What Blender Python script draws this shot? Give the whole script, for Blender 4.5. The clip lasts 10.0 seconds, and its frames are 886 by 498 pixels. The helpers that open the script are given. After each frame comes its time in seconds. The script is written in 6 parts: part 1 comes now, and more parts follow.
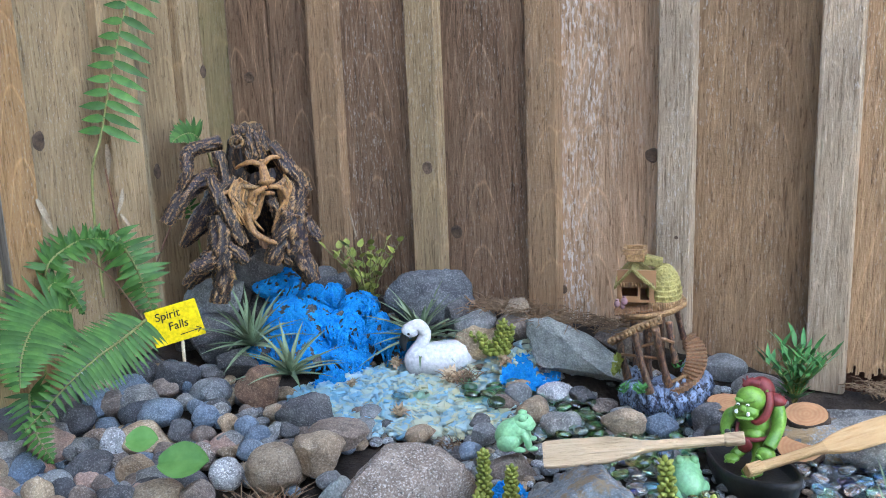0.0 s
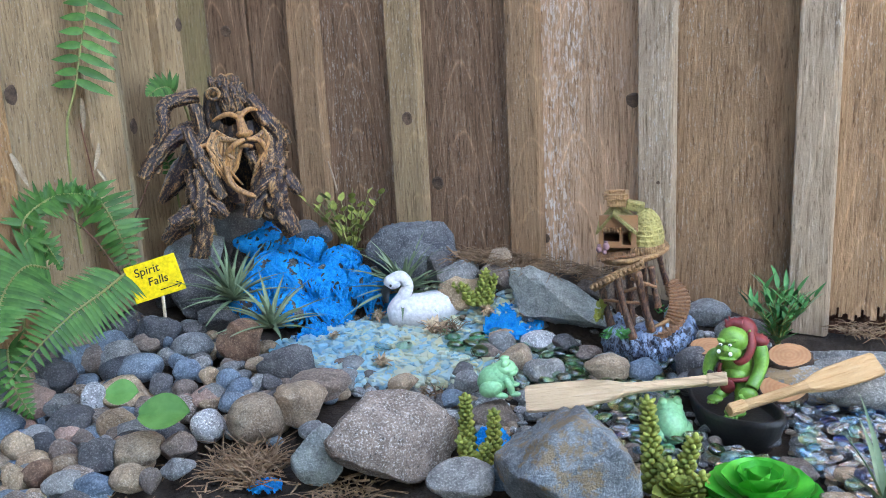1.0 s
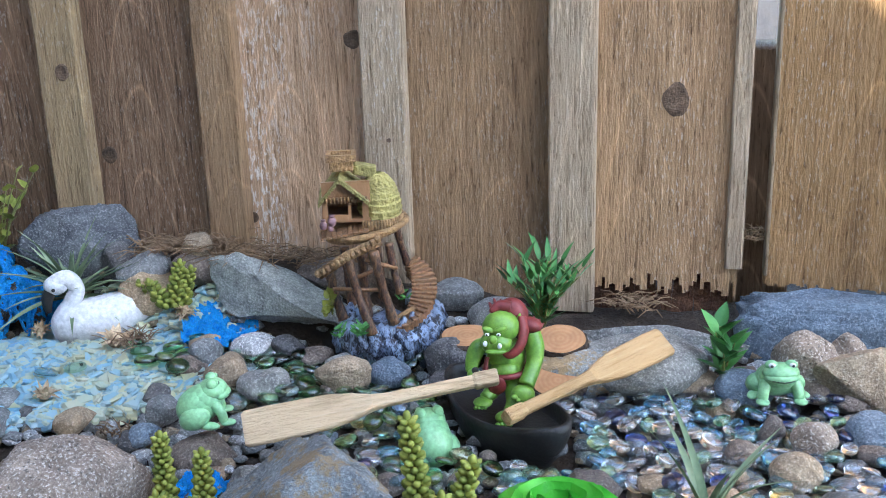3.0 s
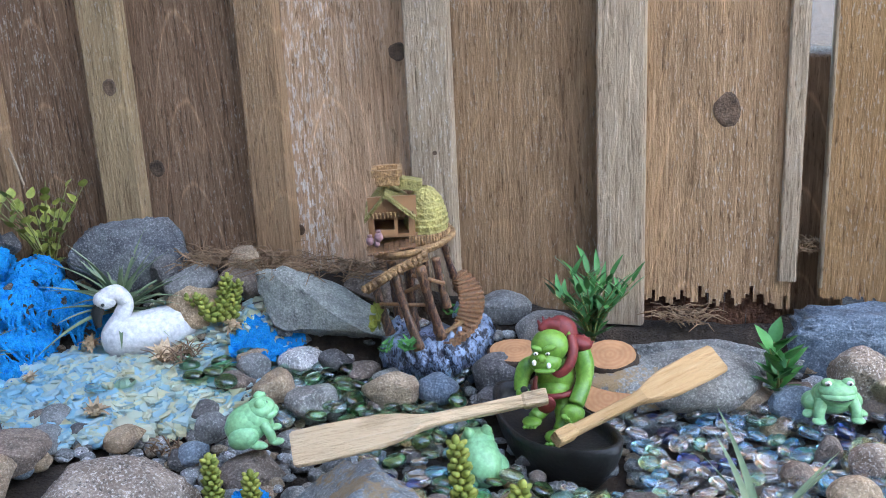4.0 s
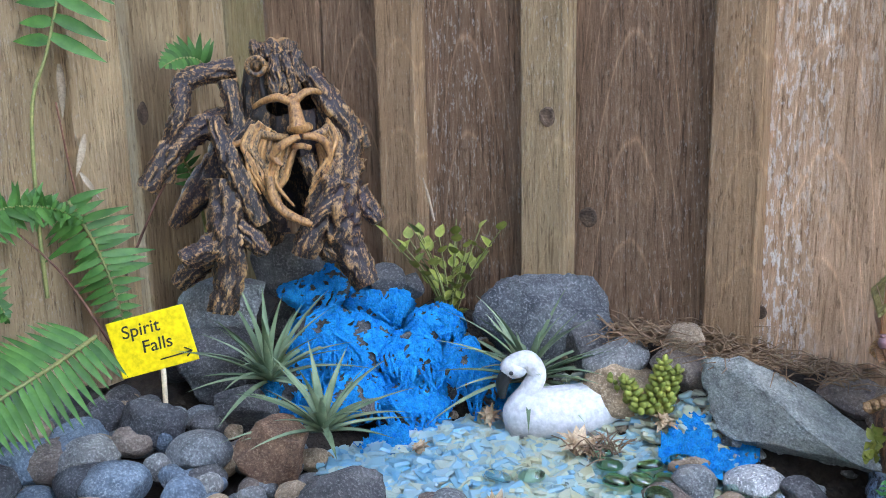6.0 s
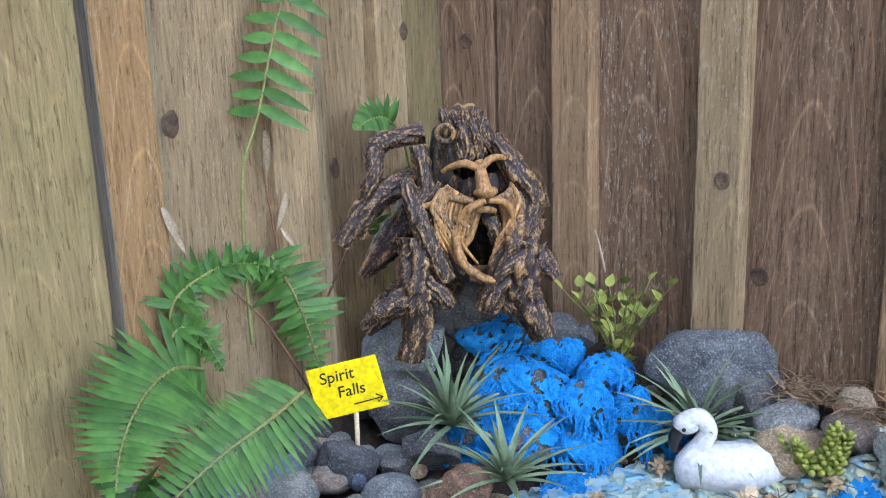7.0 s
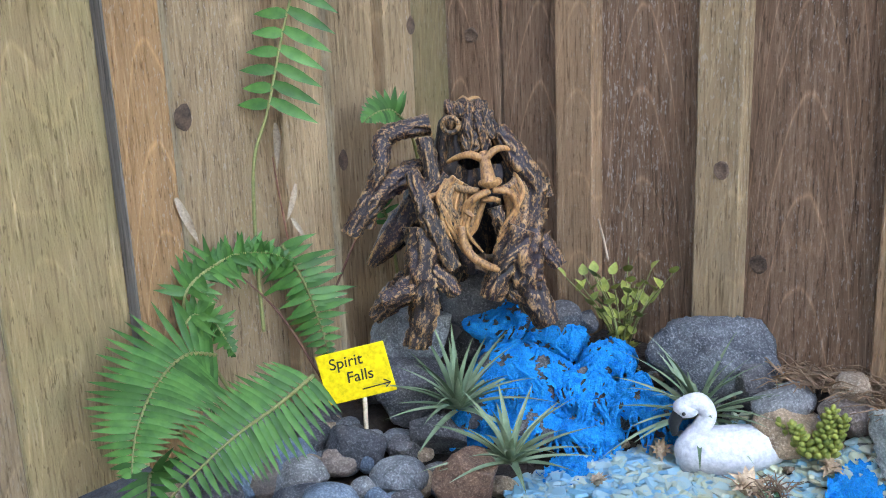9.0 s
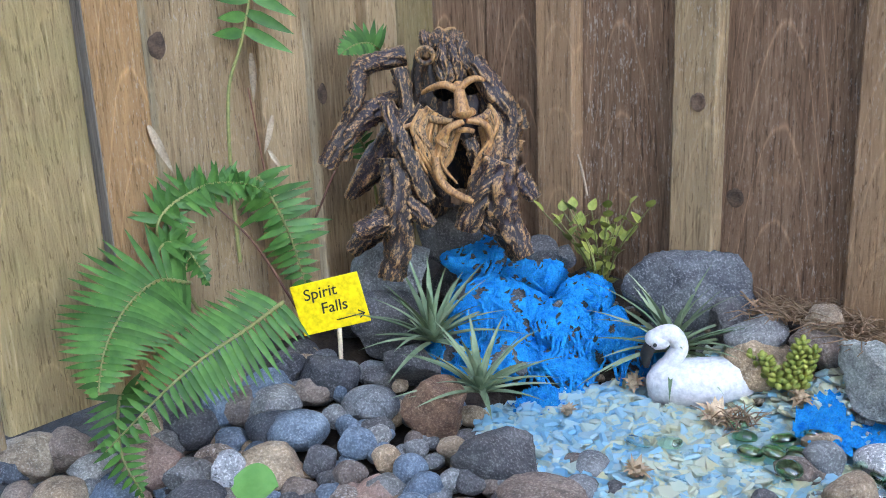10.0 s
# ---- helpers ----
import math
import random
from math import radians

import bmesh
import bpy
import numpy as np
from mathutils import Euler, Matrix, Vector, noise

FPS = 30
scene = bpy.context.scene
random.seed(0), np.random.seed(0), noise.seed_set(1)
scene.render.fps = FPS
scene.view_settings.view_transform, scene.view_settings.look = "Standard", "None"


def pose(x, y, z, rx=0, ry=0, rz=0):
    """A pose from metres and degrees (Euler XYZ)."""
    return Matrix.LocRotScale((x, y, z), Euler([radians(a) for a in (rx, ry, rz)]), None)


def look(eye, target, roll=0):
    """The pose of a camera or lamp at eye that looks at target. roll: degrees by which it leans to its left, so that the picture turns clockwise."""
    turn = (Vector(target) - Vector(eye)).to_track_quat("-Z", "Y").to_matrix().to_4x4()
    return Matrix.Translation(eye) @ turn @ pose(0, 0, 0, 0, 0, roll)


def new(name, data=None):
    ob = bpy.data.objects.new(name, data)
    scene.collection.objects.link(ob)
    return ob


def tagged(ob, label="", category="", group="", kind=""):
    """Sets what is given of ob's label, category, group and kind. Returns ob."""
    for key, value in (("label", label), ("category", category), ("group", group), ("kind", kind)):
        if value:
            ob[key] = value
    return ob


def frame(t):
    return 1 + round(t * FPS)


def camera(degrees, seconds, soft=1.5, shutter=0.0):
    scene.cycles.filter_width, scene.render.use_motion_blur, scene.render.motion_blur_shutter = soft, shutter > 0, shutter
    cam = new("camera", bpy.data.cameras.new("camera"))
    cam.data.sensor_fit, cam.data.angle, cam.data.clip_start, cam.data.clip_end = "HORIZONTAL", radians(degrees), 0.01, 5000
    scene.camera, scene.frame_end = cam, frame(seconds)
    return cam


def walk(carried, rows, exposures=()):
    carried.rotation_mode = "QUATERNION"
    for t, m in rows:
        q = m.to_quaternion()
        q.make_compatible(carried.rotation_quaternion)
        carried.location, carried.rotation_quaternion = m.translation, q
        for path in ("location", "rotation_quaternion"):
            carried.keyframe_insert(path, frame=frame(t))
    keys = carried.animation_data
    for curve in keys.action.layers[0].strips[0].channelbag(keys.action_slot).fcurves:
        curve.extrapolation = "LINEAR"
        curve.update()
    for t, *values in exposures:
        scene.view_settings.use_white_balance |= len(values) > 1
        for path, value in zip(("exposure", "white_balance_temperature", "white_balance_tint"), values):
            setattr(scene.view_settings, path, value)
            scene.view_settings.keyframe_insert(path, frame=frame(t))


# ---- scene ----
cam = camera(45.00, 10.0, soft=1.0)
ROWS = [
    (0.0, 0.0355, -1.1753, 0.5007, 75.237, 2.128, 30.567),
    (0.5, 0.0413, -1.1715, 0.4857, 75.003, 2.223, 30.593),
    (1.0, 0.0415, -1.1681, 0.4724, 73.680, 2.839, 29.788),
    (1.5, 0.0457, -1.1523, 0.4514, 73.334, 3.325, 27.562),
    (2.0, 0.0408, -1.1299, 0.4503, 72.521, 2.836, 20.649),
    (2.5, 0.0344, -1.1307, 0.4607, 71.852, 2.566, 17.205),
    (2.6, 0.0381, -1.1302, 0.4621, 71.801, 2.647, 16.914),
    (2.7, -0.0564, -0.9791, 0.3963, 72.424, 1.330, 13.901),
    (3.8, -0.0724, -0.9421, 0.4060, 71.216, 2.618, 13.717),
    (4.0, -0.0712, -0.9431, 0.4132, 71.837, 2.740, 15.681),
    (4.5, -0.0857, -0.9554, 0.4227, 73.889, 2.274, 21.487),
    (5.0, -0.0948, -0.9673, 0.4237, 74.894, 0.885, 26.775),
    (5.5, -0.0994, -0.9773, 0.4201, 75.154, -0.330, 29.882),
    (5.7, -0.1078, -0.9613, 0.4196, 74.979, 0.061, 31.579),
    (5.8, -0.2253, -0.8052, 0.3891, 73.980, 0.085, 31.738),
    (6.0, -0.2402, -0.8014, 0.3639, 75.891, 1.199, 34.860),
    (6.2, -0.2626, -0.8140, 0.3889, 75.445, 1.651, 37.542),
    (7.3, -0.2611, -0.8599, 0.4591, 74.510, 2.543, 42.166),
    (7.5, -0.2471, -0.8562, 0.4578, 75.093, 2.847, 42.944),
    (8.0, -0.2518, -0.8686, 0.4635, 75.206, 2.605, 42.164),
    (8.5, -0.2458, -0.8687, 0.4627, 74.550, 2.356, 42.015),
    (9.0, -0.2397, -0.8694, 0.4597, 73.728, 2.273, 41.880),
    (9.5, -0.2215, -0.8622, 0.4444, 72.976, 2.219, 42.514),
    (10.0, -0.2001, -0.8470, 0.4239, 72.237, 2.305, 43.287),
]
walk(cam, [(t, pose(*p)) for t, *p in ROWS], [(0.0, 3.40, 6200, 7), (1.5, 3.40, 6180, 6), (2.5, 3.36, 6160, 6), (4.0, 3.35, 6200, 8), (5.0, 3.40, 6220, 8), (7.5, 3.53, 6320, 9)])

# ---- world, sun, exposure ----
world = bpy.data.worlds.new("sky")
scene.world = world
world.use_nodes = True
wn = world.node_tree.nodes
sky = wn.new("ShaderNodeTexSky")
sky.sky_type = "NISHITA"
sky.sun_disc = False
SUN_DIR = Vector((0.50, -0.62, 0.60)).normalized()
sky.sun_elevation = math.asin(SUN_DIR.z)
sky.sun_rotation = math.atan2(SUN_DIR.x, SUN_DIR.y)
world.node_tree.links.new(sky.outputs[0], wn["Background"].inputs[0])
wn["Background"].inputs[1].default_value = 0.15
sun_data = bpy.data.lights.new("sun", "SUN")
sun_data.energy = 2.3
sun_data.angle = radians(0.3)
sun_data.color = (1.0, 0.93, 0.82)
sun = new("sun", sun_data)
sun.matrix_world = look(SUN_DIR * 10, (0, 0, 0))


# ---- materials ----
def material(name):
    m = bpy.data.materials.new(name)
    m.use_nodes = True
    nt = m.node_tree
    return m, nt, nt.nodes["Principled BSDF"]


def ramp(nt, source, stops):
    r = nt.nodes.new("ShaderNodeValToRGB")
    els = r.color_ramp.elements
    while len(els) < len(stops):
        els.new(0.5)
    for e, (p, c) in zip(els, stops):
        e.position, e.color = p, (*c, 1)
    nt.links.new(source, r.inputs[0])
    return r.outputs[0]


def coords(nt, scale=(1, 1, 1), spread=5.0):
    """Object coordinates, shifted by the object's own random number."""
    tc, info = nt.nodes.new("ShaderNodeTexCoord"), nt.nodes.new("ShaderNodeObjectInfo")
    mp, mul = nt.nodes.new("ShaderNodeMapping"), nt.nodes.new("ShaderNodeMath")
    mul.operation = "MULTIPLY"
    mul.inputs[1].default_value = spread
    comb = nt.nodes.new("ShaderNodeCombineXYZ")
    nt.links.new(info.outputs["Random"], mul.inputs[0])
    for i in range(3):
        nt.links.new(mul.outputs[0], comb.inputs[i])
    nt.links.new(tc.outputs["Object"], mp.inputs[0])
    nt.links.new(comb.outputs[0], mp.inputs["Location"])
    mp.inputs["Scale"].default_value = scale
    return mp.outputs[0], info.outputs["Random"]


def noise_tex(nt, vec, scale, detail=4, rough=0.6, distort=0.0):
    n = nt.nodes.new("ShaderNodeTexNoise")
    n.inputs["Scale"].default_value, n.inputs["Detail"].default_value = scale, detail
    n.inputs["Roughness"].default_value, n.inputs["Distortion"].default_value = rough, distort
    nt.links.new(vec, n.inputs["Vector"])
    return n.outputs[0]


def mix(nt, a, b, fac, mode="MIX"):
    n = nt.nodes.new("ShaderNodeMix")
    n.data_type, n.blend_type = "RGBA", mode
    for sock, v in ((n.inputs[6], a), (n.inputs[7], b), (n.inputs[0], fac)):
        if isinstance(v, (int, float)):
            sock.default_value = v
        elif isinstance(v, tuple):
            sock.default_value = (*v, 1)
        else:
            nt.links.new(v, sock)
    return n.outputs[2]


def bump(nt, bsdf, height, strength, dist):
    b = nt.nodes.new("ShaderNodeBump")
    b.inputs["Strength"].default_value, b.inputs["Distance"].default_value = strength, dist
    nt.links.new(height, b.inputs["Height"])
    nt.links.new(b.outputs[0], bsdf.inputs["Normal"])


def plain(name, c1, c2, big=25, fine=300, rough=0.6, relief=0.4, depth=0.002, spec=0.4, vary=0.25):
    """A two-scale mottled surface; each object varies a little in tone."""
    m, nt, b = material(name)
    vec, rnd = coords(nt)
    n1, n2 = noise_tex(nt, vec, big), noise_tex(nt, vec, fine, 3)
    col = ramp(nt, n1, [(0.3, c1), (0.7, c2)])
    speck = ramp(nt, n2, [(0.3, (0.75, 0.75, 0.75)), (0.7, (1.2, 1.2, 1.2))])
    col = mix(nt, col, speck, 1.0, "MULTIPLY")
    tone = ramp(nt, rnd, [(0.0, (1 - vary,) * 3), (1.0, (1 + vary,) * 3)])
    col = mix(nt, col, tone, 1.0, "MULTIPLY")
    nt.links.new(col, b.inputs["Base Color"])
    b.inputs["Roughness"].default_value = rough
    b.inputs["Specular IOR Level"].default_value = spec
    bump(nt, b, n2, relief, depth)
    return m


def cathedral(nt, vec, rnd, soft):
    """Flat-sawn arches: nested parabolas up the board, uneven in width."""
    def op(kind, a, b):
        n = nt.nodes.new("ShaderNodeMath")
        n.operation = kind
        for sock, v in zip(n.inputs, (a, b)):
            if isinstance(v, (int, float)):
                sock.default_value = v
            else:
                nt.links.new(v, sock)
        return n.outputs[0]

    sep = nt.nodes.new("ShaderNodeSeparateXYZ")
    nt.links.new(nt.nodes.new("ShaderNodeTexCoord").outputs["Object"], sep.inputs[0])
    x = op("ADD", sep.outputs[0], op("MULTIPLY", op("SUBTRACT", rnd, 0.5), 0.06))
    x = op("ADD", x, op("MULTIPLY", op("SUBTRACT", noise_tex(nt, soft, 16, 2), 0.5), 0.012))
    u = op("ADD", sep.outputs[2], op("MULTIPLY", op("MULTIPLY", x, x), 95.0))
    u = op("ADD", u, op("MULTIPLY", noise_tex(nt, soft, 14, 3, 0.5), 0.09))
    return op("PINGPONG", op("MULTIPLY", u, 25.0), 1.0)


def wood_plank(name, dark, mid, light, fleck=0.4, moss=0.0, stain=0.6, figure=0.0):
    """Rough-sawn weathered cedar: long grain along z, ring figures, pale flecks, dark stains."""
    m, nt, b = material(name)
    vec, rnd = coords(nt, (1, 1, 1), 9.0)
    stretch = nt.nodes.new("ShaderNodeMapping")
    stretch.inputs["Scale"].default_value = (1, 1, 0.06)
    nt.links.new(vec, stretch.inputs[0])
    grain = noise_tex(nt, stretch.outputs[0], 330, 5, 0.6)
    squash = nt.nodes.new("ShaderNodeMapping")
    squash.inputs["Scale"].default_value = (1, 1, 0.16)
    nt.links.new(vec, squash.inputs[0])
    field = noise_tex(nt, squash.outputs[0], 7, 2, 0.45, 0.6)
    mul, frac = nt.nodes.new("ShaderNodeMath"), nt.nodes.new("ShaderNodeMath")
    mul.operation, frac.operation = "MULTIPLY", "PINGPONG"
    mul.inputs[1].default_value, frac.inputs[1].default_value = 26.0, 1.0
    nt.links.new(field, mul.inputs[0])
    nt.links.new(mul.outputs[0], frac.inputs[0])
    ring = ramp(nt, frac.outputs[0], [(0.0, (0.62, 0.59, 0.56)), (0.14, (0.98, 0.97, 0.96)), (0.86, (1.0, 1.0, 1.0)), (1.0, (1.4, 1.36, 1.3))])
    base = ramp(nt, grain, [(0.28, dark), (0.47, mid), (0.56, mid), (0.76, light)])
    col = mix(nt, base, ring, 0.45 if figure else 0.75, "MULTIPLY")
    if figure:
        arch = cathedral(nt, vec, rnd, squash.outputs[0])
        col = mix(nt, col, ramp(nt, arch, [(0.0, (0.80, 0.77, 0.74)), (0.10, (0.97, 0.96, 0.95)), (0.80, (1.0, 1.0, 1.0)), (0.90, (1.06, 1.05, 1.04)), (1.0, (1.95, 1.9, 1.85))]), figure, "MULTIPLY")
        dash = nt.nodes.new("ShaderNodeMapping")
        dash.inputs["Scale"].default_value = (1, 1, 0.16)
        nt.links.new(vec, dash.inputs[0])
        col = mix(nt, col, (0.42, 0.39, 0.36), ramp(nt, noise_tex(nt, dash.outputs[0], 420, 3, 0.6), [(0.60, (0, 0, 0)), (0.67, (0.75, 0.75, 0.75))]), "MULTIPLY")
    patch = noise_tex(nt, squash.outputs[0], 14, 4, 0.6)
    col = mix(nt, col, ramp(nt, patch, [(0.28, (0.42, 0.385, 0.36)), (0.48, (0.95, 0.92, 0.9)), (0.66, (1.22, 1.18, 1.13))]), stain, "MULTIPLY")
    fl = nt.nodes.new("ShaderNodeMapping")
    fl.inputs["Scale"].default_value = (1, 1, 0.3)
    nt.links.new(vec, fl.inputs[0])
    spots = noise_tex(nt, fl.outputs[0], 430 if fleck < 1 else 300, 5, 0.7)
    where = noise_tex(nt, squash.outputs[0], 9, 3, 0.6)
    both = nt.nodes.new("ShaderNodeMath")
    both.operation = "MULTIPLY"
    nt.links.new(ramp(nt, spots, [(0.56, (0, 0, 0)), (0.63, (1, 1, 1))] if fleck < 1 else [(0.51, (0, 0, 0)), (0.575, (1, 1, 1))]), both.inputs[0])
    nt.links.new(ramp(nt, where, [(0.46, (0, 0, 0)), (0.66, (fleck, fleck, fleck))] if fleck < 1 else [(0.36, (0, 0, 0)), (0.58, (1, 1, 1))]), both.inputs[1])
    col = mix(nt, col, (0.60, 0.55, 0.50), both.outputs[0])
    if moss:
        mo = noise_tex(nt, vec, 16, 5, 0.7)
        col = mix(nt, col, (0.20, 0.19, 0.07), ramp(nt, mo, [(0.4, (0, 0, 0)), (0.75, (moss, moss, moss))]))
    col = mix(nt, col, ramp(nt, rnd, [(0.0, (0.8, 0.8, 0.8)), (1.0, (1.2, 1.18, 1.15))]), 1.0, "MULTIPLY")
    nt.links.new(col, b.inputs["Base Color"])
    b.inputs["Roughness"].default_value = 0.85
    b.inputs["Specular IOR Level"].default_value = 0.2
    h = nt.nodes.new("ShaderNodeMath")
    h.operation = "ADD"
    nt.links.new(grain, h.inputs[0])
    nt.links.new(spots, h.inputs[1])
    bump(nt, b, h.outputs[0], 1.0, 0.0035)
    return m


def stone(name, c1, c2, speck, speck_amount=0.3, lichen=None):
    m, nt, b = material(name)
    vec, rnd = coords(nt)
    n1 = noise_tex(nt, vec, 28, 5, 0.6, 0.6)
    n2 = noise_tex(nt, vec, 480, 4, 0.7)
    n3 = noise_tex(nt, vec, 75, 6, 0.7)
    col = ramp(nt, n1, [(0.3, c1), (0.7, c2)])
    col = mix(nt, col, ramp(nt, n3, [(0.28, (0.42, 0.42, 0.43)), (0.5, (0.95, 0.95, 0.95)), (0.72, (1.35, 1.33, 1.3))]), 0.9, "MULTIPLY")
    col = mix(nt, col, speck, ramp(nt, n2, [(0.54, (0, 0, 0)), (0.62, (speck_amount,) * 3)]))
    col = mix(nt, col, ramp(nt, n2, [(0.3, (0.6, 0.6, 0.6)), (0.7, (1.4, 1.4, 1.4))]), 1.0, "MULTIPLY")
    col = mix(nt, col, (0.03, 0.03, 0.03), ramp(nt, noise_tex(nt, vec, 350, 2), [(0.30, (speck_amount,) * 3), (0.40, (0, 0, 0))]))
    if lichen:
        col = mix(nt, col, lichen, ramp(nt, noise_tex(nt, vec, 26, 6, 0.75), [(0.50, (0, 0, 0)), (0.57, (0.9, 0.9, 0.9))]))
    tone = ramp(nt, rnd, [(0.0, (0.85, 0.87, 0.9)), (0.5, (1.15, 1.14, 1.13)), (1.0, (1.32, 1.27, 1.2))])
    col = mix(nt, col, tone, 1.0, "MULTIPLY")
    nt.links.new(col, b.inputs["Base Color"])
    b.inputs["Roughness"].default_value = 0.72
    b.inputs["Specular IOR Level"].default_value = 0.35
    add = nt.nodes.new("ShaderNodeMath")
    add.operation = "ADD"
    nt.links.new(n2, add.inputs[0])
    nt.links.new(n3, add.inputs[1])
    bump(nt, b, add.outputs[0], 0.9, 0.004)
    return m


def glassy(name, colours, rough, transmission, island=False, alpha_rough=0.0):
    m, nt, b = material(name)
    if island:
        rnd = nt.nodes.new("ShaderNodeNewGeometry").outputs["Random Per Island"]
    else:
        rnd = nt.nodes.new("ShaderNodeObjectInfo").outputs["Random"]
    n = len(colours)
    r = ramp(nt, rnd, [(i / n, c) for i, c in enumerate(colours)])
    r.node.color_ramp.interpolation = "CONSTANT"
    nt.links.new(r, b.inputs["Base Color"])
    b.inputs["Roughness"].default_value = rough
    b.inputs["Transmission Weight"].default_value = transmission
    b.inputs["IOR"].default_value = 1.5
    b.inputs["Coat Weight"].default_value = 1.0 if rough < 0.1 else 0.0
    b.inputs["Coat Roughness"].default_value = 0.01
    return m


def leafy(name, c1, c2, rough=0.45, big=60, vein=0.0):
    m, nt, b = material(name)
    vec, rnd = coords(nt)
    isl = nt.nodes.new("ShaderNodeMath")
    isl.operation = "FRACT"
    both = nt.nodes.new("ShaderNodeMath")
    both.operation = "ADD"
    nt.links.new(nt.nodes.new("ShaderNodeNewGeometry").outputs["Random Per Island"], both.inputs[0])
    nt.links.new(rnd, both.inputs[1])
    nt.links.new(both.outputs[0], isl.inputs[0])
    isl = isl.outputs[0]
    n1 = noise_tex(nt, vec, big, 4)
    n2 = noise_tex(nt, vec, 500, 2)
    col = ramp(nt, n1, [(0.3, c1), (0.7, c2)])
    col = mix(nt, col, ramp(nt, isl, [(0.0, (0.6, 0.64, 0.55)), (1.0, (1.3, 1.25, 1.2))]), 1.0, "MULTIPLY")
    nt.links.new(col, b.inputs["Base Color"])
    b.inputs["Roughness"].default_value = rough
    b.inputs["Specular IOR Level"].default_value = 0.25
    bump(nt, b, n2, 0.25, 0.001)
    return m


CEDAR = wood_plank("weathered_brown_cedar", (0.070, 0.042, 0.026), (0.205, 0.132, 0.085), (0.36, 0.25, 0.17), 0.4, figure=0.7)
CEDAR_FLECK = wood_plank("flaking_pale_flecked_cedar", (0.19, 0.118, 0.070), (0.42, 0.285, 0.186), (0.60, 0.45, 0.33), 1.0, figure=0.4)
CEDAR_LIGHT = wood_plank("light_brown_cedar", (0.155, 0.094, 0.052), (0.325, 0.212, 0.124), (0.48, 0.335, 0.212), 0.5, figure=0.3)
CEDAR_PALE = wood_plank("weathered_pale_cedar", (0.165, 0.113, 0.062), (0.355, 0.257, 0.150), (0.50, 0.385, 0.242), 0.35, figure=0.22)
CEDAR_GREY = wood_plank("greyed_cedar", (0.17, 0.125, 0.086), (0.385, 0.305, 0.222), (0.57, 0.48, 0.38), 0.9, figure=0.15)
CEDAR_GREEN = wood_plank("mossy_yellow_cedar", (0.16, 0.115, 0.058), (0.30, 0.225, 0.118), (0.43, 0.335, 0.19), 0.25, 0.35, figure=0.25)
CEDAR_WARM = wood_plank("warm_cedar", (0.20, 0.112, 0.048), (0.37, 0.225, 0.108), (0.50, 0.335, 0.185), 0.45, figure=0.4)
EDGE = wood_plank("grey_sawn_edge", (0.09, 0.082, 0.072), (0.22, 0.198, 0.17), (0.36, 0.325, 0.28), 0.3)
ROTTEN = plain("rotten_red_wood", (0.05, 0.02, 0.012), (0.14, 0.065, 0.035), 60, 500, 0.95, 1.0, 0.004)
KNOT = plain("dark_knot", (0.05, 0.032, 0.022), (0.17, 0.11, 0.072), 120, 600, 0.9, 0.8, 0.003)
SOIL = plain("dark_soil", (0.02, 0.014, 0.01), (0.065, 0.045, 0.032), 40, 350, 0.95, 1.0, 0.008)
STONES = {
    "grey": stone("grey_stone", (0.17, 0.17, 0.165), (0.30, 0.30, 0.29), (0.5, 0.5, 0.48), 0.35),
    "blue": stone("blue_grey_stone", (0.115, 0.15, 0.195), (0.205, 0.26, 0.325), (0.45, 0.48, 0.5), 0.25),
    "tan": stone("tan_stone", (0.27, 0.19, 0.12), (0.45, 0.34, 0.225), (0.55, 0.5, 0.42), 0.3),
    "dark": stone("dark_basalt", (0.055, 0.054, 0.057), (0.14, 0.136, 0.138), (0.36, 0.35, 0.34), 0.25),
    "brown": stone("brown_stone", (0.15, 0.115, 0.095), (0.26, 0.205, 0.165), (0.4, 0.35, 0.3), 0.3),
    "rust": stone("rusty_stone", (0.13, 0.07, 0.045), (0.27, 0.16, 0.10), (0.4, 0.3, 0.2), 0.3),
    "pink": stone("pink_sandstone", (0.36, 0.22, 0.165), (0.48, 0.325, 0.25), (0.55, 0.45, 0.38), 0.3),
    "speck": stone("speckled_granite", (0.36, 0.36, 0.36), (0.5, 0.5, 0.5), (0.7, 0.7, 0.7), 0.8),
    "green": stone("grey_green_stone", (0.23, 0.25, 0.225), (0.33, 0.345, 0.32), (0.45, 0.45, 0.42), 0.25),
    "granite": stone("brown_grey_granite", (0.215, 0.163, 0.125), (0.36, 0.288, 0.23), (0.55, 0.52, 0.48), 0.7),
    "char": stone("charcoal_stone", (0.045, 0.051, 0.062), (0.125, 0.135, 0.15), (0.38, 0.39, 0.40), 0.25),
    "slate": stone("blue_slate", (0.19, 0.205, 0.21), (0.32, 0.335, 0.335), (0.48, 0.48, 0.46), 0.3, (0.33, 0.23, 0.12)),
}
FERN = leafy("fern_green", (0.030, 0.088, 0.016), (0.082, 0.178, 0.036), 0.42)
FERN_STEM = plain("fern_stem", (0.16, 0.17, 0.05), (0.25, 0.24, 0.08), 80, 500, 0.6)
RED_STEM = plain("dry_red_stem", (0.13, 0.05, 0.03), (0.22, 0.10, 0.06), 80, 500, 0.7)
AIRPLANT = leafy("silver_green_airplant", (0.12, 0.175, 0.10), (0.25, 0.31, 0.195), 0.6)
SEDUM = leafy("sedum_yellow_green", (0.15, 0.175, 0.03), (0.32, 0.34, 0.08), 0.5, 120)
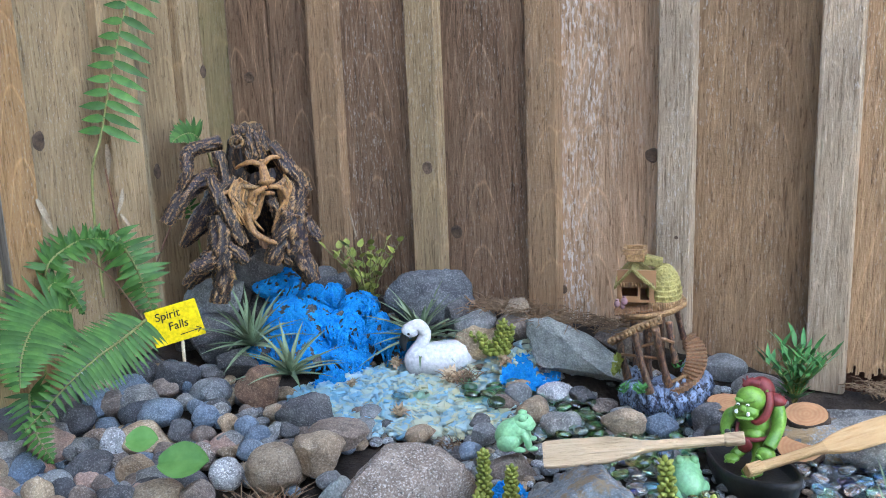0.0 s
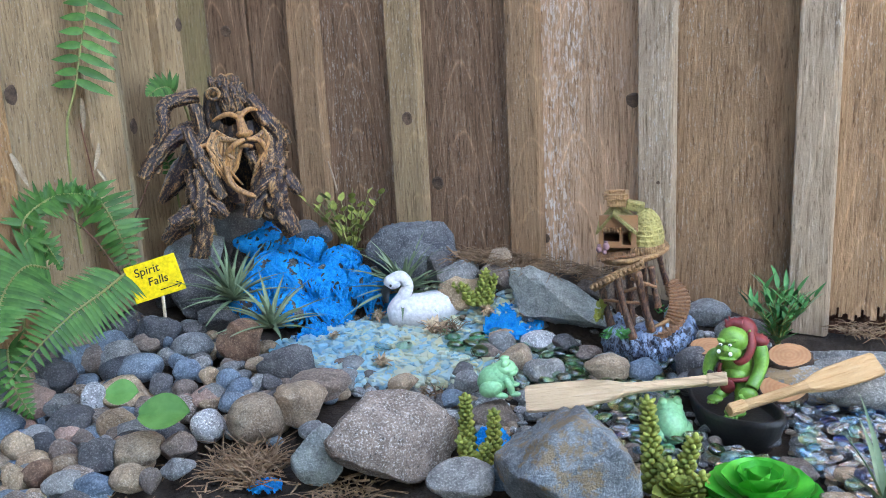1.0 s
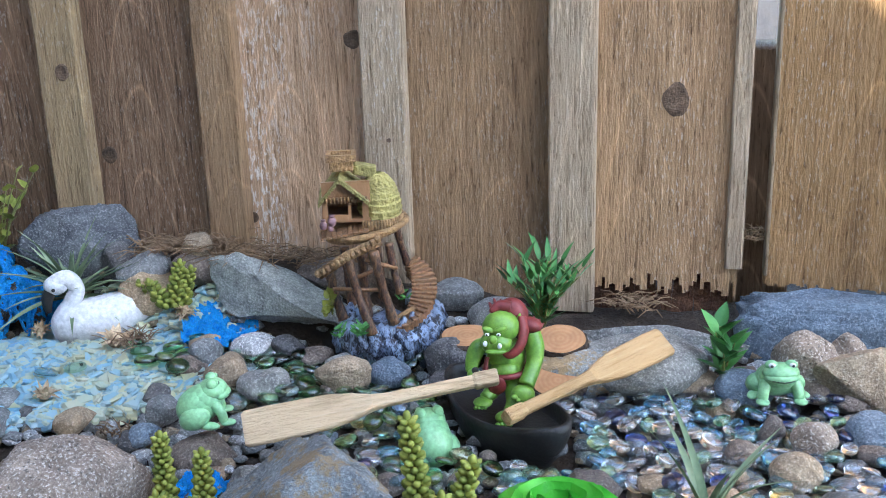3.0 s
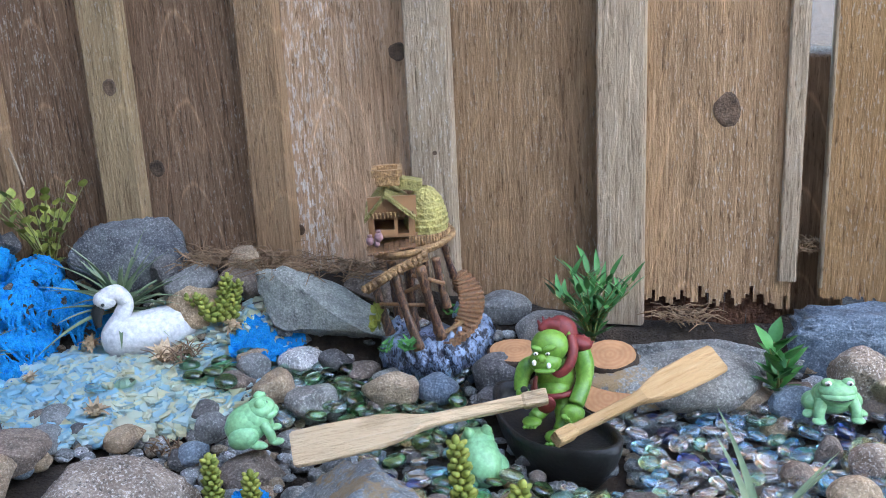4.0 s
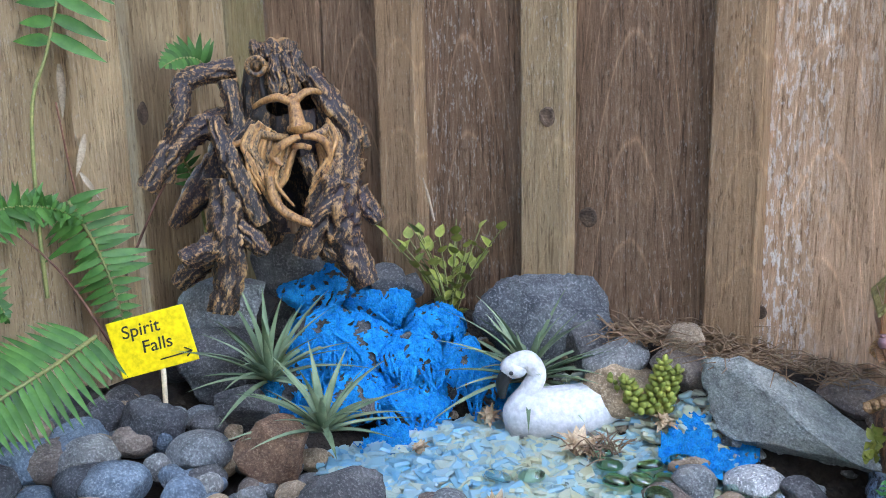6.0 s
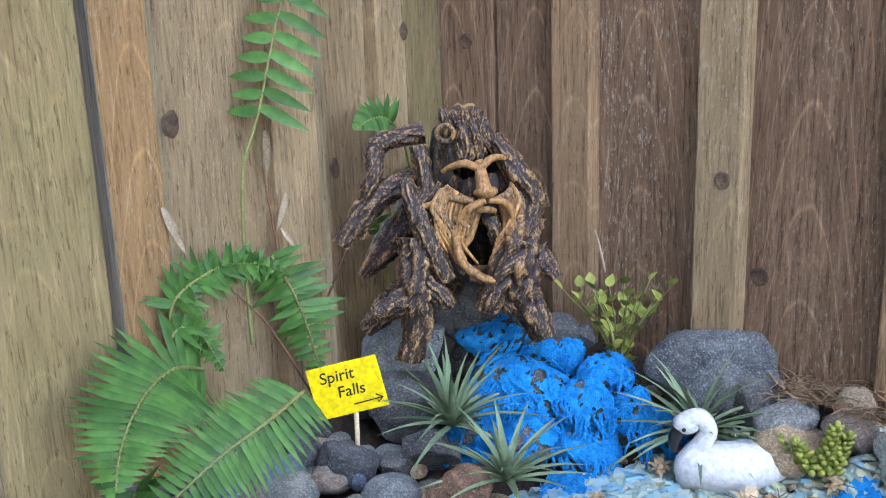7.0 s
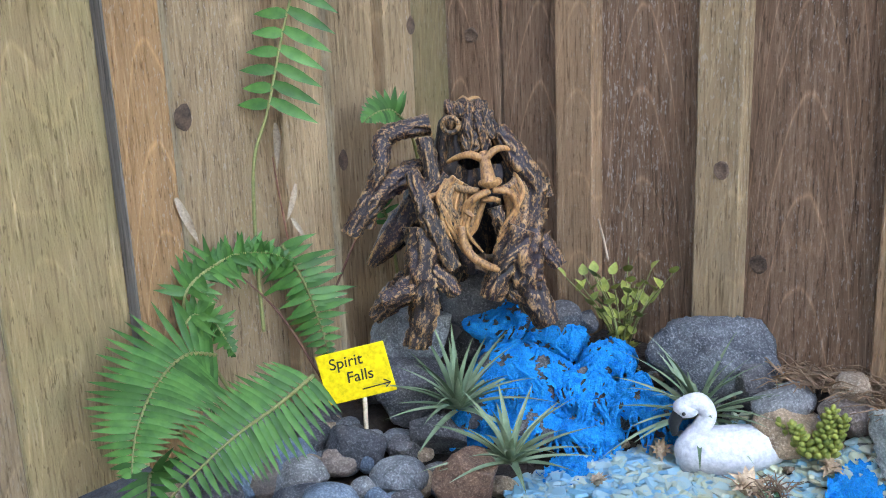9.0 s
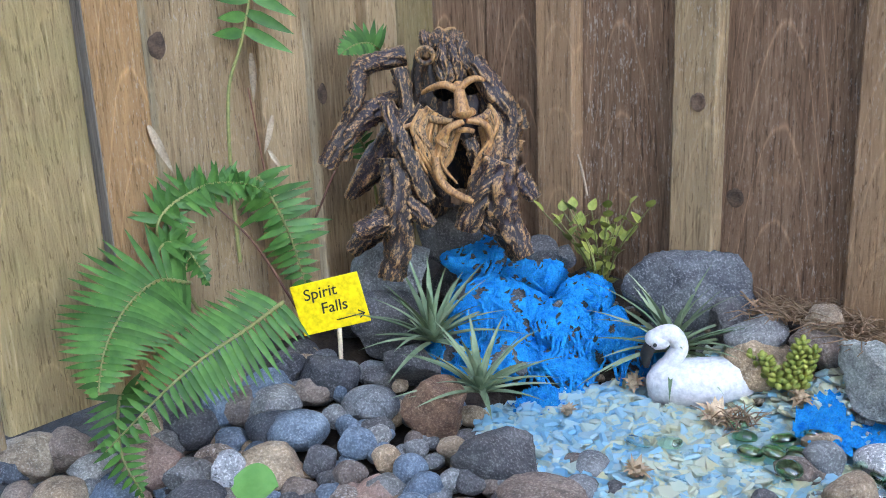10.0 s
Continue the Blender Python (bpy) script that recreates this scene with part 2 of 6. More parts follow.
BRIGHT = leafy("bright_green_plastic_leaf", (0.03, 0.27, 0.02), (0.12, 0.50, 0.05), 0.28, 30)
BAMBOO = leafy("deep_green_leaf", (0.04, 0.15, 0.04), (0.10, 0.27, 0.08), 0.4)
BROADLEAF = leafy("broad_leaf_green", (0.085, 0.20, 0.045), (0.15, 0.30, 0.08), 0.45, 40)
DRY = plain("dry_straw", (0.13, 0.078, 0.042), (0.33, 0.215, 0.125), 90, 500, 0.9)
HUSK = plain("pale_dry_leaf", (0.28, 0.20, 0.13), (0.45, 0.36, 0.26), 90, 500, 0.85)
BLUE = plain("blue_painted_mesh", (0.0, 0.22, 0.78), (0.045, 0.48, 0.98), 150, 700, 0.75, 1.0, 0.006, 0.25, 0.1)
WHITE = plain("white_painted_resin", (0.68, 0.66, 0.67), (0.80, 0.79, 0.80), 45, 260, 0.5, 0.3, 0.002)
BLACK = plain("black_paint", (0.015, 0.015, 0.015), (0.03, 0.03, 0.03), 50, 300, 0.4)
FROG = plain("pale_green_rubber", (0.20, 0.42, 0.20), (0.27, 0.50, 0.26), 20, 300, 0.38, 0.1, 0.001, 0.5, 0.1)
OGRE = plain("toy_green_plastic", (0.085, 0.20, 0.02), (0.19, 0.34, 0.05), 60, 300, 0.42, 0.15, 0.001, 0.5, 0.05)
REDCLOTH = plain("toy_dark_red_plastic", (0.10, 0.012, 0.012), (0.19, 0.03, 0.028), 60, 300, 0.5, 0.2, 0.001)
BOAT = plain("black_worn_plastic", (0.008, 0.008, 0.009), (0.02, 0.019, 0.018), 40, 300, 0.55, 0.3, 0.002)
PINE = wood_plank("pale_pine", (0.47, 0.33, 0.20), (0.60, 0.45, 0.29), (0.66, 0.52, 0.36), 0.0, 0.0, 0.15)
PINE_WARM = wood_plank("yellow_pine", (0.42, 0.25, 0.11), (0.55, 0.36, 0.18), (0.62, 0.44, 0.25), 0.0, 0.0, 0.15)
BARK = plain("bark", (0.045, 0.03, 0.022), (0.12, 0.08, 0.055), 60, 350, 0.95, 1.0, 0.005)
YELLOW = plain("yellow_card", (0.78, 0.56, 0.0), (0.86, 0.64, 0.0), 10, 200, 0.5, 0.05, 0.0005, 0.4, 0.0)
INK = plain("black_ink", (0.012, 0.012, 0.012), (0.02, 0.02, 0.02), 50, 300, 0.6)
STICK = plain("pale_stick", (0.55, 0.44, 0.28), (0.68, 0.57, 0.40), 60, 400, 0.7)
SHELL = plain("tan_shell", (0.36, 0.24, 0.13), (0.58, 0.44, 0.29), 90, 400, 0.7, 0.6, 0.003)
TERRACOTTA = plain("brown_resin_bark", (0.10, 0.055, 0.045), (0.24, 0.14, 0.115), 60, 350, 0.7, 1.0, 0.004)
THATCH = plain("ochre_thatch", (0.19, 0.16, 0.05), (0.40, 0.34, 0.12), 60, 330, 0.8, 1.0, 0.004)
LOG_LIGHT = plain("tan_resin_log", (0.15, 0.08, 0.036), (0.42, 0.25, 0.11), 70, 280, 0.65, 1.0, 0.004)
PURPLE = plain("mauve_resin", (0.16, 0.08, 0.09), (0.28, 0.16, 0.165), 60, 300, 0.6)
GEM_COLOURS = [(0.97, 0.98, 1.0), (0.50, 0.86, 0.66), (0.97, 0.98, 1.0), (0.38, 0.70, 0.97), (0.08, 0.14, 0.50), (0.86, 0.95, 1.0), (0.85, 0.92, 0.55), (0.97, 0.97, 1.0), (0.25, 0.62, 0.84)]
GEM_GREEN_COLOURS = [(0.30, 0.65, 0.30), (0.50, 0.80, 0.62), (0.14, 0.45, 0.20), (0.62, 0.85, 0.85), (0.18, 0.38, 0.14), (0.36, 0.70, 0.34)]
GEM = glassy("tinted_glass_gem", GEM_COLOURS, 0.01, 0.96)
GEM_ISLAND = glassy("tinted_glass_gem_heap", GEM_COLOURS, 0.01, 0.96, True)
GEM_GREEN = glassy("green_glass_gem", GEM_GREEN_COLOURS, 0.01, 1.0)
GEM_GREEN_ISLAND = glassy("green_glass_gem_heap", GEM_GREEN_COLOURS, 0.01, 1.0, True)
CHIPS = glassy("frosted_sea_glass", [(0.44, 0.70, 0.80), (0.60, 0.78, 0.80), (0.80, 0.82, 0.58), (0.64, 0.80, 0.76), (0.82, 0.78, 0.50), (0.74, 0.82, 0.66), (0.36, 0.66, 0.82), (0.80, 0.81, 0.62)], 0.30, 0.60, True)
CHIPS_BLUE = glassy("frosted_blue_sea_glass", [(0.36, 0.68, 0.84), (0.50, 0.76, 0.86), (0.28, 0.62, 0.84), (0.60, 0.79, 0.82), (0.72, 0.80, 0.68)], 0.30, 0.60, True)


def ridged(name, dark, gold, low, high, grit=0.30, grain=420):
    """Dark carved resin, dry-brushed with gold paint on the raised ridges."""
    m, nt, b = material(name)
    vec, rnd = coords(nt, (1, 1, 0.45))
    fine = noise_tex(nt, vec, grain, 4, 0.7, 0.5)
    relief = nt.nodes.new("ShaderNodeNewGeometry").outputs["Pointiness"]
    scale, add = nt.nodes.new("ShaderNodeMath"), nt.nodes.new("ShaderNodeMath")
    scale.operation, add.operation = "MULTIPLY", "ADD"
    scale.inputs[1].default_value = grit
    nt.links.new(fine, scale.inputs[0])
    nt.links.new(relief, add.inputs[0])
    nt.links.new(scale.outputs[0], add.inputs[1])
    tint = ramp(nt, noise_tex(nt, vec, 22, 2), [(0.35, dark), (0.7, (dark[0] * 1.2, dark[1] * 0.9, dark[2] * 2.0))])
    col = mix(nt, tint, gold, ramp(nt, add.outputs[0], [(low + grit / 2, (0, 0, 0)), (high + grit / 2, (1, 1, 1))]))
    nt.links.new(col, b.inputs["Base Color"])
    b.inputs["Roughness"].default_value = 0.4
    bump(nt, b, fine, 0.6, 0.002)
    return m


BASEROCK = ridged("blue_black_resin_rock", (0.004, 0.006, 0.013), (0.24, 0.31, 0.45), 0.51, 0.60, 0.5, 420)
LOG = ridged("brown_resin_log", (0.028, 0.013, 0.008), (0.29, 0.15, 0.07), 0.53, 0.65)
CARVED = ridged("dark_carved_resin", (0.013, 0.008, 0.007), (0.38, 0.215, 0.085), 0.515, 0.61, 0.45, 560)
CARVED_RIDGE = ridged("gold_brushed_resin_ridge", (0.03, 0.018, 0.012), (0.42, 0.24, 0.095), 0.49, 0.60, 0.45, 480)
CARVED_GOLD = ridged("golden_carved_resin", (0.05, 0.020, 0.009), (0.50, 0.26, 0.090), 0.485, 0.595, 0.28, 380)


# ---- mesh builder ----
class Mesh:
    """Gathers tubes, blobs, leaves and plates, then becomes one mesh object."""

    def __init__(self):
        self.v, self.f, self.m = [], [], []

    def add(self, verts, faces, mat=0):
        n = len(self.v)
        self.v += [tuple(p) for p in verts]
        self.f += [tuple(i + n for i in q) for q in faces]
        self.m += [mat] * len(faces)

    def tube(self, pts, radii, sides=8, mat=0, rough=0.0, flat=1.0, ridges=0, crest=0):
        pts = [Vector(p) for p in pts]
        n = len(pts)
        if isinstance(radii, (int, float)):
            radii = [radii] * n
        verts, faces, crests = [], [], []
        ref = None
        for i, p in enumerate(pts):
            d = (pts[min(i + 1, n - 1)] - pts[max(i - 1, 0)]).normalized()
            if ref is None:
                ref = d.orthogonal().normalized()
            ref = (ref - d * ref.dot(d)).normalized()
            side = d.cross(ref)
            for k in range(sides):
                a = 2 * math.pi * k / sides
                r = radii[i] * (1 + rough * noise.noise(p * 90 + Vector((k * 1.7, i * 0.9, 0))))
                if ridges:
                    wave = 1.7 * noise.noise(Vector((math.cos(a) * ridges * 0.42, math.sin(a) * ridges * 0.42, i * 0.17)) + pts[0] * 300) + 0.9 * noise.noise(Vector((math.cos(a) * ridges, math.sin(a) * ridges, i * 0.45)) + pts[0] * 170)
                    r *= 1 + 0.20 * wave
                    crests.append(wave)
                verts.append(p + ref * math.cos(a) * r + side * math.sin(a) * r * flat)
        marks = []
        for i in range(n - 1):
            for k in range(sides):
                a, b = i * sides + k, i * sides + (k + 1) % sides
                faces.append((a, b, b + sides, a + sides))
                marks.append(crest if ridges and crests[a] + crests[b] + crests[a + sides] + crests[b + sides] > 2.5 else mat)
        faces += [tuple(range(sides))[::-1], tuple((n - 1) * sides + k for k in range(sides))]
        self.add(verts, faces, mat)
        self.m[-len(faces):] = marks + [mat, mat]

    def curve(self, pts, radii, steps=10, **kw):
        """A smooth tube through control points."""
        p = [Vector(q) for q in pts]
        if isinstance(radii, (int, float)):
            radii = [radii] * len(p)
        out, rad = [], []
        for i in range(len(p) - 1):
            a, b, c, d = p[max(i - 1, 0)], p[i], p[i + 1], p[min(i + 2, len(p) - 1)]
            for s in range(steps if i == len(p) - 2 else steps):
                u = s / steps
                out.append(0.5 * (2 * b + (c - a) * u + (2 * a - 5 * b + 4 * c - d) * u * u + (3 * b - a - 3 * c + d) * u ** 3))
                rad.append(radii[i] + (radii[i + 1] - radii[i]) * u)
        out.append(p[-1])
        rad.append(radii[-1])
        self.tube(out, rad, **kw)

    def blob(self, c, r, mat=0, turn=(0, 0, 0), seg=16, rings=10, lump=0.0):
        rot = Euler([radians(a) for a in turn]).to_matrix()
        verts, faces = [], []
        c = Vector(c)
        for i in range(rings + 1):
            th = math.pi * i / rings
            for k in range(seg):
                ph = 2 * math.pi * k / seg
                q = Vector((math.sin(th) * math.cos(ph), math.sin(th) * math.sin(ph), math.cos(th)))
                s = 1 + lump * noise.noise(q * 2.3 + c * 40)
                verts.append(c + rot @ Vector((q.x * r[0], q.y * r[1], q.z * r[2])) * s)
        for i in range(rings):
            for k in range(seg):
                a, b = i * seg + k, i * seg + (k + 1) % seg
                faces.append((a, a + seg, b + seg, b))
        self.add(verts, faces, mat)

    def leaf(self, base, along, up, length, width, mat=0, curl=0.2, seg=5, fold=0.25, tip=0.0):
        """A tapered, folded, curling leaf blade."""
        base, along, up = Vector(base), Vector(along).normalized(), Vector(up)
        side = along.cross(up).normalized()
        up = side.cross(along).normalized()
        verts, faces = [], []
        for i in range(seg + 1):
            u = i / seg
            w = width * (math.sin(math.pi * min(1, (u * 0.93 + 0.07)) ** 0.75) + tip * (1 - u)) * 0.5
            p = base + along * length * u - up * (curl * length * u * u)
            verts += [p - side * w + up * w * fold, p, p + side * w + up * w * fold]
        for i in range(seg):
            a = 3 * i
            faces += [(a, a + 1, a + 4, a + 3), (a + 1, a + 2, a + 5, a + 4)]
        self.add(verts, faces, mat)

    def box(self, c, s, mat=0, turn=(0, 0, 0), bevel=0.0):
        """A box with chamfered edges."""
        rot = Euler([radians(a) for a in turn]).to_matrix()
        bm = bmesh.new()
        bmesh.ops.create_cube(bm, size=1)
        for v in bm.verts:
            v.co = Vector((v.co.x * s[0], v.co.y * s[1], v.co.z * s[2]))
        if bevel:
            bmesh.ops.bevel(bm, geom=bm.edges[:], offset=bevel, segments=1, affect="EDGES")
        bm.verts.ensure_lookup_table()
        bm.verts.index_update()
        self.add([rot @ v.co + Vector(c) for v in bm.verts], [[v.index for v in f.verts] for f in bm.faces], mat)
        bm.free()

    def data(self, name, mats, smooth=True):
        me = bpy.data.meshes.new(name)
        me.from_pydata(self.v, [], self.f)
        for m in mats:
            me.materials.append(m)
        me.polygons.foreach_set("material_index", self.m)
        me.polygons.foreach_set("use_smooth", [smooth] * len(self.f))
        me.update()
        return me

    def thing(self, name, mats, at=None, parent=None, label="", category="", group="", kind="", smooth=True):
        ob = new(name, self.data(name, mats if isinstance(mats, (list, tuple)) else [mats], smooth))
        if parent is not None:
            ob.parent = parent
        if at is not None:
            ob.matrix_basis = at
        return tagged(ob, label, category, group, kind)


def holder(name, at, label, category, group="", kind=""):
    ob = new(name)
    ob.empty_display_size = 0.02
    ob.matrix_basis = at
    return tagged(ob, label, category, group, kind)


def smoothstep(a, b, v):
    v = min(1.0, max(0.0, (v - a) / (b - a)))
    return v * v * (3 - 2 * v)


def ground_z(x, y):
    """The bed: level pond, banked up to the fences and the corner, lower in front."""
    top = 0.075 - 0.035 * smoothstep(-0.45, -0.15, x)
    z = top * smoothstep(-0.11, -0.015, y)
    z = max(z, 0.055 * smoothstep(0.82, 0.98, -x) * smoothstep(-0.36, -0.12, y))
    return z - 0.03 * smoothstep(0.30, 0.44, -y)


# ---- ground and fences ----
CORNER = -1.018


def build_ground():
    fine_x, fine_y = np.linspace(-1.3, 0.5, 130), np.linspace(-0.9, 0.25, 84)
    far = np.array([0.6, 1.5, 4, 12, 40, 150, 600, 2500])
    xs = np.concatenate([-1.3 - far[::-1], fine_x, 0.5 + far])
    ys = np.concatenate([-0.9 - far[::-1], fine_y, 0.25 + far])
    b = Mesh()
    verts = []
    for y in ys:
        for x in xs:
            z = ground_z(x, y) if y < 0.05 else ground_z(x, 0.05) - 0.02
            z += 0.006 * noise.noise(Vector((x * 30, y * 30, 0))) + 0.003 * noise.noise(Vector((x * 90, y * 90, 3)))
            verts.append((x, y, z - 0.012))
    n = len(xs)
    b.add(verts, [(j * n + i, j * n + i + 1, (j + 1) * n + i + 1, (j + 1) * n + i) for j in range(len(ys) - 1) for i in range(n - 1)])
    b.thing("ground", SOIL, label="dark damp garden soil with bark crumbs", category="ground", kind="structure")


build_ground()


def plank(parent, name, width, z0, z1, thick, mat, at, ragged=0.0, seed=0):
    """One upright board with eased edges; its foot may be rotted to teeth."""
    rng = random.Random(seed)
    n = 44 if ragged else 4
    e = 0.0018
    b = Mesh()
    foot = []
    for i in range(n + 1):
        foot.append(z0 + (ragged * (0.55 * rng.random() ** 3 + 0.75 * abs(noise.noise(Vector((i * 0.17, seed, 0))))) if ragged else 0.0))
    front, back = [], []
    xs = [width * (i / n - 0.5) for i in range(n + 1)]
    if ragged:
        foot, xs = [q for q in foot for _ in (0, 1)][1:-1], [q for q in xs for _ in (0, 1)][1:-1]
        foot = [foot[i - i % 2] + 0.0015 * rng.random() for i in range(len(foot))]
        n = len(xs) - 1
    for i, x in enumerate(xs):
        x_in = max(-width / 2 + e, min(width / 2 - e, x))
        front.append((x_in, 0.0, foot[i]))
        back.append((x, thick, foot[i] - 0.002))
    verts = front + [(p[0], 0.0, z1) for p in front] + back + [(p[0], thick, z1) for p in back]
    edge = [(-width / 2, e, foot[0]), (-width / 2, e, z1), (width / 2, e, foot[-1]), (width / 2, e, z1)]
    m = n + 1
    faces = []
    for i in range(n):
        faces += [(i, i + 1, m + i + 1, m + i), (3 * m + i, 3 * m + i + 1, 2 * m + i + 1, 2 * m + i), (i + 1, i, 2 * m + i, 2 * m + i + 1), (m + i, m + i + 1, 3 * m + i + 1, 3 * m + i)]
    k = 4 * m
    verts += edge
    faces += [(k, 0, m, k + 1), (k + 1, 3 * m, 2 * m, k), (n, k + 2, k + 3, m + n), (k + 2, 2 * m + n, 3 * m + n, k + 3)]
    b.add(verts, faces)
    return b.thing(name, mat, at, parent, smooth=False)


def knot(parent, x, z, rx, rz, y=-0.0012, seed=0):
    """A dark knot let into a board: a rim and a cracked, sunk heart."""
    b = Mesh()
    n = 18
    rows = [(1.0, 0.0013), (0.8, -0.0006), (0.55, 0.0004), (0.0, 0.0002)]
    verts = []
    for s, dy in rows:
        for k in range(n):
            a = 2 * math.pi * k / n
            w = 1 + 0.18 * noise.noise(Vector((math.cos(a) * 1.5, math.sin(a) * 1.5, seed * 3.1)))
            verts.append((rx * s * w * math.cos(a), dy, rz * s * w * math.sin(a)))
    faces = [(i * n + k, i * n + (k + 1) % n, (i + 1) * n + (k + 1) % n, (i + 1) * n + k) for i in range(3) for k in range(n)]
    b.add(verts, faces)
    return b.thing("knot", KNOT, pose(x, y, z), parent)


TOP = 1.75
fence_back = holder("fence_back", pose(0, 0, 0), "tall weathered brown cedar board and batten fence", "fence", kind="structure")
BACK_BOARDS = [(-1.018, -0.948, CEDAR, 0), (-0.944, -0.850, CEDAR, 0), (-0.835, -0.695, CEDAR, 0), (-0.682, -0.528, CEDAR, 0),
               (-0.516, -0.362, CEDAR_FLECK, 0.02), (-0.350, -0.188, CEDAR_LIGHT, 0), (-0.172, -0.030, CEDAR_LIGHT, 0.034)]
for i, (x0, x1, mat, rag) in enumerate(BACK_BOARDS):
    foot = 0.03 if x0 < -0.3 else 0.01
    plank(fence_back, "board", x1 - x0, foot if not rag else 0.045, TOP, 0.018, mat, pose((x0 + x1) / 2, 0.0, 0, 0, 0, 0), rag, i + 3)
BACK_BATTENS = [(-0.865, -0.820, CEDAR_LIGHT), (-0.710, -0.665, CEDAR_PALE), (-0.541, -0.500, CEDAR_LIGHT), (-0.375, -0.334, CEDAR_GREY), (-0.201, -0.159, CEDAR_GREY)]
for i, (x0, x1, mat) in enumerate(BACK_BATTENS):
    plank(fence_back, "batten", x1 - x0, 0.03, TOP, 0.0165, mat, pose((x0 + x1) / 2, -0.0168, 0), 0, i)
plank(fence_back, "batten", 0.016, 0.075, TOP, 0.016, CEDAR_GREY, pose(-0.034, -0.0035, 0, 0, 0, 0), 0, 9)
for (x, z, rx, rz, y) in [(-0.683, 0.251, 0.008, 0.0085, -0.0178), (-0.652, 0.165, 0.009, 0.009, -0.001), (-0.386, 0.281, 0.009, 0.009, -0.001),
                          (-0.090, 0.228, 0.0125, 0.015, -0.001), (-0.985, 0.359, 0.010, 0.008, -0.001), (-0.35, 0.19, 0.0022, 0.0022, -0.0178), (-0.50, 0.105, 0.006, 0.006, -0.001)]:
    knot(fence_back, x, z, rx, rz, y, x)
rotten = Mesh()
rng = random.Random(5)
for i in range(26):
    x = -0.165 + 0.005 * i
    h = 0.012 + 0.028 * rng.random()
    rotten.box((x, 0.012, 0.03 + h / 2), (0.0052, 0.012, 0.03 + h), turn=(0, rng.uniform(-4, 4), 0))
rotten.thing("rotten_foot", ROTTEN, None, fence_back, "crumbling red-brown rotted wood", smooth=False)
for z in (0.45, 1.4):
    rail = Mesh()
    rail.box((-0.5, 0.042, z), (1.06, 0.045, 0.09), bevel=0.003)
    rail.thing("rail", CEDAR_GREY, None, fence_back)

fence_left = holder("fence_left", pose(0, 0, 0), "mossy yellow-brown cedar board and batten fence", "fence", kind="structure")


def side_plank(y0, y1, mat, proud, foot=0.02, thick=0.018, name="board", seed=0):
    plank(fence_left, name, y1 - y0, foot, TOP, thick, mat, pose(CORNER + proud, (y0 + y1) / 2, 0, 0, 0, 90), 0, seed)


for i, (y0, y1, mat) in enumerate([(-0.052, 0.0, CEDAR_GREEN), (-0.172, -0.075, CEDAR_PALE), (-0.350, -0.215, CEDAR_PALE), (-0.525, -0.385, CEDAR_GREEN)]):
    side_plank(y0, y1, mat, 0.0, seed=i)
for i, (y0, y1, mat) in enumerate([(-0.113, -0.072, CEDAR_PALE), (-0.250, -0.196, CEDAR_PALE), (-0.417, -0.367, CEDAR_WARM), (-0.585, -0.535, CEDAR_PALE)]):
    side_plank(y0, y1, mat, 0.0175, name="batten", seed=i)
for y0 in (-0.4175, -0.5855):
    strip = Mesh()
    strip.box((CORNER + 0.0085, y0, 0.9), (0.0155, 0.002, 1.70), bevel=0.0005)
    strip.thing("batten_edge", EDGE, None, fence_left, "grey weathered sawn edge", smooth=False)
# added upright behind the boards, stops light leaking through the corner gap
post = Mesh()
post.box((CORNER - 0.03, 0.04, 0.9), (0.09, 0.038, 1.8), bevel=0.003)
post.thing("corner_post", CEDAR, None, fence_left)
y = -0.56
while y > -2.6:
    side_plank(y - 0.135, y, CEDAR_PALE, 0.0, seed=int(-y * 10))
    side_plank(y - 0.150, y - 0.108, CEDAR_GREEN, 0.0175, name="batten", seed=int(-y * 10))
    y -= 0.166
for (y, z, ry, rz) in [(-0.343, 0.320, 0.009, 0.012), (-0.075, 0.375, 0.006, 0.009), (-0.178, 0.255, 0.006, 0.010)]:
    k = knot(fence_left, 0, 0, ry, rz, 0, y)
    k.matrix_basis = pose(CORNER + (0.0012 if y in (-0.343,) else 0.0185), y, z, 0, 0, 90)

gate = holder("gate", pose(0, 0, 0), "sunlit warm cedar gate boards with a ragged foot", "gate", kind="structure")
x = -0.007
for i in range(8):
    plank(gate, "board", 0.142, 0.058, TOP, 0.02, CEDAR_WARM if i < 3 else CEDAR, pose(x + 0.071, -0.004, 0), 0.009, 20 + i)
    x += 0.146
edge_strip = Mesh()
edge_strip.box((-0.0055, 0.0075, 0.9), (0.004, 0.024, 1.66), bevel=0.001)
edge_strip.thing("edge_strip", CEDAR_GREY, None, gate)

gate_post = Mesh()
gate_post.box((-0.02, 0.065, 0.13), (0.075, 0.06, 0.28), bevel=0.003)
gate_post.thing("gate_post", CEDAR, None, gate)

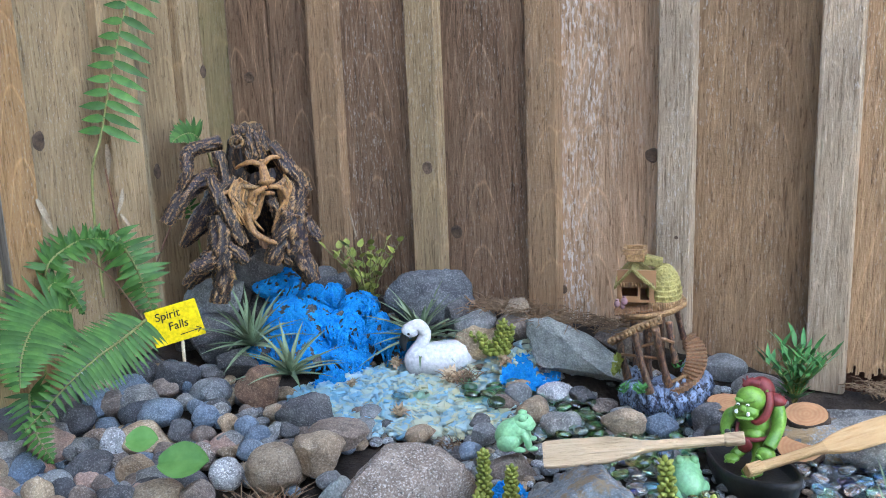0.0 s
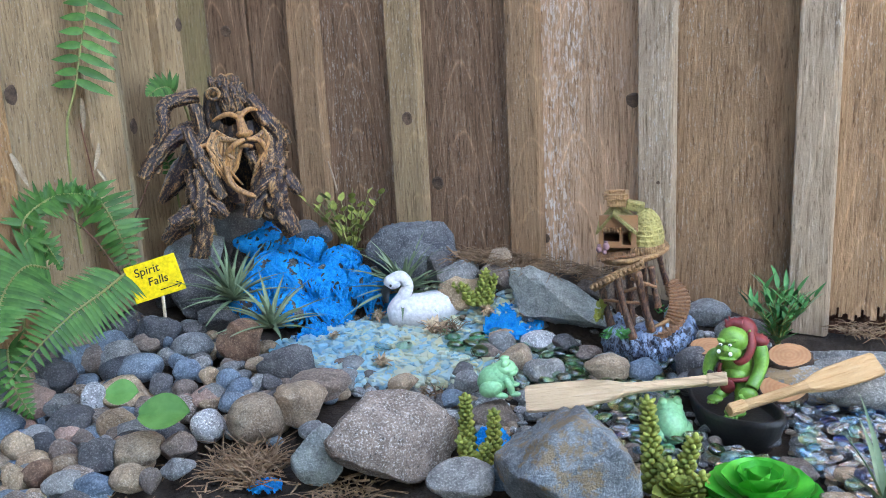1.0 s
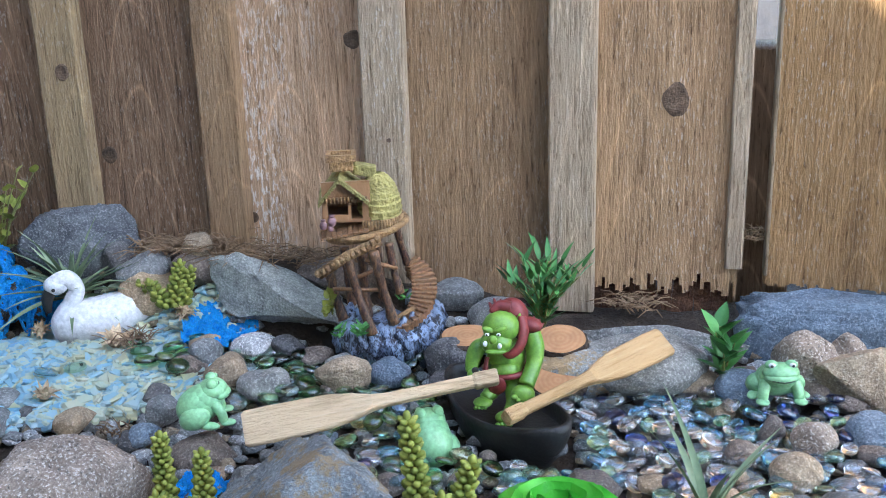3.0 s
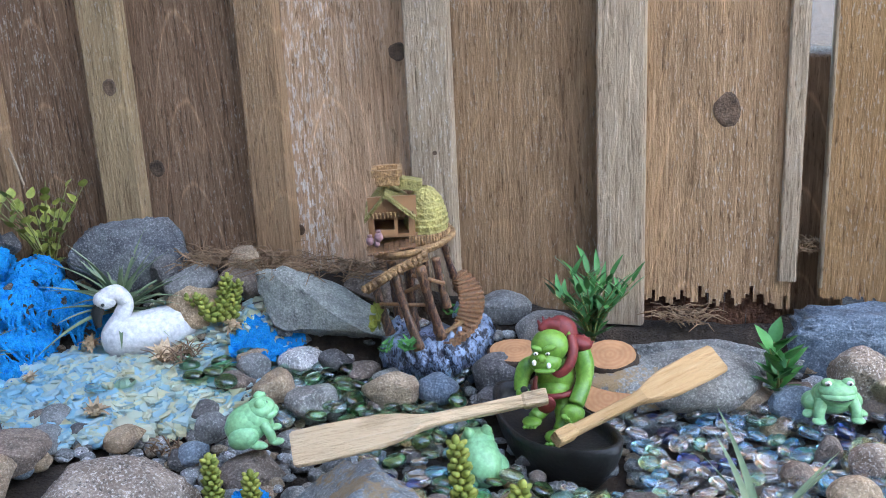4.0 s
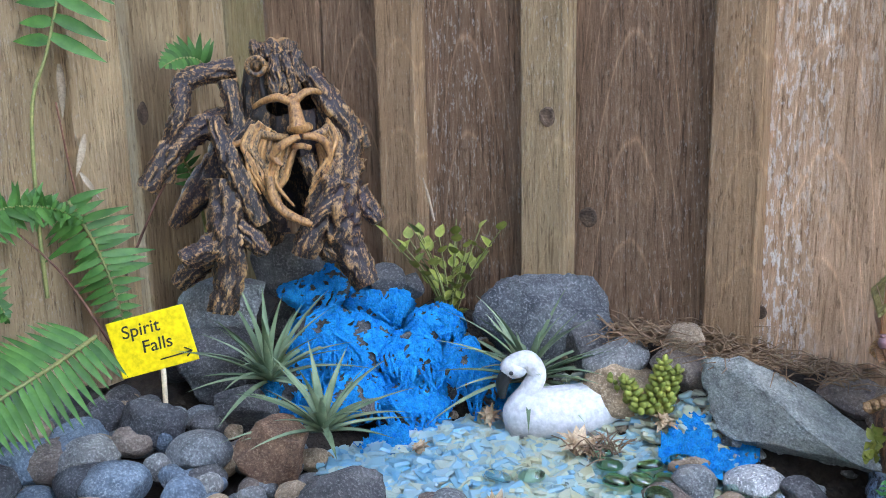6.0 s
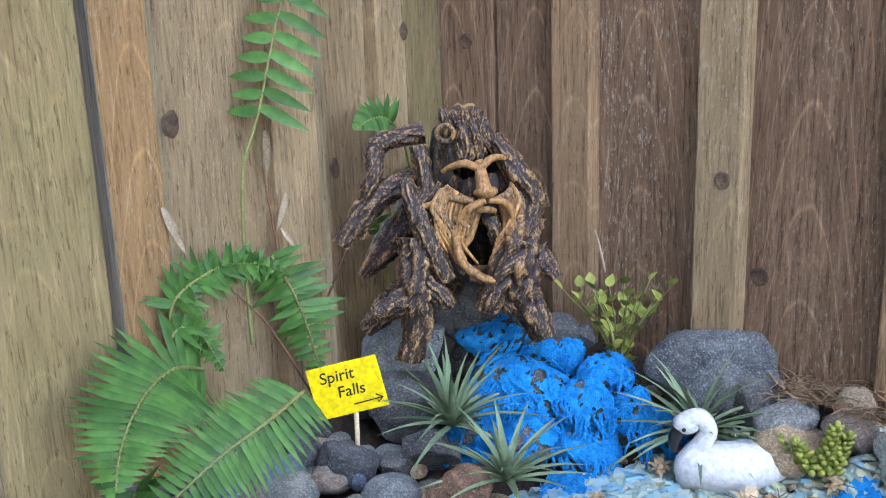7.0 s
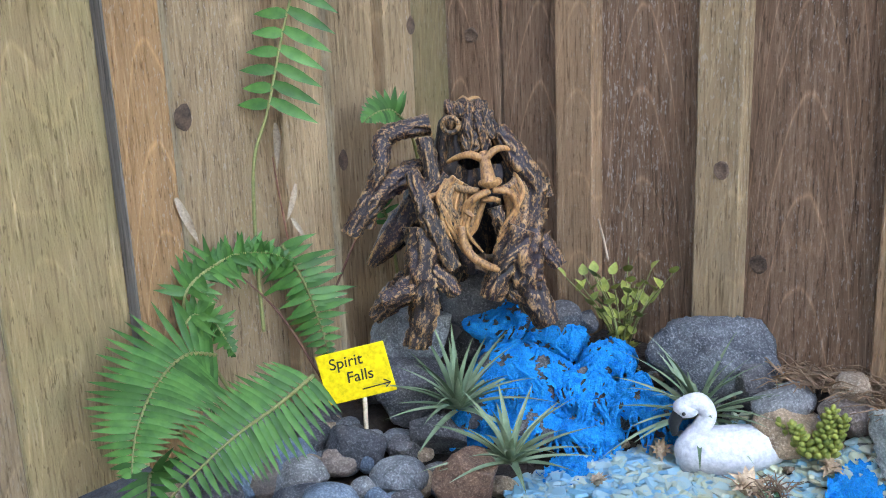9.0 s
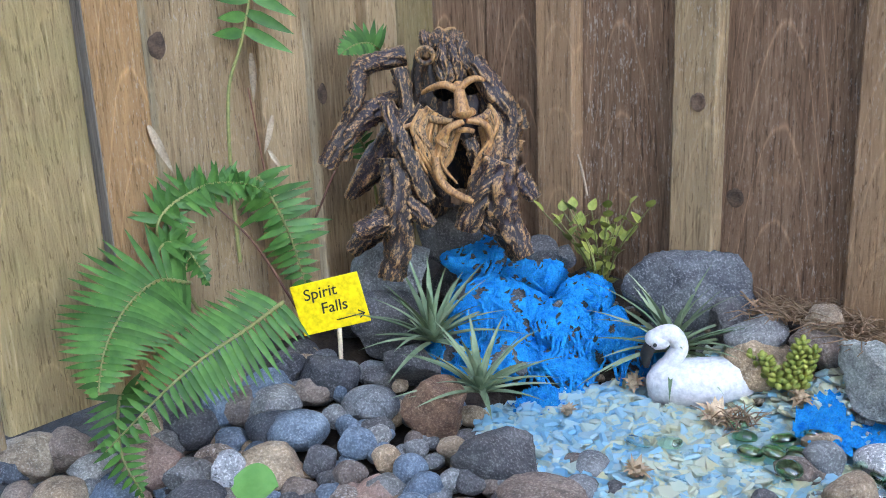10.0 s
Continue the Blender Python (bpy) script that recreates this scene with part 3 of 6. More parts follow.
# an unseen gable-shaped wall, added behind the camera to shade the corner
def shade_caster():
    """Added shadow blocker out of view; its sloping edge throws the slanting shadow edge on the gate."""
    s = 3.0
    a, c = Vector((0.010, 0, 0.356)) + SUN_DIR * s, Vector((0.172, 0, 0.214)) + SUN_DIR * s
    d = (c - a).normalized()
    low, ridge = c + d * 2.2, a - d * 1.2
    y = a.y
    west = ridge + Vector((-2.4, 0, -1.2))
    b = Mesh()
    ring = [Vector((low.x, y, -0.05)), Vector((low.x, y, low.z)), Vector((ridge.x, y, ridge.z)), Vector((west.x, y, west.z)), Vector((west.x, y, -0.05))]
    verts = ring + [p + Vector((0, -0.25, 0)) for p in ring]
    b.add(verts, [(4, 3, 2, 1, 0), (5, 6, 7, 8, 9)] + [(i, (i + 1) % 5, (i + 1) % 5 + 5, i + 5) for i in range(5)])
    b.thing("wall_house", plain("pale_shade_caster", (0.5, 0.5, 0.48), (0.6, 0.6, 0.57), 8, 120, 0.8), label="unseen pale gable-shaped wall added to shade the corner", category="house", kind="structure", smooth=False)


shade_caster()


# ---- stones ----
def ico(level):
    bm = bmesh.new()
    bmesh.ops.create_icosphere(bm, subdivisions=level, radius=1)
    bm.verts.ensure_lookup_table()
    v = np.array([p.co[:] for p in bm.verts])
    f = [[p.index for p in q.verts] for q in bm.faces]
    bm.free()
    return v, f


ICO = {3: ico(3), 4: ico(4), 5: ico(5)}
STONE_WORDS = {"grey": "smooth grey river stone", "blue": "rounded blue-grey river stone", "tan": "tan sandstone pebble", "dark": "rough dark basalt stone",
               "brown": "brown river stone", "rust": "rust-red rough stone", "pink": "pinkish sandstone pebble", "speck": "black and white speckled granite pebble",
               "green": "tall grey-green river stone", "granite": "coarse brown-grey granite rock", "char": "dark charcoal grey boulder", "slate": "blue-grey slate rock with ochre lichen"}
STONE_PLACE = {"pebble": "lying in the pebble bed", "boulder": "set in the rock edging", "rough_stone": "beside the glass pond", "rockery_stone": "stacked under the tree figure",
               "slab_stone": "leaning by the fence", "flagstone": "lying by the fence foot"}
stone_count = [0]


def stone_data(w, d, h, angular, level, seed):
    v, f = ICO[level]
    rng = np.random.RandomState(seed)
    p = v.copy() if angular < 0.85 else np.sign(v) * np.abs(v) ** (0.62 if angular < 1.2 else 0.34)
    for _ in range(int(5 + 9 * angular) if angular < 1.2 else 0):
        n = rng.normal(size=3)
        n[2] *= 0.8
        n /= np.linalg.norm(n)
        cut = rng.uniform(0.58, 0.9) if angular > 0.35 else rng.uniform(0.78, 0.95)
        over = np.maximum(0, p @ n - cut)
        p -= np.outer(over * min(1.0, 0.75 + 0.3 * angular), n)
    off = Vector(rng.uniform(-50, 50, 3))
    amp = 0.05 + 0.05 * angular
    out = []
    for q in p:
        q = Vector(q)
        s = 1 + amp * noise.noise(q * 1.6 + off) + 0.05 * angular * noise.noise(q * 5 + off) + (0.012 + 0.03 * angular) * noise.noise(q * 11 + off) + (0.004 + 0.014 * angular) * noise.noise(q * 27 + off)
        out.append(q * s)
    out = np.array([q[:] for q in out])
    span = out.max(0) - out.min(0)
    out = (out - (out.max(0) + out.min(0)) / 2) / span * np.array([w, d, h])
    me = bpy.data.meshes.new("stone")
    me.from_pydata(out.tolist(), [], f)
    me.polygons.foreach_set("use_smooth", [True] * len(f))
    return me


def rock(name, x, y, z, w, d, h, rz, kind, angular, tilt=0.0):
    stone_count[0] += 1
    seed = stone_count[0]
    me = stone_data(w, d, h, angular, 5 if w > 0.09 else 4 if w > 0.035 else 3, seed)
    me.materials.append(STONES[kind])
    ob = new(name, me)
    ob.matrix_basis = pose(x, y, z, 0, tilt, rz)
    return tagged(ob, STONE_WORDS[kind] + " " + STONE_PLACE[name], "stone", "pebbles in the bed" if name == "pebble" else "rockery stones")


rock("pebble", -0.932, -0.447, -0.010, 0.055, 0.047, 0.047, 55, "pink", 0.50)
rock("pebble", -0.863, -0.456, -0.016, 0.057, 0.048, 0.032, 53, "dark", 0.70)
rock("pebble", -0.868, -0.417, -0.009, 0.032, 0.027, 0.046, 51, "speck", 0.40)
rock("pebble", -0.848, -0.389, -0.006, 0.059, 0.050, 0.035, 49, "tan", 0.50)
rock("pebble", -0.815, -0.436, -0.017, 0.043, 0.036, 0.031, 50, "tan", 0.50)
rock("pebble", -0.784, -0.437, -0.021, 0.048, 0.041, 0.022, 49, "grey", 0.50)
rock("pebble", -0.741, -0.476, -0.016, 0.057, 0.049, 0.033, 49, "tan", 0.50)
rock("pebble", -0.767, -0.504, -0.014, 0.042, 0.036, 0.038, 52, "dark", 0.60)
rock("pebble", -0.816, -0.508, -0.018, 0.029, 0.024, 0.029, 54, "brown", 0.50)
rock("pebble", -0.850, -0.505, -0.019, 0.029, 0.025, 0.026, 55, "dark", 0.50)
rock("pebble", -0.800, -0.555, -0.017, 0.035, 0.030, 0.030, 55, "rust", 0.50)
rock("pebble", -0.857, -0.530, -0.013, 0.033, 0.028, 0.042, 56, "tan", 0.50)
rock("pebble", -0.807, -0.573, -0.015, 0.027, 0.023, 0.036, 56, "tan", 0.50)
rock("pebble", -0.763, -0.555, -0.020, 0.042, 0.035, 0.023, 54, "grey", 0.50)
rock("pebble", -0.734, -0.541, -0.020, 0.041, 0.035, 0.023, 52, "blue", 0.50)
rock("pebble", -0.709, -0.521, -0.018, 0.039, 0.033, 0.029, 50, "tan", 0.50)
rock("pebble", -0.687, -0.514, -0.019, 0.022, 0.018, 0.026, 49, "brown", 0.50)
rock("pebble", -0.683, -0.481, -0.020, 0.036, 0.031, 0.025, 47, "grey", 0.50)
rock("pebble", -0.710, -0.451, -0.016, 0.038, 0.033, 0.033, 47, "brown", 0.50)
rock("pebble", -0.706, -0.409, -0.011, 0.039, 0.033, 0.037, 45, "speck", 0.20)
rock("pebble", -0.652, -0.395, 0.000, 0.061, 0.052, 0.054, 42, "tan", 0.25)
rock("pebble", -0.551, -0.427, -0.003, 0.052, 0.044, 0.063, 39, "green", 0.40)
rock("pebble", -0.618, -0.360, 0.009, 0.057, 0.048, 0.049, 39, "tan", 0.90)
rock("pebble", -0.862, -0.348, 0.006, 0.054, 0.046, 0.034, 48, "blue", 0.10)
rock("pebble", -0.817, -0.363, -0.001, 0.028, 0.023, 0.028, 47, "dark", 0.50)
rock("pebble", -0.912, -0.331, 0.010, 0.048, 0.041, 0.030, 49, "grey", 0.30)
rock("pebble", -0.835, -0.289, 0.015, 0.052, 0.044, 0.034, 45, "grey", 0.20)
rock("pebble", -0.878, -0.285, 0.015, 0.021, 0.018, 0.026, 47, "blue", 0.30)
rock("pebble", -0.895, -0.302, 0.015, 0.036, 0.031, 0.026, 48, "brown", 0.30)
rock("pebble", -0.938, -0.293, 0.022, 0.035, 0.030, 0.032, 49, "dark", 0.50)
rock("pebble", -0.896, -0.281, 0.024, 0.057, 0.048, 0.042, 47, "dark", 0.80)
rock("pebble", -0.855, -0.216, 0.023, 0.053, 0.045, 0.045, 43, "dark", 0.80)
rock("pebble", -0.803, -0.334, 0.007, 0.033, 0.028, 0.027, 46, "blue", 0.30)
rock("pebble", -0.781, -0.362, -0.002, 0.029, 0.024, 0.025, 46, "brown", 0.50)
rock("pebble", -0.769, -0.334, 0.005, 0.024, 0.020, 0.022, 45, "tan", 0.50)
rock("pebble", -0.738, -0.337, 0.007, 0.028, 0.024, 0.028, 43, "blue", 0.30)
rock("pebble", -0.747, -0.356, -0.002, 0.033, 0.028, 0.021, 45, "grey", 0.30)
rock("pebble", -0.714, -0.345, 0.004, 0.029, 0.025, 0.026, 43, "blue", 0.30)
rock("pebble", -0.709, -0.364, -0.003, 0.035, 0.030, 0.024, 43, "blue", 0.30)
rock("pebble", -0.739, -0.366, -0.008, 0.031, 0.026, 0.015, 45, "tan", 0.50)
rock("pebble", -0.705, -0.326, 0.006, 0.025, 0.021, 0.021, 42, "grey", 0.50)
rock("pebble", -0.692, -0.318, 0.007, 0.028, 0.024, 0.020, 41, "dark", 0.50)
rock("pebble", -0.775, -0.271, 0.023, 0.057, 0.049, 0.054, 42, "rust", 0.80)
rock("rough_stone", -0.691, -0.292, 0.019, 0.066, 0.056, 0.046, 40, "dark", 1.00)
rock("pebble", -0.627, -0.313, 0.012, 0.067, 0.057, 0.030, 38, "brown", 0.60)
rock("pebble", -0.869, -0.247, 0.015, 0.031, 0.027, 0.022, 45, "dark", 0.50)
rock("pebble", -0.959, -0.321, 0.013, 0.028, 0.024, 0.027, 50, "dark", 0.50)
rock("pebble", -0.851, -0.315, 0.009, 0.027, 0.023, 0.021, 47, "grey", 0.50)
rock("pebble", -0.799, -0.316, 0.008, 0.026, 0.022, 0.021, 45, "grey", 0.50)
rock("pebble", -0.834, -0.317, 0.007, 0.022, 0.019, 0.019, 46, "blue", 0.50)
rock("pebble", -0.736, -0.293, 0.009, 0.024, 0.020, 0.021, 42, "tan", 0.50)
rock("pebble", -0.760, -0.309, 0.007, 0.022, 0.019, 0.017, 43, "grey", 0.50)
rock("pebble", -0.679, -0.344, -0.001, 0.029, 0.024, 0.015, 41, "brown", 0.50)
rock("pebble", -0.647, -0.365, -0.004, 0.024, 0.020, 0.023, 41, "dark", 0.50)
rock("pebble", -0.926, -0.480, -0.020, 0.025, 0.021, 0.024, 56, "grey", 0.50)
rock("pebble", -0.967, -0.447, -0.019, 0.017, 0.015, 0.026, 56, "tan", 0.50)
rock("boulder", -0.494, -0.382, 0.008, 0.136, 0.116, 0.091, 35, "granite", 0.55)
rock("pebble", -0.404, -0.406, -0.009, 0.064, 0.055, 0.039, 31, "grey", 0.40)
rock("pebble", -0.374, -0.383, -0.008, 0.025, 0.021, 0.027, 28, "blue", 0.30)
rock("boulder", -0.304, -0.393, 0.014, 0.130, 0.110, 0.129, 24, "slate", 1.10)
rock("pebble", -0.369, -0.334, 0.007, 0.033, 0.028, 0.028, 26, "grey", 0.40)
rock("pebble", -0.429, -0.283, -0.004, 0.055, 0.047, 0.038, 28, "brown", 0.80)
rock("pebble", -0.484, -0.242, 0.011, 0.031, 0.026, 0.026, 30, "grey", 0.50)
rock("pebble", -0.481, -0.280, 0.008, 0.026, 0.022, 0.020, 31, "blue", 0.40)
rock("pebble", -0.460, -0.174, 0.015, 0.039, 0.033, 0.035, 27, "tan", 0.50)
rock("pebble", -0.510, -0.109, 0.010, 0.033, 0.028, 0.023, 27, "tan", 0.50)
rock("pebble", -0.463, -0.106, 0.011, 0.045, 0.038, 0.025, 25, "speck", 0.30)
rock("pebble", -0.422, -0.182, 0.011, 0.046, 0.039, 0.026, 25, "grey", 0.40)
rock("pebble", -0.429, -0.105, 0.012, 0.032, 0.027, 0.027, 23, "dark", 0.50)
rock("pebble", -0.401, -0.110, 0.008, 0.034, 0.029, 0.018, 22, "brown", 0.50)
rock("pebble", -0.373, -0.121, 0.007, 0.029, 0.025, 0.018, 21, "grey", 0.50)
rock("pebble", -0.321, -0.143, 0.012, 0.038, 0.033, 0.029, 19, "blue", 0.30)
rock("pebble", -0.359, -0.155, 0.015, 0.051, 0.043, 0.036, 21, "tan", 0.70)
rock("pebble", -0.548, -0.271, 0.009, 0.035, 0.029, 0.021, 34, "tan", 0.50)
rock("pebble", -0.508, -0.210, 0.008, 0.024, 0.021, 0.019, 30, "dark", 0.50)
rock("slab_stone", -0.452, -0.068, 0.044, 0.158, 0.050, 0.058, -6, "green", 0.95, 19)
rock("boulder", -0.679, -0.029, 0.070, 0.122, 0.073, 0.094, 26, "char", 0.90)
rock("pebble", -0.509, -0.150, 0.008, 0.040, 0.034, 0.018, 18, "brown", 0.20)
rock("pebble", -0.497, -0.135, 0.013, 0.033, 0.028, 0.032, 16, "grey", 0.60)
rock("pebble", -1.010, -0.488, -0.015, 0.052, 0.045, 0.037, 65, "grey", 0.50)
rock("pebble", -0.956, -0.481, -0.020, 0.051, 0.043, 0.023, 63, "blue", 0.40)
rock("pebble", -0.901, -0.432, -0.017, 0.051, 0.043, 0.030, 58, "grey", 0.50)
rock("pebble", -0.964, -0.458, -0.021, 0.028, 0.024, 0.023, 62, "brown", 0.40)
rock("pebble", -0.277, -0.105, 0.015, 0.045, 0.039, 0.035, 15, "dark", 0.60)
rock("pebble", -0.262, -0.151, 0.011, 0.043, 0.037, 0.025, 15, "dark", 0.60)
rock("boulder", -0.108, -0.105, 0.021, 0.112, 0.095, 0.050, 6, "grey", 0.20)
rock("pebble", -0.066, -0.112, 0.011, 0.045, 0.038, 0.027, 3, "tan", 0.40)
rock("pebble", -0.024, -0.124, 0.014, 0.049, 0.042, 0.033, 1, "blue", 0.40)
rock("pebble", 0.026, -0.092, 0.028, 0.056, 0.042, 0.052, -1, "granite", 0.80)
rock("pebble", 0.060, -0.082, 0.030, 0.036, 0.030, 0.040, -3, "granite", 0.80)
rock("flagstone", 0.068, -0.102, 0.022, 0.077, 0.066, 0.051, -4, "tan", 1.00)
rock("pebble", 0.124, -0.122, 0.016, 0.052, 0.045, 0.038, -7, "grey", 0.70)
rock("pebble", 0.121, -0.137, 0.016, 0.056, 0.047, 0.039, -7, "tan", 0.60)
rock("pebble", 0.061, -0.124, 0.006, 0.032, 0.027, 0.015, -3, "brown", 0.50)
rock("pebble", 0.073, -0.185, 0.012, 0.052, 0.044, 0.028, -4, "blue", 0.50)
rock("pebble", 0.067, -0.207, 0.006, 0.027, 0.023, 0.015, -4, "brown", 0.30)
rock("pebble", 0.024, -0.211, 0.013, 0.035, 0.030, 0.030, -1, "granite", 0.60)
rock("pebble", 0.098, -0.220, 0.008, 0.033, 0.028, 0.020, -6, "tan", 0.30)
rock("pebble", 0.008, -0.257, 0.012, 0.038, 0.032, 0.029, 0, "tan", 0.30)
rock("pebble", -0.006, -0.196, 0.012, 0.021, 0.018, 0.028, 0, "brown", 0.50)
rock("pebble", -0.008, -0.304, 0.007, 0.025, 0.021, 0.016, 0, "grey", 0.30)
rock("pebble", 0.010, -0.289, 0.006, 0.020, 0.017, 0.014, 0, "grey", 0.30)
rock("boulder", -0.062, -0.366, -0.032, 0.175, 0.130, 0.074, 4, "slate", 1.00)
rock("pebble", -0.086, -0.331, 0.004, 0.033, 0.028, 0.019, 6, "tan", 0.40)
rock("pebble", -0.130, -0.292, 0.008, 0.042, 0.035, 0.019, 9, "brown", 0.50)
rock("pebble", -0.028, -0.229, 0.009, 0.025, 0.022, 0.021, 1, "brown", 0.30)
rock("pebble", -0.166, -0.241, 0.007, 0.025, 0.021, 0.017, 11, "dark", 0.30)
rock("pebble", 0.044, -0.310, 0.015, 0.055, 0.047, 0.037, -3, "grey", 0.70)
rock("pebble", -0.043, -0.301, 0.009, 0.032, 0.027, 0.021, 3, "tan", 0.40)
rock("pebble", -0.087, -0.278, 0.006, 0.027, 0.023, 0.013, 6, "tan", 0.30)
rock("pebble", -0.030, -0.258, 0.005, 0.020, 0.017, 0.012, 1, "tan", 0.30)
rock("pebble", -0.022, -0.123, 0.007, 0.027, 0.023, 0.018, 1, "grey", 0.50)
rock("pebble", 0.036, -0.106, 0.009, 0.034, 0.029, 0.021, -2, "brown", 0.50)
rock("pebble", 0.105, -0.178, 0.009, 0.042, 0.035, 0.022, -6, "brown", 0.40)
rock("slab_stone", -0.156, -0.123, 0.017, 0.089, 0.045, 0.040, 9, "slate", 0.50)
rock("rockery_stone", -0.899, -0.110, 0.114, 0.071, 0.057, 0.059, 40, "dark", 0.90)
rock("rockery_stone", -0.935, -0.165, 0.084, 0.084, 0.067, 0.050, 40, "grey", 1.00)
rock("rockery_stone", -0.901, -0.195, 0.048, 0.097, 0.078, 0.065, 40, "dark", 0.80)
rock("rockery_stone", -0.807, -0.085, 0.109, 0.034, 0.027, 0.027, 40, "dark", 0.70)
rock("rockery_stone", -0.791, -0.070, 0.100, 0.024, 0.019, 0.024, 40, "dark", 0.60)
rock("rockery_stone", -0.891, -0.090, 0.067, 0.087, 0.069, 0.069, 40, "dark", 0.80)
rock("rockery_stone", -0.936, -0.210, 0.048, 0.049, 0.039, 0.049, 40, "dark", 0.60)
rock("pebble", -0.548, -0.030, 0.078, 0.036, 0.034, 0.034, 10, "tan", 0.50)
rock("pebble", -0.588, -0.062, 0.040, 0.066, 0.050, 0.054, 10, "tan", 0.40)
rock("pebble", -0.385, -0.030, 0.050, 0.050, 0.045, 0.040, 30, "brown", 0.60)
rock("pebble", -0.630, -0.025, 0.060, 0.060, 0.050, 0.050, 60, "dark", 0.60)
rock("pebble", -0.290, -0.028, 0.045, 0.060, 0.045, 0.030, -10, "grey", 0.50)
rock("flagstone", -0.100, -0.050, 0.018, 0.170, 0.050, 0.034, 0, "grey", 0.90)
rock("pebble", -0.240, -0.055, 0.035, 0.060, 0.050, 0.035, 15, "grey", 0.30)
rock("pebble", -0.545, -0.045, 0.062, 0.050, 0.040, 0.034, 20, "brown", 0.50)
rock("pebble", -0.500, -0.035, 0.060, 0.045, 0.035, 0.030, 0, "dark", 0.60)
rock("pebble", -0.420, -0.026, 0.058, 0.050, 0.035, 0.030, 10, "brown", 0.60)
rock("pebble", -0.600, -0.050, 0.060, 0.055, 0.045, 0.040, 40, "grey", 0.50)


# more stones under the fern
under = random.Random(41)
for i in range(60):
    x, y = under.uniform(-0.98, -0.74), under.uniform(-0.62, -0.36)
    w = under.uniform(0.024, 0.044)
    rock("pebble", x, y, ground_z(x, y) + w * 0.12, w, w * under.uniform(0.7, 1), w * 0.7, under.uniform(0, 180), under.choice(["grey", "blue", "tan", "dark", "brown", "pink", "granite"]), under.uniform(0.1, 0.7))
small_stones = {}


def small_stone(x, y, z, w, d, h, rz, kind, angular):
    """A pebble too small to tell apart, joined with the others of its colour."""
    stone_count[0] += 1
    me = stone_data(w, d, h, angular, 3, stone_count[0])
    at = pose(x, y, z, 0, 0, rz)
    small_stones.setdefault(kind, Mesh()).add([at @ v.co for v in me.vertices], [tuple(q.vertices) for q in me.polygons])
    bpy.data.meshes.remove(me)


# larger stones at the foot of the side fence
edge = random.Random(52)
for i in range(60):
    x, y = edge.uniform(-1.0, -0.89), edge.uniform(-0.68, -0.32)
    w = edge.uniform(0.034, 0.056)
    rock("pebble", x, y, ground_z(x, y) + w * 0.14 + 0.026 * smoothstep(0.92, 1.0, -x), w, w * edge.uniform(0.75, 1), w * 0.72, edge.uniform(0, 180), edge.choice(["grey", "blue", "tan", "char", "brown", "pink", "grey", "dark"]), edge.uniform(0.2, 0.8))
# small stones that fill the gaps
filler = random.Random(11)
kinds = ["grey", "blue", "tan", "dark", "brown", "grey", "blue", "dark"]
for i in range(270):
    if i < 210:
        x, y = filler.uniform(-0.98, -0.60), filler.uniform(-0.62, -0.23)
        if x > -0.72 and y < -0.40:
            continue
    else:
        x, y = filler.uniform(-0.50, 0.14), filler.uniform(-0.34, -0.06)
    w = filler.uniform(0.018, 0.036) if i < 210 else filler.uniform(0.014, 0.028)
    small_stone(x, y, ground_z(x, y) + w * 0.08, w, w * filler.uniform(0.7, 1), w * 0.65, filler.uniform(0, 180), filler.choice(kinds), filler.uniform(0.1, 0.6))
for kind, b in small_stones.items():
    b.thing("small_pebbles", STONES[kind], label="small %s pebbles filling gaps in the bed" % kind, category="pebbles", kind="stuff")


def gravel():
    """Fine pale gravel that beds the glass."""
    v, f = ico(2)
    rng = np.random.RandomState(9)
    meshes = {k: Mesh() for k in ("tan", "grey", "speck")}
    for i in range(1900):
        if i < 1300:
            x, y = rng.uniform(-0.50, 0.17), rng.uniform(-0.36, -0.05)
        else:
            x, y = rng.uniform(-0.76, -0.46), rng.uniform(-0.29, -0.04)
        s = rng.uniform(0.004, 0.0085)
        q = v * (1 + 0.25 * rng.normal(size=(1, 3)) * 0.6) + 0.10 * rng.normal(size=v.shape)
        kind = ("tan", "grey", "grey", "speck")[rng.randint(4)]
        meshes[kind].add(q * s * np.array([1, 0.85, 0.6]) + np.array([x, y, ground_z(x, y) - 0.009 + rng.uniform(0, 0.004)]), f)
    for kind, b in meshes.items():
        b.thing("gravel", STONES[kind], label="fine %s gravel bedding the glass pond" % {"speck": "pale"}.get(kind, kind), category="gravel", kind="stuff")


gravel()


# ---- the waterfall of blue mesh ----
FALL_STONES = [
    (-0.862, -0.100, 0.090, 0.074, 0.042),
    (-0.829, -0.125, 0.057, 0.081, 0.055),
    (-0.771, -0.102, 0.041, 0.052, 0.052),
    (-0.766, -0.071, 0.062, 0.045, 0.038),
    (-0.817, -0.084, 0.080, 0.053, 0.036),
    (-0.738, -0.081, 0.037, 0.044, 0.044),
    (-0.844, -0.175, 0.025, 0.044, 0.054),
    (-0.711, -0.073, 0.027, 0.044, 0.035),
    (-0.758, -0.122, 0.014, 0.060, 0.030),
    (-0.798, -0.144, 0.021, 0.060, 0.039),
    (-0.835, -0.153, 0.037, 0.047, 0.047),
    (-0.691, -0.067, 0.018, 0.027, 0.021),
]


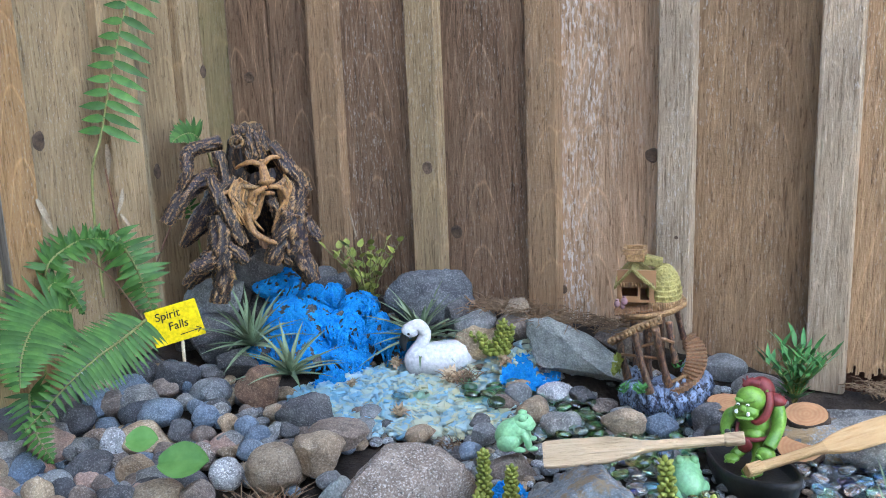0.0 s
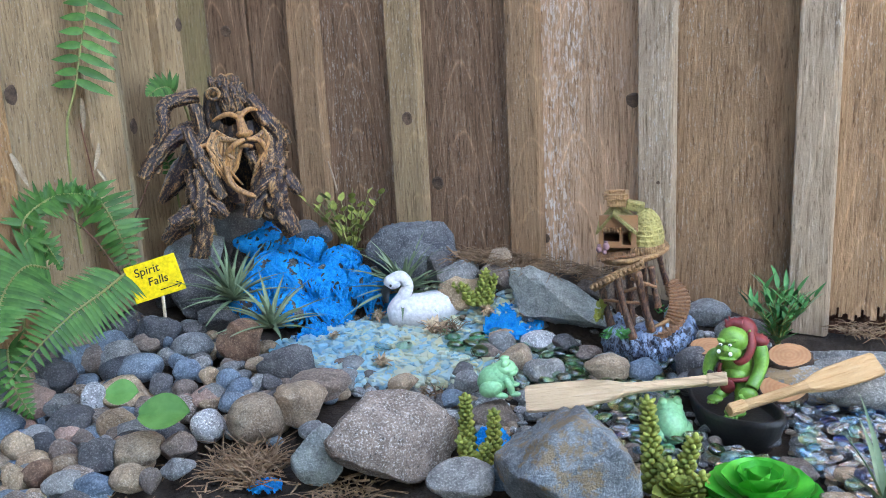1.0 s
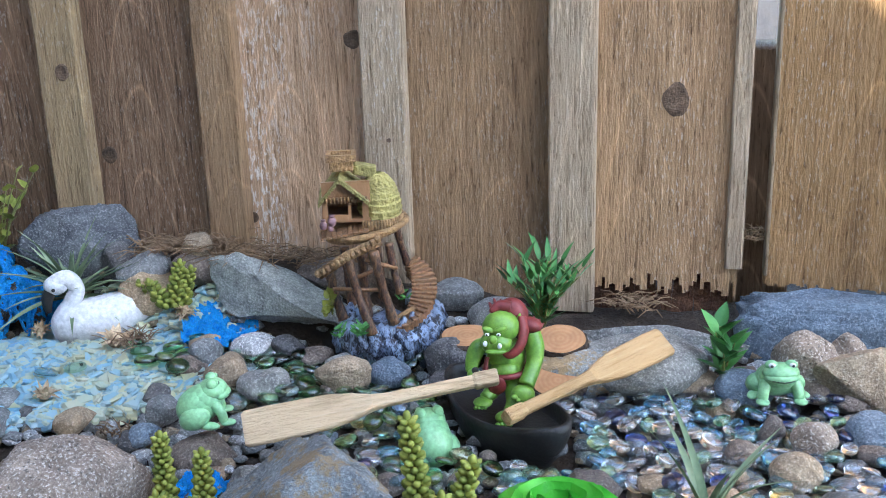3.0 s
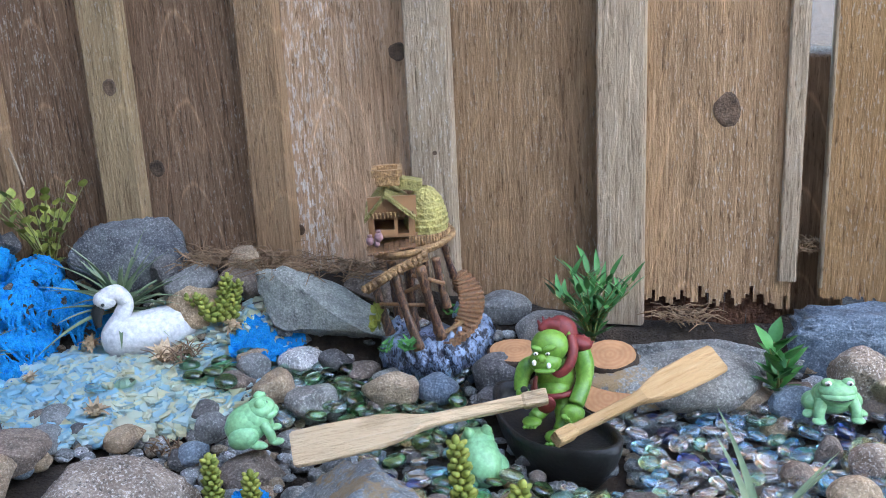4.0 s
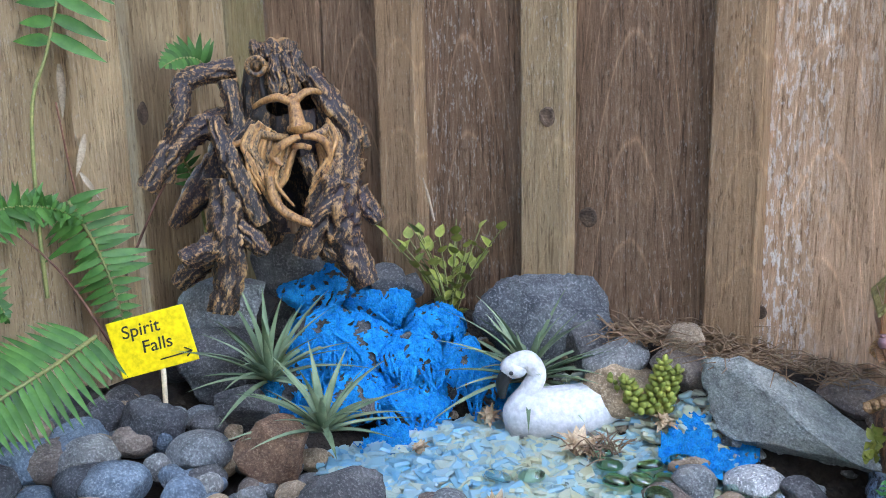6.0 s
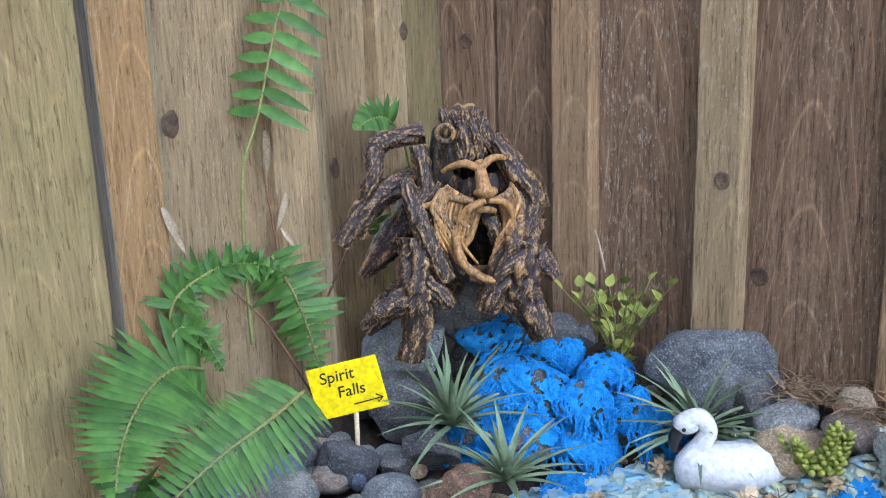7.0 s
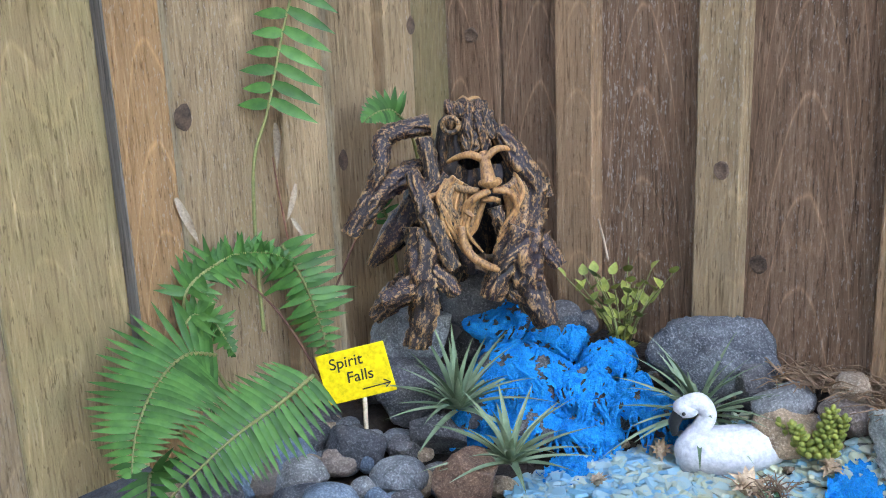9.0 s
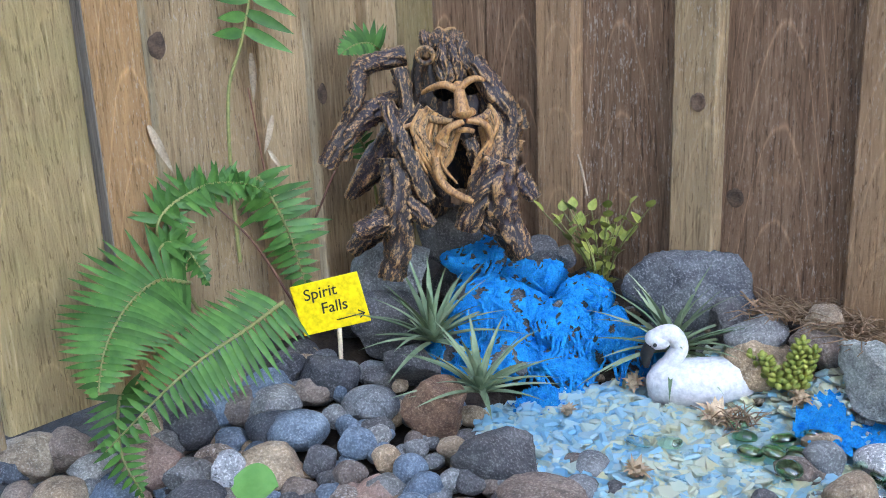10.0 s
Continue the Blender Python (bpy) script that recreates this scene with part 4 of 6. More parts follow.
def falls():
    """Rounded stones, each with a torn skin of blue mesh, and loose strands that hang between them."""
    root = holder("waterfall_rockery", pose(0, 0, 0), "mound of dark stones draped in torn bright blue mesh", "rockery")
    rng = random.Random(8)
    toward = Vector((0.64, -0.77, 0.0))
    for i, (x, y, z, w, h) in enumerate(FALL_STONES):
        w, h = w * 1.16, h * 1.16
        d = w * 0.85
        me = stone_data(w, d, h * 1.05, 0.45, 5, 300 + i)
        me.materials.append(STONES["dark"])
        st = new("stone", me)
        st.parent = root
        st.matrix_basis = pose(x, y, z, 0, 0, 38)
        net = Mesh()
        co = [v.co.copy() for v in me.vertices]
        skin = []
        for c in co:
            n = c.normalized()
            p = c * 220 + Vector((i * 7.0, 0, 0))
            skin.append(c * 1.035 + n * (0.0012 + 0.0020 * noise.noise(p * 0.7) + 0.0024 * noise.noise(p * 1.9)))
        keep = []
        for q in me.polygons:
            c = q.center
            hole = noise.noise(Vector((c.x * 75 + i * 5, c.y * 75, c.z * 60))) + 0.4 * noise.noise(c * 210)
            low = smoothstep(-0.05, -0.45, c.z / h)
            if hole < 0.24 - 0.42 * low:
                keep.append(tuple(q.vertices))
        used = sorted({k for q in keep for k in q})
        index = {k: n for n, k in enumerate(used)}
        net.add([skin[k] for k in used], [tuple(index[k] for k in q) for q in keep])
        ob = net.thing("blue_mesh", BLUE, st.matrix_basis.copy(), root, "torn fuzzy blue mesh cloth")
        # threads that lie over the stone, running down it
        table = np.array([c[:] for c in co])
        length = np.linalg.norm(table, axis=1)
        dirs = table / length[:, None]
        threads = Mesh()
        for j in range(30):
            a, el = rng.uniform(0, 6.283), rng.uniform(0.1, 1.5)
            q = Vector((math.cos(a) * math.cos(el), math.sin(a) * math.cos(el), math.sin(el)))
            swing = rng.uniform(-0.12, 0.12)
            pts = []
            for s in range(rng.randint(5, 10)):
                r = length[int(np.argmax(dirs @ np.array(q[:])))]
                pts.append(q * (r * 1.045 + 0.0012 + 0.0008 * math.sin(s * 2.1 + j)))
                q = (q + Vector((0, 0, -0.11)) + q.cross(Vector((0, 0, 1))) * (swing + rng.uniform(-0.06, 0.06)) + q * 0.02).normalized()
            threads.tube(pts, rng.uniform(0.0008, 0.0019), 5, rough=0.9)
        threads.thing("blue_threads", BLUE, st.matrix_basis.copy(), root)
    for i in range(85):
        x, y, z, w, h = FALL_STONES[rng.choice((1, 2, 2, 3, 5, 5, 6, 7, 7, 8, 9, 1, 10, 11))]
        across = Vector((0.77, 0.64, 0)) * rng.uniform(-0.5, 0.5) * w
        p = Vector((x, y, z + 0.15 * h)) + across + toward * (0.50 * w * math.sqrt(max(0.0, 1 - (across.length / (0.5 * w)) ** 2)) + 0.002)
        drop = rng.uniform(0.014, 0.050)
        drift = rng.uniform(-0.5, 0.5)
        pts = []
        for k in range(9):
            t = k / 8
            q = p + Vector((0.77, 0.64, 0)) * (drift * drop * t + 0.003 * noise.noise(Vector((i * 3.3, t * 4, 0)))) + toward * (0.35 * drop * t + 0.003 * math.sin(3 * t)) + Vector((0, 0, -drop * t))
            q.z = max(q.z, 0.008)
            pts.append(q)
        s = Mesh()
        s.tube(pts, [rng.uniform(0.0009, 0.0026) * (1 - 0.4 * k / 8) for k in range(9)], 5, rough=0.8)
        s.thing("strand", BLUE, None, root)


falls()


def cloth_patch(u0, v0, z0, w, d, yaw, seed, label):
    b = Mesh()
    n = 40
    verts, faces = [], []
    for j in range(n):
        for i in range(n):
            u, v = (i / (n - 1) - 0.5) * w, (j / (n - 1) - 0.5) * d
            p = Vector((u * 60 + seed, v * 60, 0))
            verts.append((u, v, 0.010 * noise.noise(p * 0.7) + 0.006 * noise.noise(p * 3) + 0.005 * noise.noise(p * 7)))
    for j in range(n - 1):
        for i in range(n - 1):
            u, v = (i / (n - 1) - 0.5) * 2, (j / (n - 1) - 0.5) * 2
            if u * u + v * v + 0.6 * noise.noise(Vector((u * 3 + seed, v * 3, 4))) < 0.85:
                faces.append((j * n + i, j * n + i + 1, (j + 1) * n + i + 1, (j + 1) * n + i))
    b.add(verts, faces)
    b.thing("blue_mesh_scrap", BLUE, pose(u0, v0, z0, 16, 0, yaw), label=label, category="mesh scrap")


cloth_patch(-0.505, -0.090, 0.022, 0.075, 0.075, 25, 1, "bright blue mesh scrap among stones and sea glass")
cloth_patch(-0.735, -0.185, 0.008, 0.05, 0.04, 40, 7, "frayed blue mesh scrap at the foot of the falls")
cloth_patch(-0.415, -0.330, -0.004, 0.05, 0.04, 20, 3, "blue mesh scrap below the frog stone")
cloth_patch(-0.60, -0.452, -0.036, 0.035, 0.03, 20, 5, "blue mesh crumbs on the soil")


# ---- the tree figure ----
def tree_figure():
    k = 3607.0

    def P(X, Y, d):
        return ((X - 420) / k, -d, (872 - Y) / (k * 0.965))

    def path(rows):
        return [P(*r) for r in rows]

    b = Mesh()
    # hollow trunk shell with eye and mouth openings
    prof = [(84, 472, 24), (100, 470, 46), (140, 464, 82), (200, 478, 112), (260, 490, 128), (330, 492, 150), (400, 495, 162), (470, 500, 168), (550, 500, 172), (640, 505, 166)]
    rows, cols = 120, 150
    verts, faces = [], []
    for j in range(rows + 1):
        Y = 84 + (640 - 84) * j / rows
        for (y0, c0, w0), (y1, c1, w1) in zip(prof, prof[1:]):
            if y0 <= Y <= y1:
                s = (Y - y0) / (y1 - y0)
                c, w = c0 + (c1 - c0) * s, w0 + (w1 - w0) * s
                break
        for i in range(cols):
            a = 2 * math.pi * i / cols
            n = Vector((math.cos(a) * 2.2, math.sin(a) * 2.2, Y * 0.006))
            r = w * (1 + 0.08 * noise.noise(n * 2.0) + 0.055 * math.sin(a * 16 + Y * 0.02 + 5 * noise.noise(n)) + 0.03 * noise.noise(n * 9))
            if j == 0:
                r *= 0.8
            verts.append(P(c + r * math.cos(a), Y, -0.70 * r * math.sin(a) / k + 0.0))
    for j in range(rows):
        Y = 84 + (640 - 84) * (j + 0.5) / rows
        for i in range(cols):
            q = (j * cols + i, j * cols + (i + 1) % cols, (j + 1) * cols + (i + 1) % cols, (j + 1) * cols + i)
            vx = sum(verts[t][0] for t in q) / 4 * k + 420
            front = sum(verts[t][1] for t in q) < 0
            if front and (((vx - 472) / 38) ** 2 + ((Y - 262) / 25) ** 2 < 1 or ((vx - 555) / 27) ** 2 + ((Y - 248) / 28) ** 2 < 1 or ((vx - 507) / 40) ** 2 + ((Y - 530) / 122) ** 2 < 1):
                continue
            faces.append(q)
    b.add(verts, faces, 0)
    b.blob(P(468, 92, 0.0), (0.014, 0.011, 0.008), 0, lump=0.6)

    def root(rows_, radii, mat=0, rough=0.35, sides=12):
        b.curve(path(rows_), [r / k for r in radii], 14, sides=40 if mat == 0 and max(radii) > 15 else sides, mat=mat, rough=rough * 0.5, ridges=7 if mat == 0 and max(radii) > 15 else 0, crest=2)

    root([(345, 150, .0), (250, 165, .005), (195, 195, .01), (190, 270, .02), (160, 350, .02), (135, 480, .02)], [34, 30, 30, 24, 26, 22])
    root([(340, 300, .0), (240, 325, .01), (160, 385, .02), (80, 495, .03)], [44, 40, 38, 28])
    root([(330, 400, -.01), (230, 520, -.005), (128, 636, .0)], [62, 52, 14], 0, 0.15)
    root([(320, 470, .035), (312, 600, .045), (310, 720, .05), (282, 862, .055)], [56, 58, 46, 38])
    root([(310, 640, .045), (240, 670, .055), (180, 692, .06)], [46, 36, 26])
    root([(340, 600, .045), (390, 645, .055), (418, 680, .055)], [34, 30, 20])
    root([(290, 670, .0), (210, 750, .0), (130, 825, .005)], [50, 46, 24])
    root([(288, 285, .030), (325, 390, .042), (365, 490, .046), (408, 600, .048)], [22, 30, 34, 26])
    root([(640, 420, .025), (625, 560, .04), (650, 680, .045), (708, 800, .05)], [62, 66, 52, 34])
    root([(680, 530, .03), (715, 570, .035), (748, 612, .04)], [40, 32, 20])
    root([(610, 640, .035), (600, 690, .045), (640, 710, .045)], [36, 34, 24])
    root([(690, 340, .01), (708, 400, .015)], [30, 24])
    root([(560, 165, .015), (630, 270, .03), (672, 360, .03), (640, 470, .035)], [30, 38, 36, 40])
    root([(630, 470, .045), (570, 590, .05), (525, 700, .052)], [46, 40, 34])
    root([(400, 300, .03), (330, 360, .035), (350, 300, .03), (330, 180, .02)], [16, 18, 22, 26])
    root([(560, 640, -.03), (600, 740, -.03)], [60, 40])
    root([(420, 640, -.03), (400, 760, -.03)], [50, 40])
    # golden face: nose, brows, cheeks, moustache, beard strands
    g = 1
    root([(515, 225, .036), (522, 268, .045), (530, 316, .052)], [15, 19, 27], g, 0.05)
    b.blob(P(532, 312, .050), (0.0085, 0.007, 0.0058), g)
    b.blob(P(512, 318, .047), (0.0045, 0.005, 0.004), g)
    b.blob(P(554, 314, .045), (0.0045, 0.005, 0.004), g)
    root([(402, 258, .032), (428, 240, .037), (474, 226, .042), (514, 246, .041)], [6, 10, 13, 12], g, 0.1)
    root([(522, 240, .041), (554, 214, .039), (586, 216, .034), (604, 238, .029)], [12, 12, 9, 5], g, 0.1)
    root([(392, 318, .034), (436, 336, .042), (496, 342, .048)], [9, 13, 11], 2, 0.1)
    root([(562, 340, .046), (596, 330, .041), (620, 304, .032)], [10, 12, 8], 2, 0.1)
    root([(530, 338, .052), (488, 356, .055), (455, 392, .054), (478, 420, .056)], [11, 13, 11, 7], g, 0.05)
    root([(540, 336, .051), (590, 350, .048), (612, 400, .045), (592, 468, .046)], [11, 13, 11, 7], g, 0.05)
    root([(512, 372, .050), (535, 366, .052), (560, 374, .049)], [8, 10, 8], g, 0.05)
    root([(440, 455, .050), (455, 530, .055), (510, 578, .058), (592, 612, .055)], [15, 15, 14, 9], g, 0.2)
    root([(545, 400, .044), (556, 440, .046), (556, 490, .042)], [22, 20, 10], 0, 0.2)
    root([(318, 398, .036), (300, 370, .040), (370, 352, .042), (425, 300, .040)], [10, 10, 10, 12], g, 0.1)
    for i in range(9):
        s = i / 8
        root([(420 + 12 * i, 300 + 8 * i, .038 + .002 * s), (385 + 12 * i, 370 + 12 * i, .041), (395 + 6 * i, 430 + 10 * i, .044), (420 + 3 * i, 500 + 6 * i, .046)], [9, 12, 11, 6], g if i % 2 == 0 else 0, 0.2, 8)
    for i in range(6):
        root([(620 - 8 * i, 300 + 14 * i, .034), (642 - 10 * i, 370 + 14 * i, .038), (615 - 10 * i, 440 + 12 * i, .044), (570 - 6 * i, 490 + 14 * i, .047)], [9, 12, 10, 6], g if i % 2 else 0, 0.2, 8)
    for i in range(8):
        a = 420 + 13 * i
        root([(a, 118, .016 - .0001 * (i - 4) ** 2), (a + 2 * (i - 4), 90, .015 - .004 * (i % 2)), (a + 4 * (i - 4), 66 + 13 * (i % 3), .011 - .006 * (i % 2))], [17, 17, 8], 0, 0.4, 8)
    ringpts = [P(415 + 25 * math.cos(t), 138 + 25 * math.sin(t), .027) for t in np.linspace(0, 2 * math.pi, 22)]
    b.tube(ringpts, 8 / k, 10, 0, rough=0.2)
    b.blob(P(415, 138, .018), (0.006, 0.006, 0.006), 0)
    rng = random.Random(4)
    for i in range(16):
        X, Y = 395 + 9 * i + rng.uniform(-8, 8), rng.uniform(95, 160)
        if 385 < X < 445:
            continue
        root([(X, Y, .020), (X + rng.uniform(-10, 14), Y + 45, .025), (X + rng.uniform(-16, 24), Y + 90, .027)], [16, 20, 12], 0, 0.3, 6)
    for i in range(16):
        t = rng.random()
        x0, y0 = 405 + 60 * t + rng.uniform(-15, 15), 300 + 60 * t
        root([(x0, y0, .041), (x0 - 30 + 25 * t, y0 + 60, .045), (x0 + rng.uniform(-30, 10), y0 + 120, .047), (x0 + rng.uniform(-5, 35), y0 + 190, .047)], [5, 8, 7, 3], g if i % 3 else 0, 0.2, 8)
    for i in range(12):
        t = rng.random()
        x0, y0 = 610 - 30 * t, 290 + 90 * t
        root([(x0, y0, .036), (x0 + 25, y0 + 60, .040), (x0 - 5, y0 + 120, .046), (x0 - 45, y0 + 170, .049)], [5, 8, 7, 3], g if i % 3 else 0, 0.2, 8)
    b.thing("tree_figure", [CARVED, CARVED_GOLD, CARVED_RIDGE], pose(-0.884, -0.147, 0.098, 0, 0, 40) @ Matrix.Diagonal((1.03, 1, 0.955, 1)), label="dark and gold carved resin tree figure with roots and hollow mouth", category="figurine")


tree_figure()


# ---- swan and frogs ----
def swan():
    s = 0.00038

    def P(X, Y, d=0.0):
        return ((X - 500) * s, d, (278 - Y) * s)

    b = Mesh()
    prof = [(372, 236, 14, 20), (385, 232, 34, 38), (415, 228, 48, 48), (455, 226, 56, 50), (500, 222, 58, 50), (545, 214, 50, 44), (585, 204, 36, 30), (620, 194, 21, 15), (648, 184, 11, 8), (668, 177, 3, 3)]
    verts, n = [], 20
    for X, Y, w, h in prof:
        for i in range(n):
            a = 2 * math.pi * i / n
            verts.append(((X - 500) * s, math.cos(a) * w * s, max((278 - Y + math.sin(a) * h) * s, 0.0)))
    faces = [(j * n + i, j * n + (i + 1) % n, (j + 1) * n + (i + 1) % n, (j + 1) * n + i) for j in range(len(prof) - 1) for i in range(n)]
    faces += [tuple(range(n))[::-1], tuple((len(prof) - 1) * n + i for i in range(n))]
    b.add(verts, faces, 0)
    b.curve([P(410, 250), P(398, 222), P(418, 180), P(432, 148), P(415, 122), P(388, 128)], [0.014, 0.0115, 0.0074, 0.0066, 0.0072, 0.0068], 8, sides=14)
    b.blob(P(390, 134), (0.0102, 0.0078, 0.0084), 0)
    b.curve([P(380, 140), P(368, 166), P(368, 196)], [0.0054, 0.0050, 0.0020], 6, sides=10, mat=1)
    for sgn in (-1, 1):
        b.blob(P(384, 139, sgn * 0.0082), (0.0016, 0.0012, 0.0016), 1, seg=8, rings=6)
    b.thing("swan_figurine", [WHITE, BLACK], pose(-0.620, -0.084, 0.000, 0, 0, 32) @ Matrix.Scale(1.14, 4), label="white painted swan figurine with black beak on sea glass", category="figurine")


swan()


def frog(at, label, spots=False):
    b = Mesh()
    b.blob((-0.003, 0, 0.0145), (0.0185, 0.0150, 0.0150), 0, (0, -30, 0))
    b.blob((0.003, 0, 0.020), (0.0140, 0.0138, 0.0120), 0)
    b.blob((0.0085, 0, 0.0265), (0.0115, 0.0125, 0.0082), 0)
    b.blob((0.013, 0, 0.0235), (0.009, 0.0115, 0.0055), 0)
    for s in (-1, 1):
        b.blob((0.0080, s * 0.0065, 0.0330), (0.0046, 0.0044, 0.0044), 0)
        b.blob((0.0115, s * 0.0068, 0.0340), (0.0020, 0.0024, 0.0024), 2 if spots else 0, seg=10, rings=8)
        b.blob((0.0130, s * 0.0070, 0.0340), (0.0010, 0.0011, 0.0013), 1, seg=8, rings=6)
        b.blob((-0.007, s * 0.0120, 0.0090), (0.0125, 0.0075, 0.0092), 0, (0, -20, s * 12))
        b.blob((0.003, s * 0.0155, 0.003), (0.0085, 0.0045, 0.003), 0, (0, 0, s * 25))
        b.curve([(0.008, s * 0.009, 0.018), (0.013, s * 0.0115, 0.010), (0.0145, s * 0.0120, 0.003)], [0.0045, 0.0040, 0.0034], 5, sides=8)
        b.blob((0.0175, s * 0.0125, 0.0025), (0.0060, 0.0045, 0.0025), 0)
    mouth = [(0.0222 * math.cos(t) ** 0.5 if abs(t) < 1.2 else 0.012, 0.0118 * math.sin(t), 0.0225 + 0.0012 * abs(math.sin(t))) for t in np.linspace(-1.1, 1.1, 11)]
    b.tube([(p[0] * 0.985, p[1], p[2]) for p in mouth], 0.0005, 6, 1)
    b.thing("toy_frog", [FROG, BLACK, WHITE], at, label=label, category="toy", group="toy frogs")


frog(pose(-0.431, -0.275, 0.022, 0, 0, 28), "pale green rubber toy frog sitting on a brown stone")
frog(pose(0.000, -0.141, 0.017, 0, 0, -78) @ Matrix.Diagonal((0.95, 1.18, 0.90, 1)), "pale green toy frog with white eyes by the pond edge", True)
frog(pose(-0.256, -0.252, -0.004, 0, -6, 120) @ Matrix.Scale(1.05, 4), "pale green toy frog turned to the boat")


# ---- the resin tree house ----
def tree_house():
    k = 4700.0
    root = holder("resin_tree_house", pose(-0.343, -0.072, 0.002, 0, 0, 18), "resin ornament of a thatched tree house on log posts", "ornament")

    def P(X, Y, d=0.0):
        return ((X - 420) / k, -d, (945 - Y) / (k * 0.96))

    def part(name, b, mat, label="", parent=root, smooth=True):
        return b.thing(name, mat, None, parent, label, smooth=smooth)

    base = Mesh()
    rng = random.Random(3)
    for i in range(20):
        a = 2 * math.pi * i / 20
        base.blob(P(430 + 195 * math.cos(a), 858 + rng.uniform(-18, 18), 0.040 * -math.sin(a)), (0.0120, 0.0120, 0.0155 + rng.uniform(-.003, .005) + 0.006 * max(0.0, math.cos(a))), 0, lump=0.6)
    base.blob(P(430, 862, 0), (0.045, 0.043, 0.017), 0, lump=0.3, seg=24, rings=14)
    part("rock_base", base, BASEROCK, "blue-black drybrushed rock base")
    for top, foot, r in [((185, 560, .012), (235, 760, .02), 20), ((270, 480, .035), (355, 790, .042), 20), ((375, 440, .045), (448, 750, .042), 20),
                         ((440, 430, .03), (480, 640, .03), 17), ((478, 400, .0), (522, 580, -.01), 16), ((250, 520, -.03), (270, 780, -.03), 18), ((400, 460, -.035), (410, 780, -.035), 18),
                         ((330, 480, .0), (340, 800, .0), 22)]:
        b = Mesh()
        mid = [(top[i] + foot[i]) / 2 for i in range(3)]
        b.curve([P(*top), P(mid[0] - 5, mid[1], mid[2]), P(*foot)], [r * 1.15 / k, r * .9 / k, r * 1.2 / k], 6, sides=9, rough=0.3)
        part("post", b, LOG)
    for a, c in [((200, 610, .03), (420, 610, .04)), ((300, 560, .035), (470, 520, .02)), ((340, 480, .04), (470, 530, .035))]:
        b = Mesh()
        b.tube([P(*a), P(*c)], 9 / k, 8, rough=0.2)
        part("brace", b, LOG)
    deck = Mesh()
    verts, n = [], 40
    for dz, s in ((0, 1.0), (30, 0.97)):
        for i in range(n):
            a = 2 * math.pi * i / n
            verts.append(P(345 + 172 * s * math.cos(a), 385 + dz - 25 * math.cos(a), 0.036 * s * -math.sin(a)))
    deck.add(verts, [tuple(range(n)), tuple(range(2 * n - 1, n - 1, -1))] + [(i, i + n, (i + 1) % n + n, (i + 1) % n) for i in range(n)])
    d = part("deck", deck, LOG_LIGHT, smooth=False)
    rim = Mesh()
    rim.tube([P(345 + 176 * math.cos(t), 392 - 25 * math.cos(t), 0.0365 * -math.sin(t)) for t in np.linspace(0, 2 * math.pi, 40)], 13 / k, 8, rough=0.3)
    part("rim_log", rim, LOG_LIGHT)
    for i in range(9):
        b = Mesh()
        x = 175 + 22 * i
        b.box(P(x, 374 - .14 * (x - 345), 0.022), (0.0042, 0.024, 0.0022), bevel=0.0004)
        part("deck_plank", b, LOG, parent=d, smooth=False)
    ramp_ob = Mesh()
    ramp_ob.tube([P(140, 535, .036), P(270, 450, .042), P(400, 400, .038)], [15 / k, 15 / k, 13 / k], 8, rough=0.25)
    ramp_ob.tube([P(150, 555, .030), P(280, 470, .036), P(410, 420, .034)], [13 / k] * 3, 8, rough=0.25)
    for i in range(13):
        s = i / 12
        ramp_ob.blob(P(145 + 250 * s, 528 - 130 * s, .040 + .003 * math.sin(s * 3)), (0.0032, 0.0032, 0.0034), 0, seg=8, rings=6)
    part("ramp", ramp_ob, LOG_LIGHT, "beaded log ramp rail")
    # hut: front wall with two dark openings between uprights
    hut = Mesh()
    hut.box(P(275, 215, 0.018), (0.042, 0.003, 0.014))
    hut.box(P(275, 258, 0.018), (0.042, 0.003, 0.005))
    for x, w in ((188, 20), (287, 13), (352, 26)):
        hut.box(P(x, 300, 0.018), (w / k, 0.003, 0.020))
    hut.box(P(238, 332, 0.018), (0.018, 0.003, 0.006))
    hut.box(P(180, 295, -0.004), (0.003, 0.045, 0.022))
    hut.box(P(280, 295, -0.026), (0.042, 0.003, 0.022))
    hut.box(P(275, 345, -0.004), (0.042, 0.044, 0.003))
    h = part("hut", hut, LOG, "log walled hut with two open windows", smooth=False)
    for x in range(195, 365, 15):
        b = Mesh()
        b.tube([P(x, 268, 0.021), P(x - 2, 245, 0.021)], 5 / k, 6)
        part("log", b, LOG_LIGHT, parent=h)
    roof = Mesh()
    for sgn, x0, x1 in ((-1, 160, 250), (1, 370, 250)):
        nrow = 7
        for r in range(nrow):
            s0, s1 = r / nrow, (r + 1.35) / nrow
            X0, X1 = x0 + (x1 - x0) * s0, x0 + (x1 - x0) * min(s1, 1)
            Y0, Y1 = 262 - 100 * s0, 262 - 100 * min(s1, 1)
            q = [P(X0, Y0, 0.027), P(X0, Y0, -0.032), P(X1, Y1 + 4, -0.032), P(X1, Y1 + 4, 0.027)]
            q += [(p[0], p[1], p[2] - 0.0035) for p in q]
            roof.add(q, [(0, 1, 2, 3), (7, 6, 5, 4), (0, 3, 7, 4), (1, 0, 4, 5), (2, 1, 5, 6), (3, 2, 6, 7)])
    part("gable_roof", roof, THATCH, "ochre thatched gable roof", smooth=False)
    dome = Mesh()
    rows, n = 9, 30
    verts = []
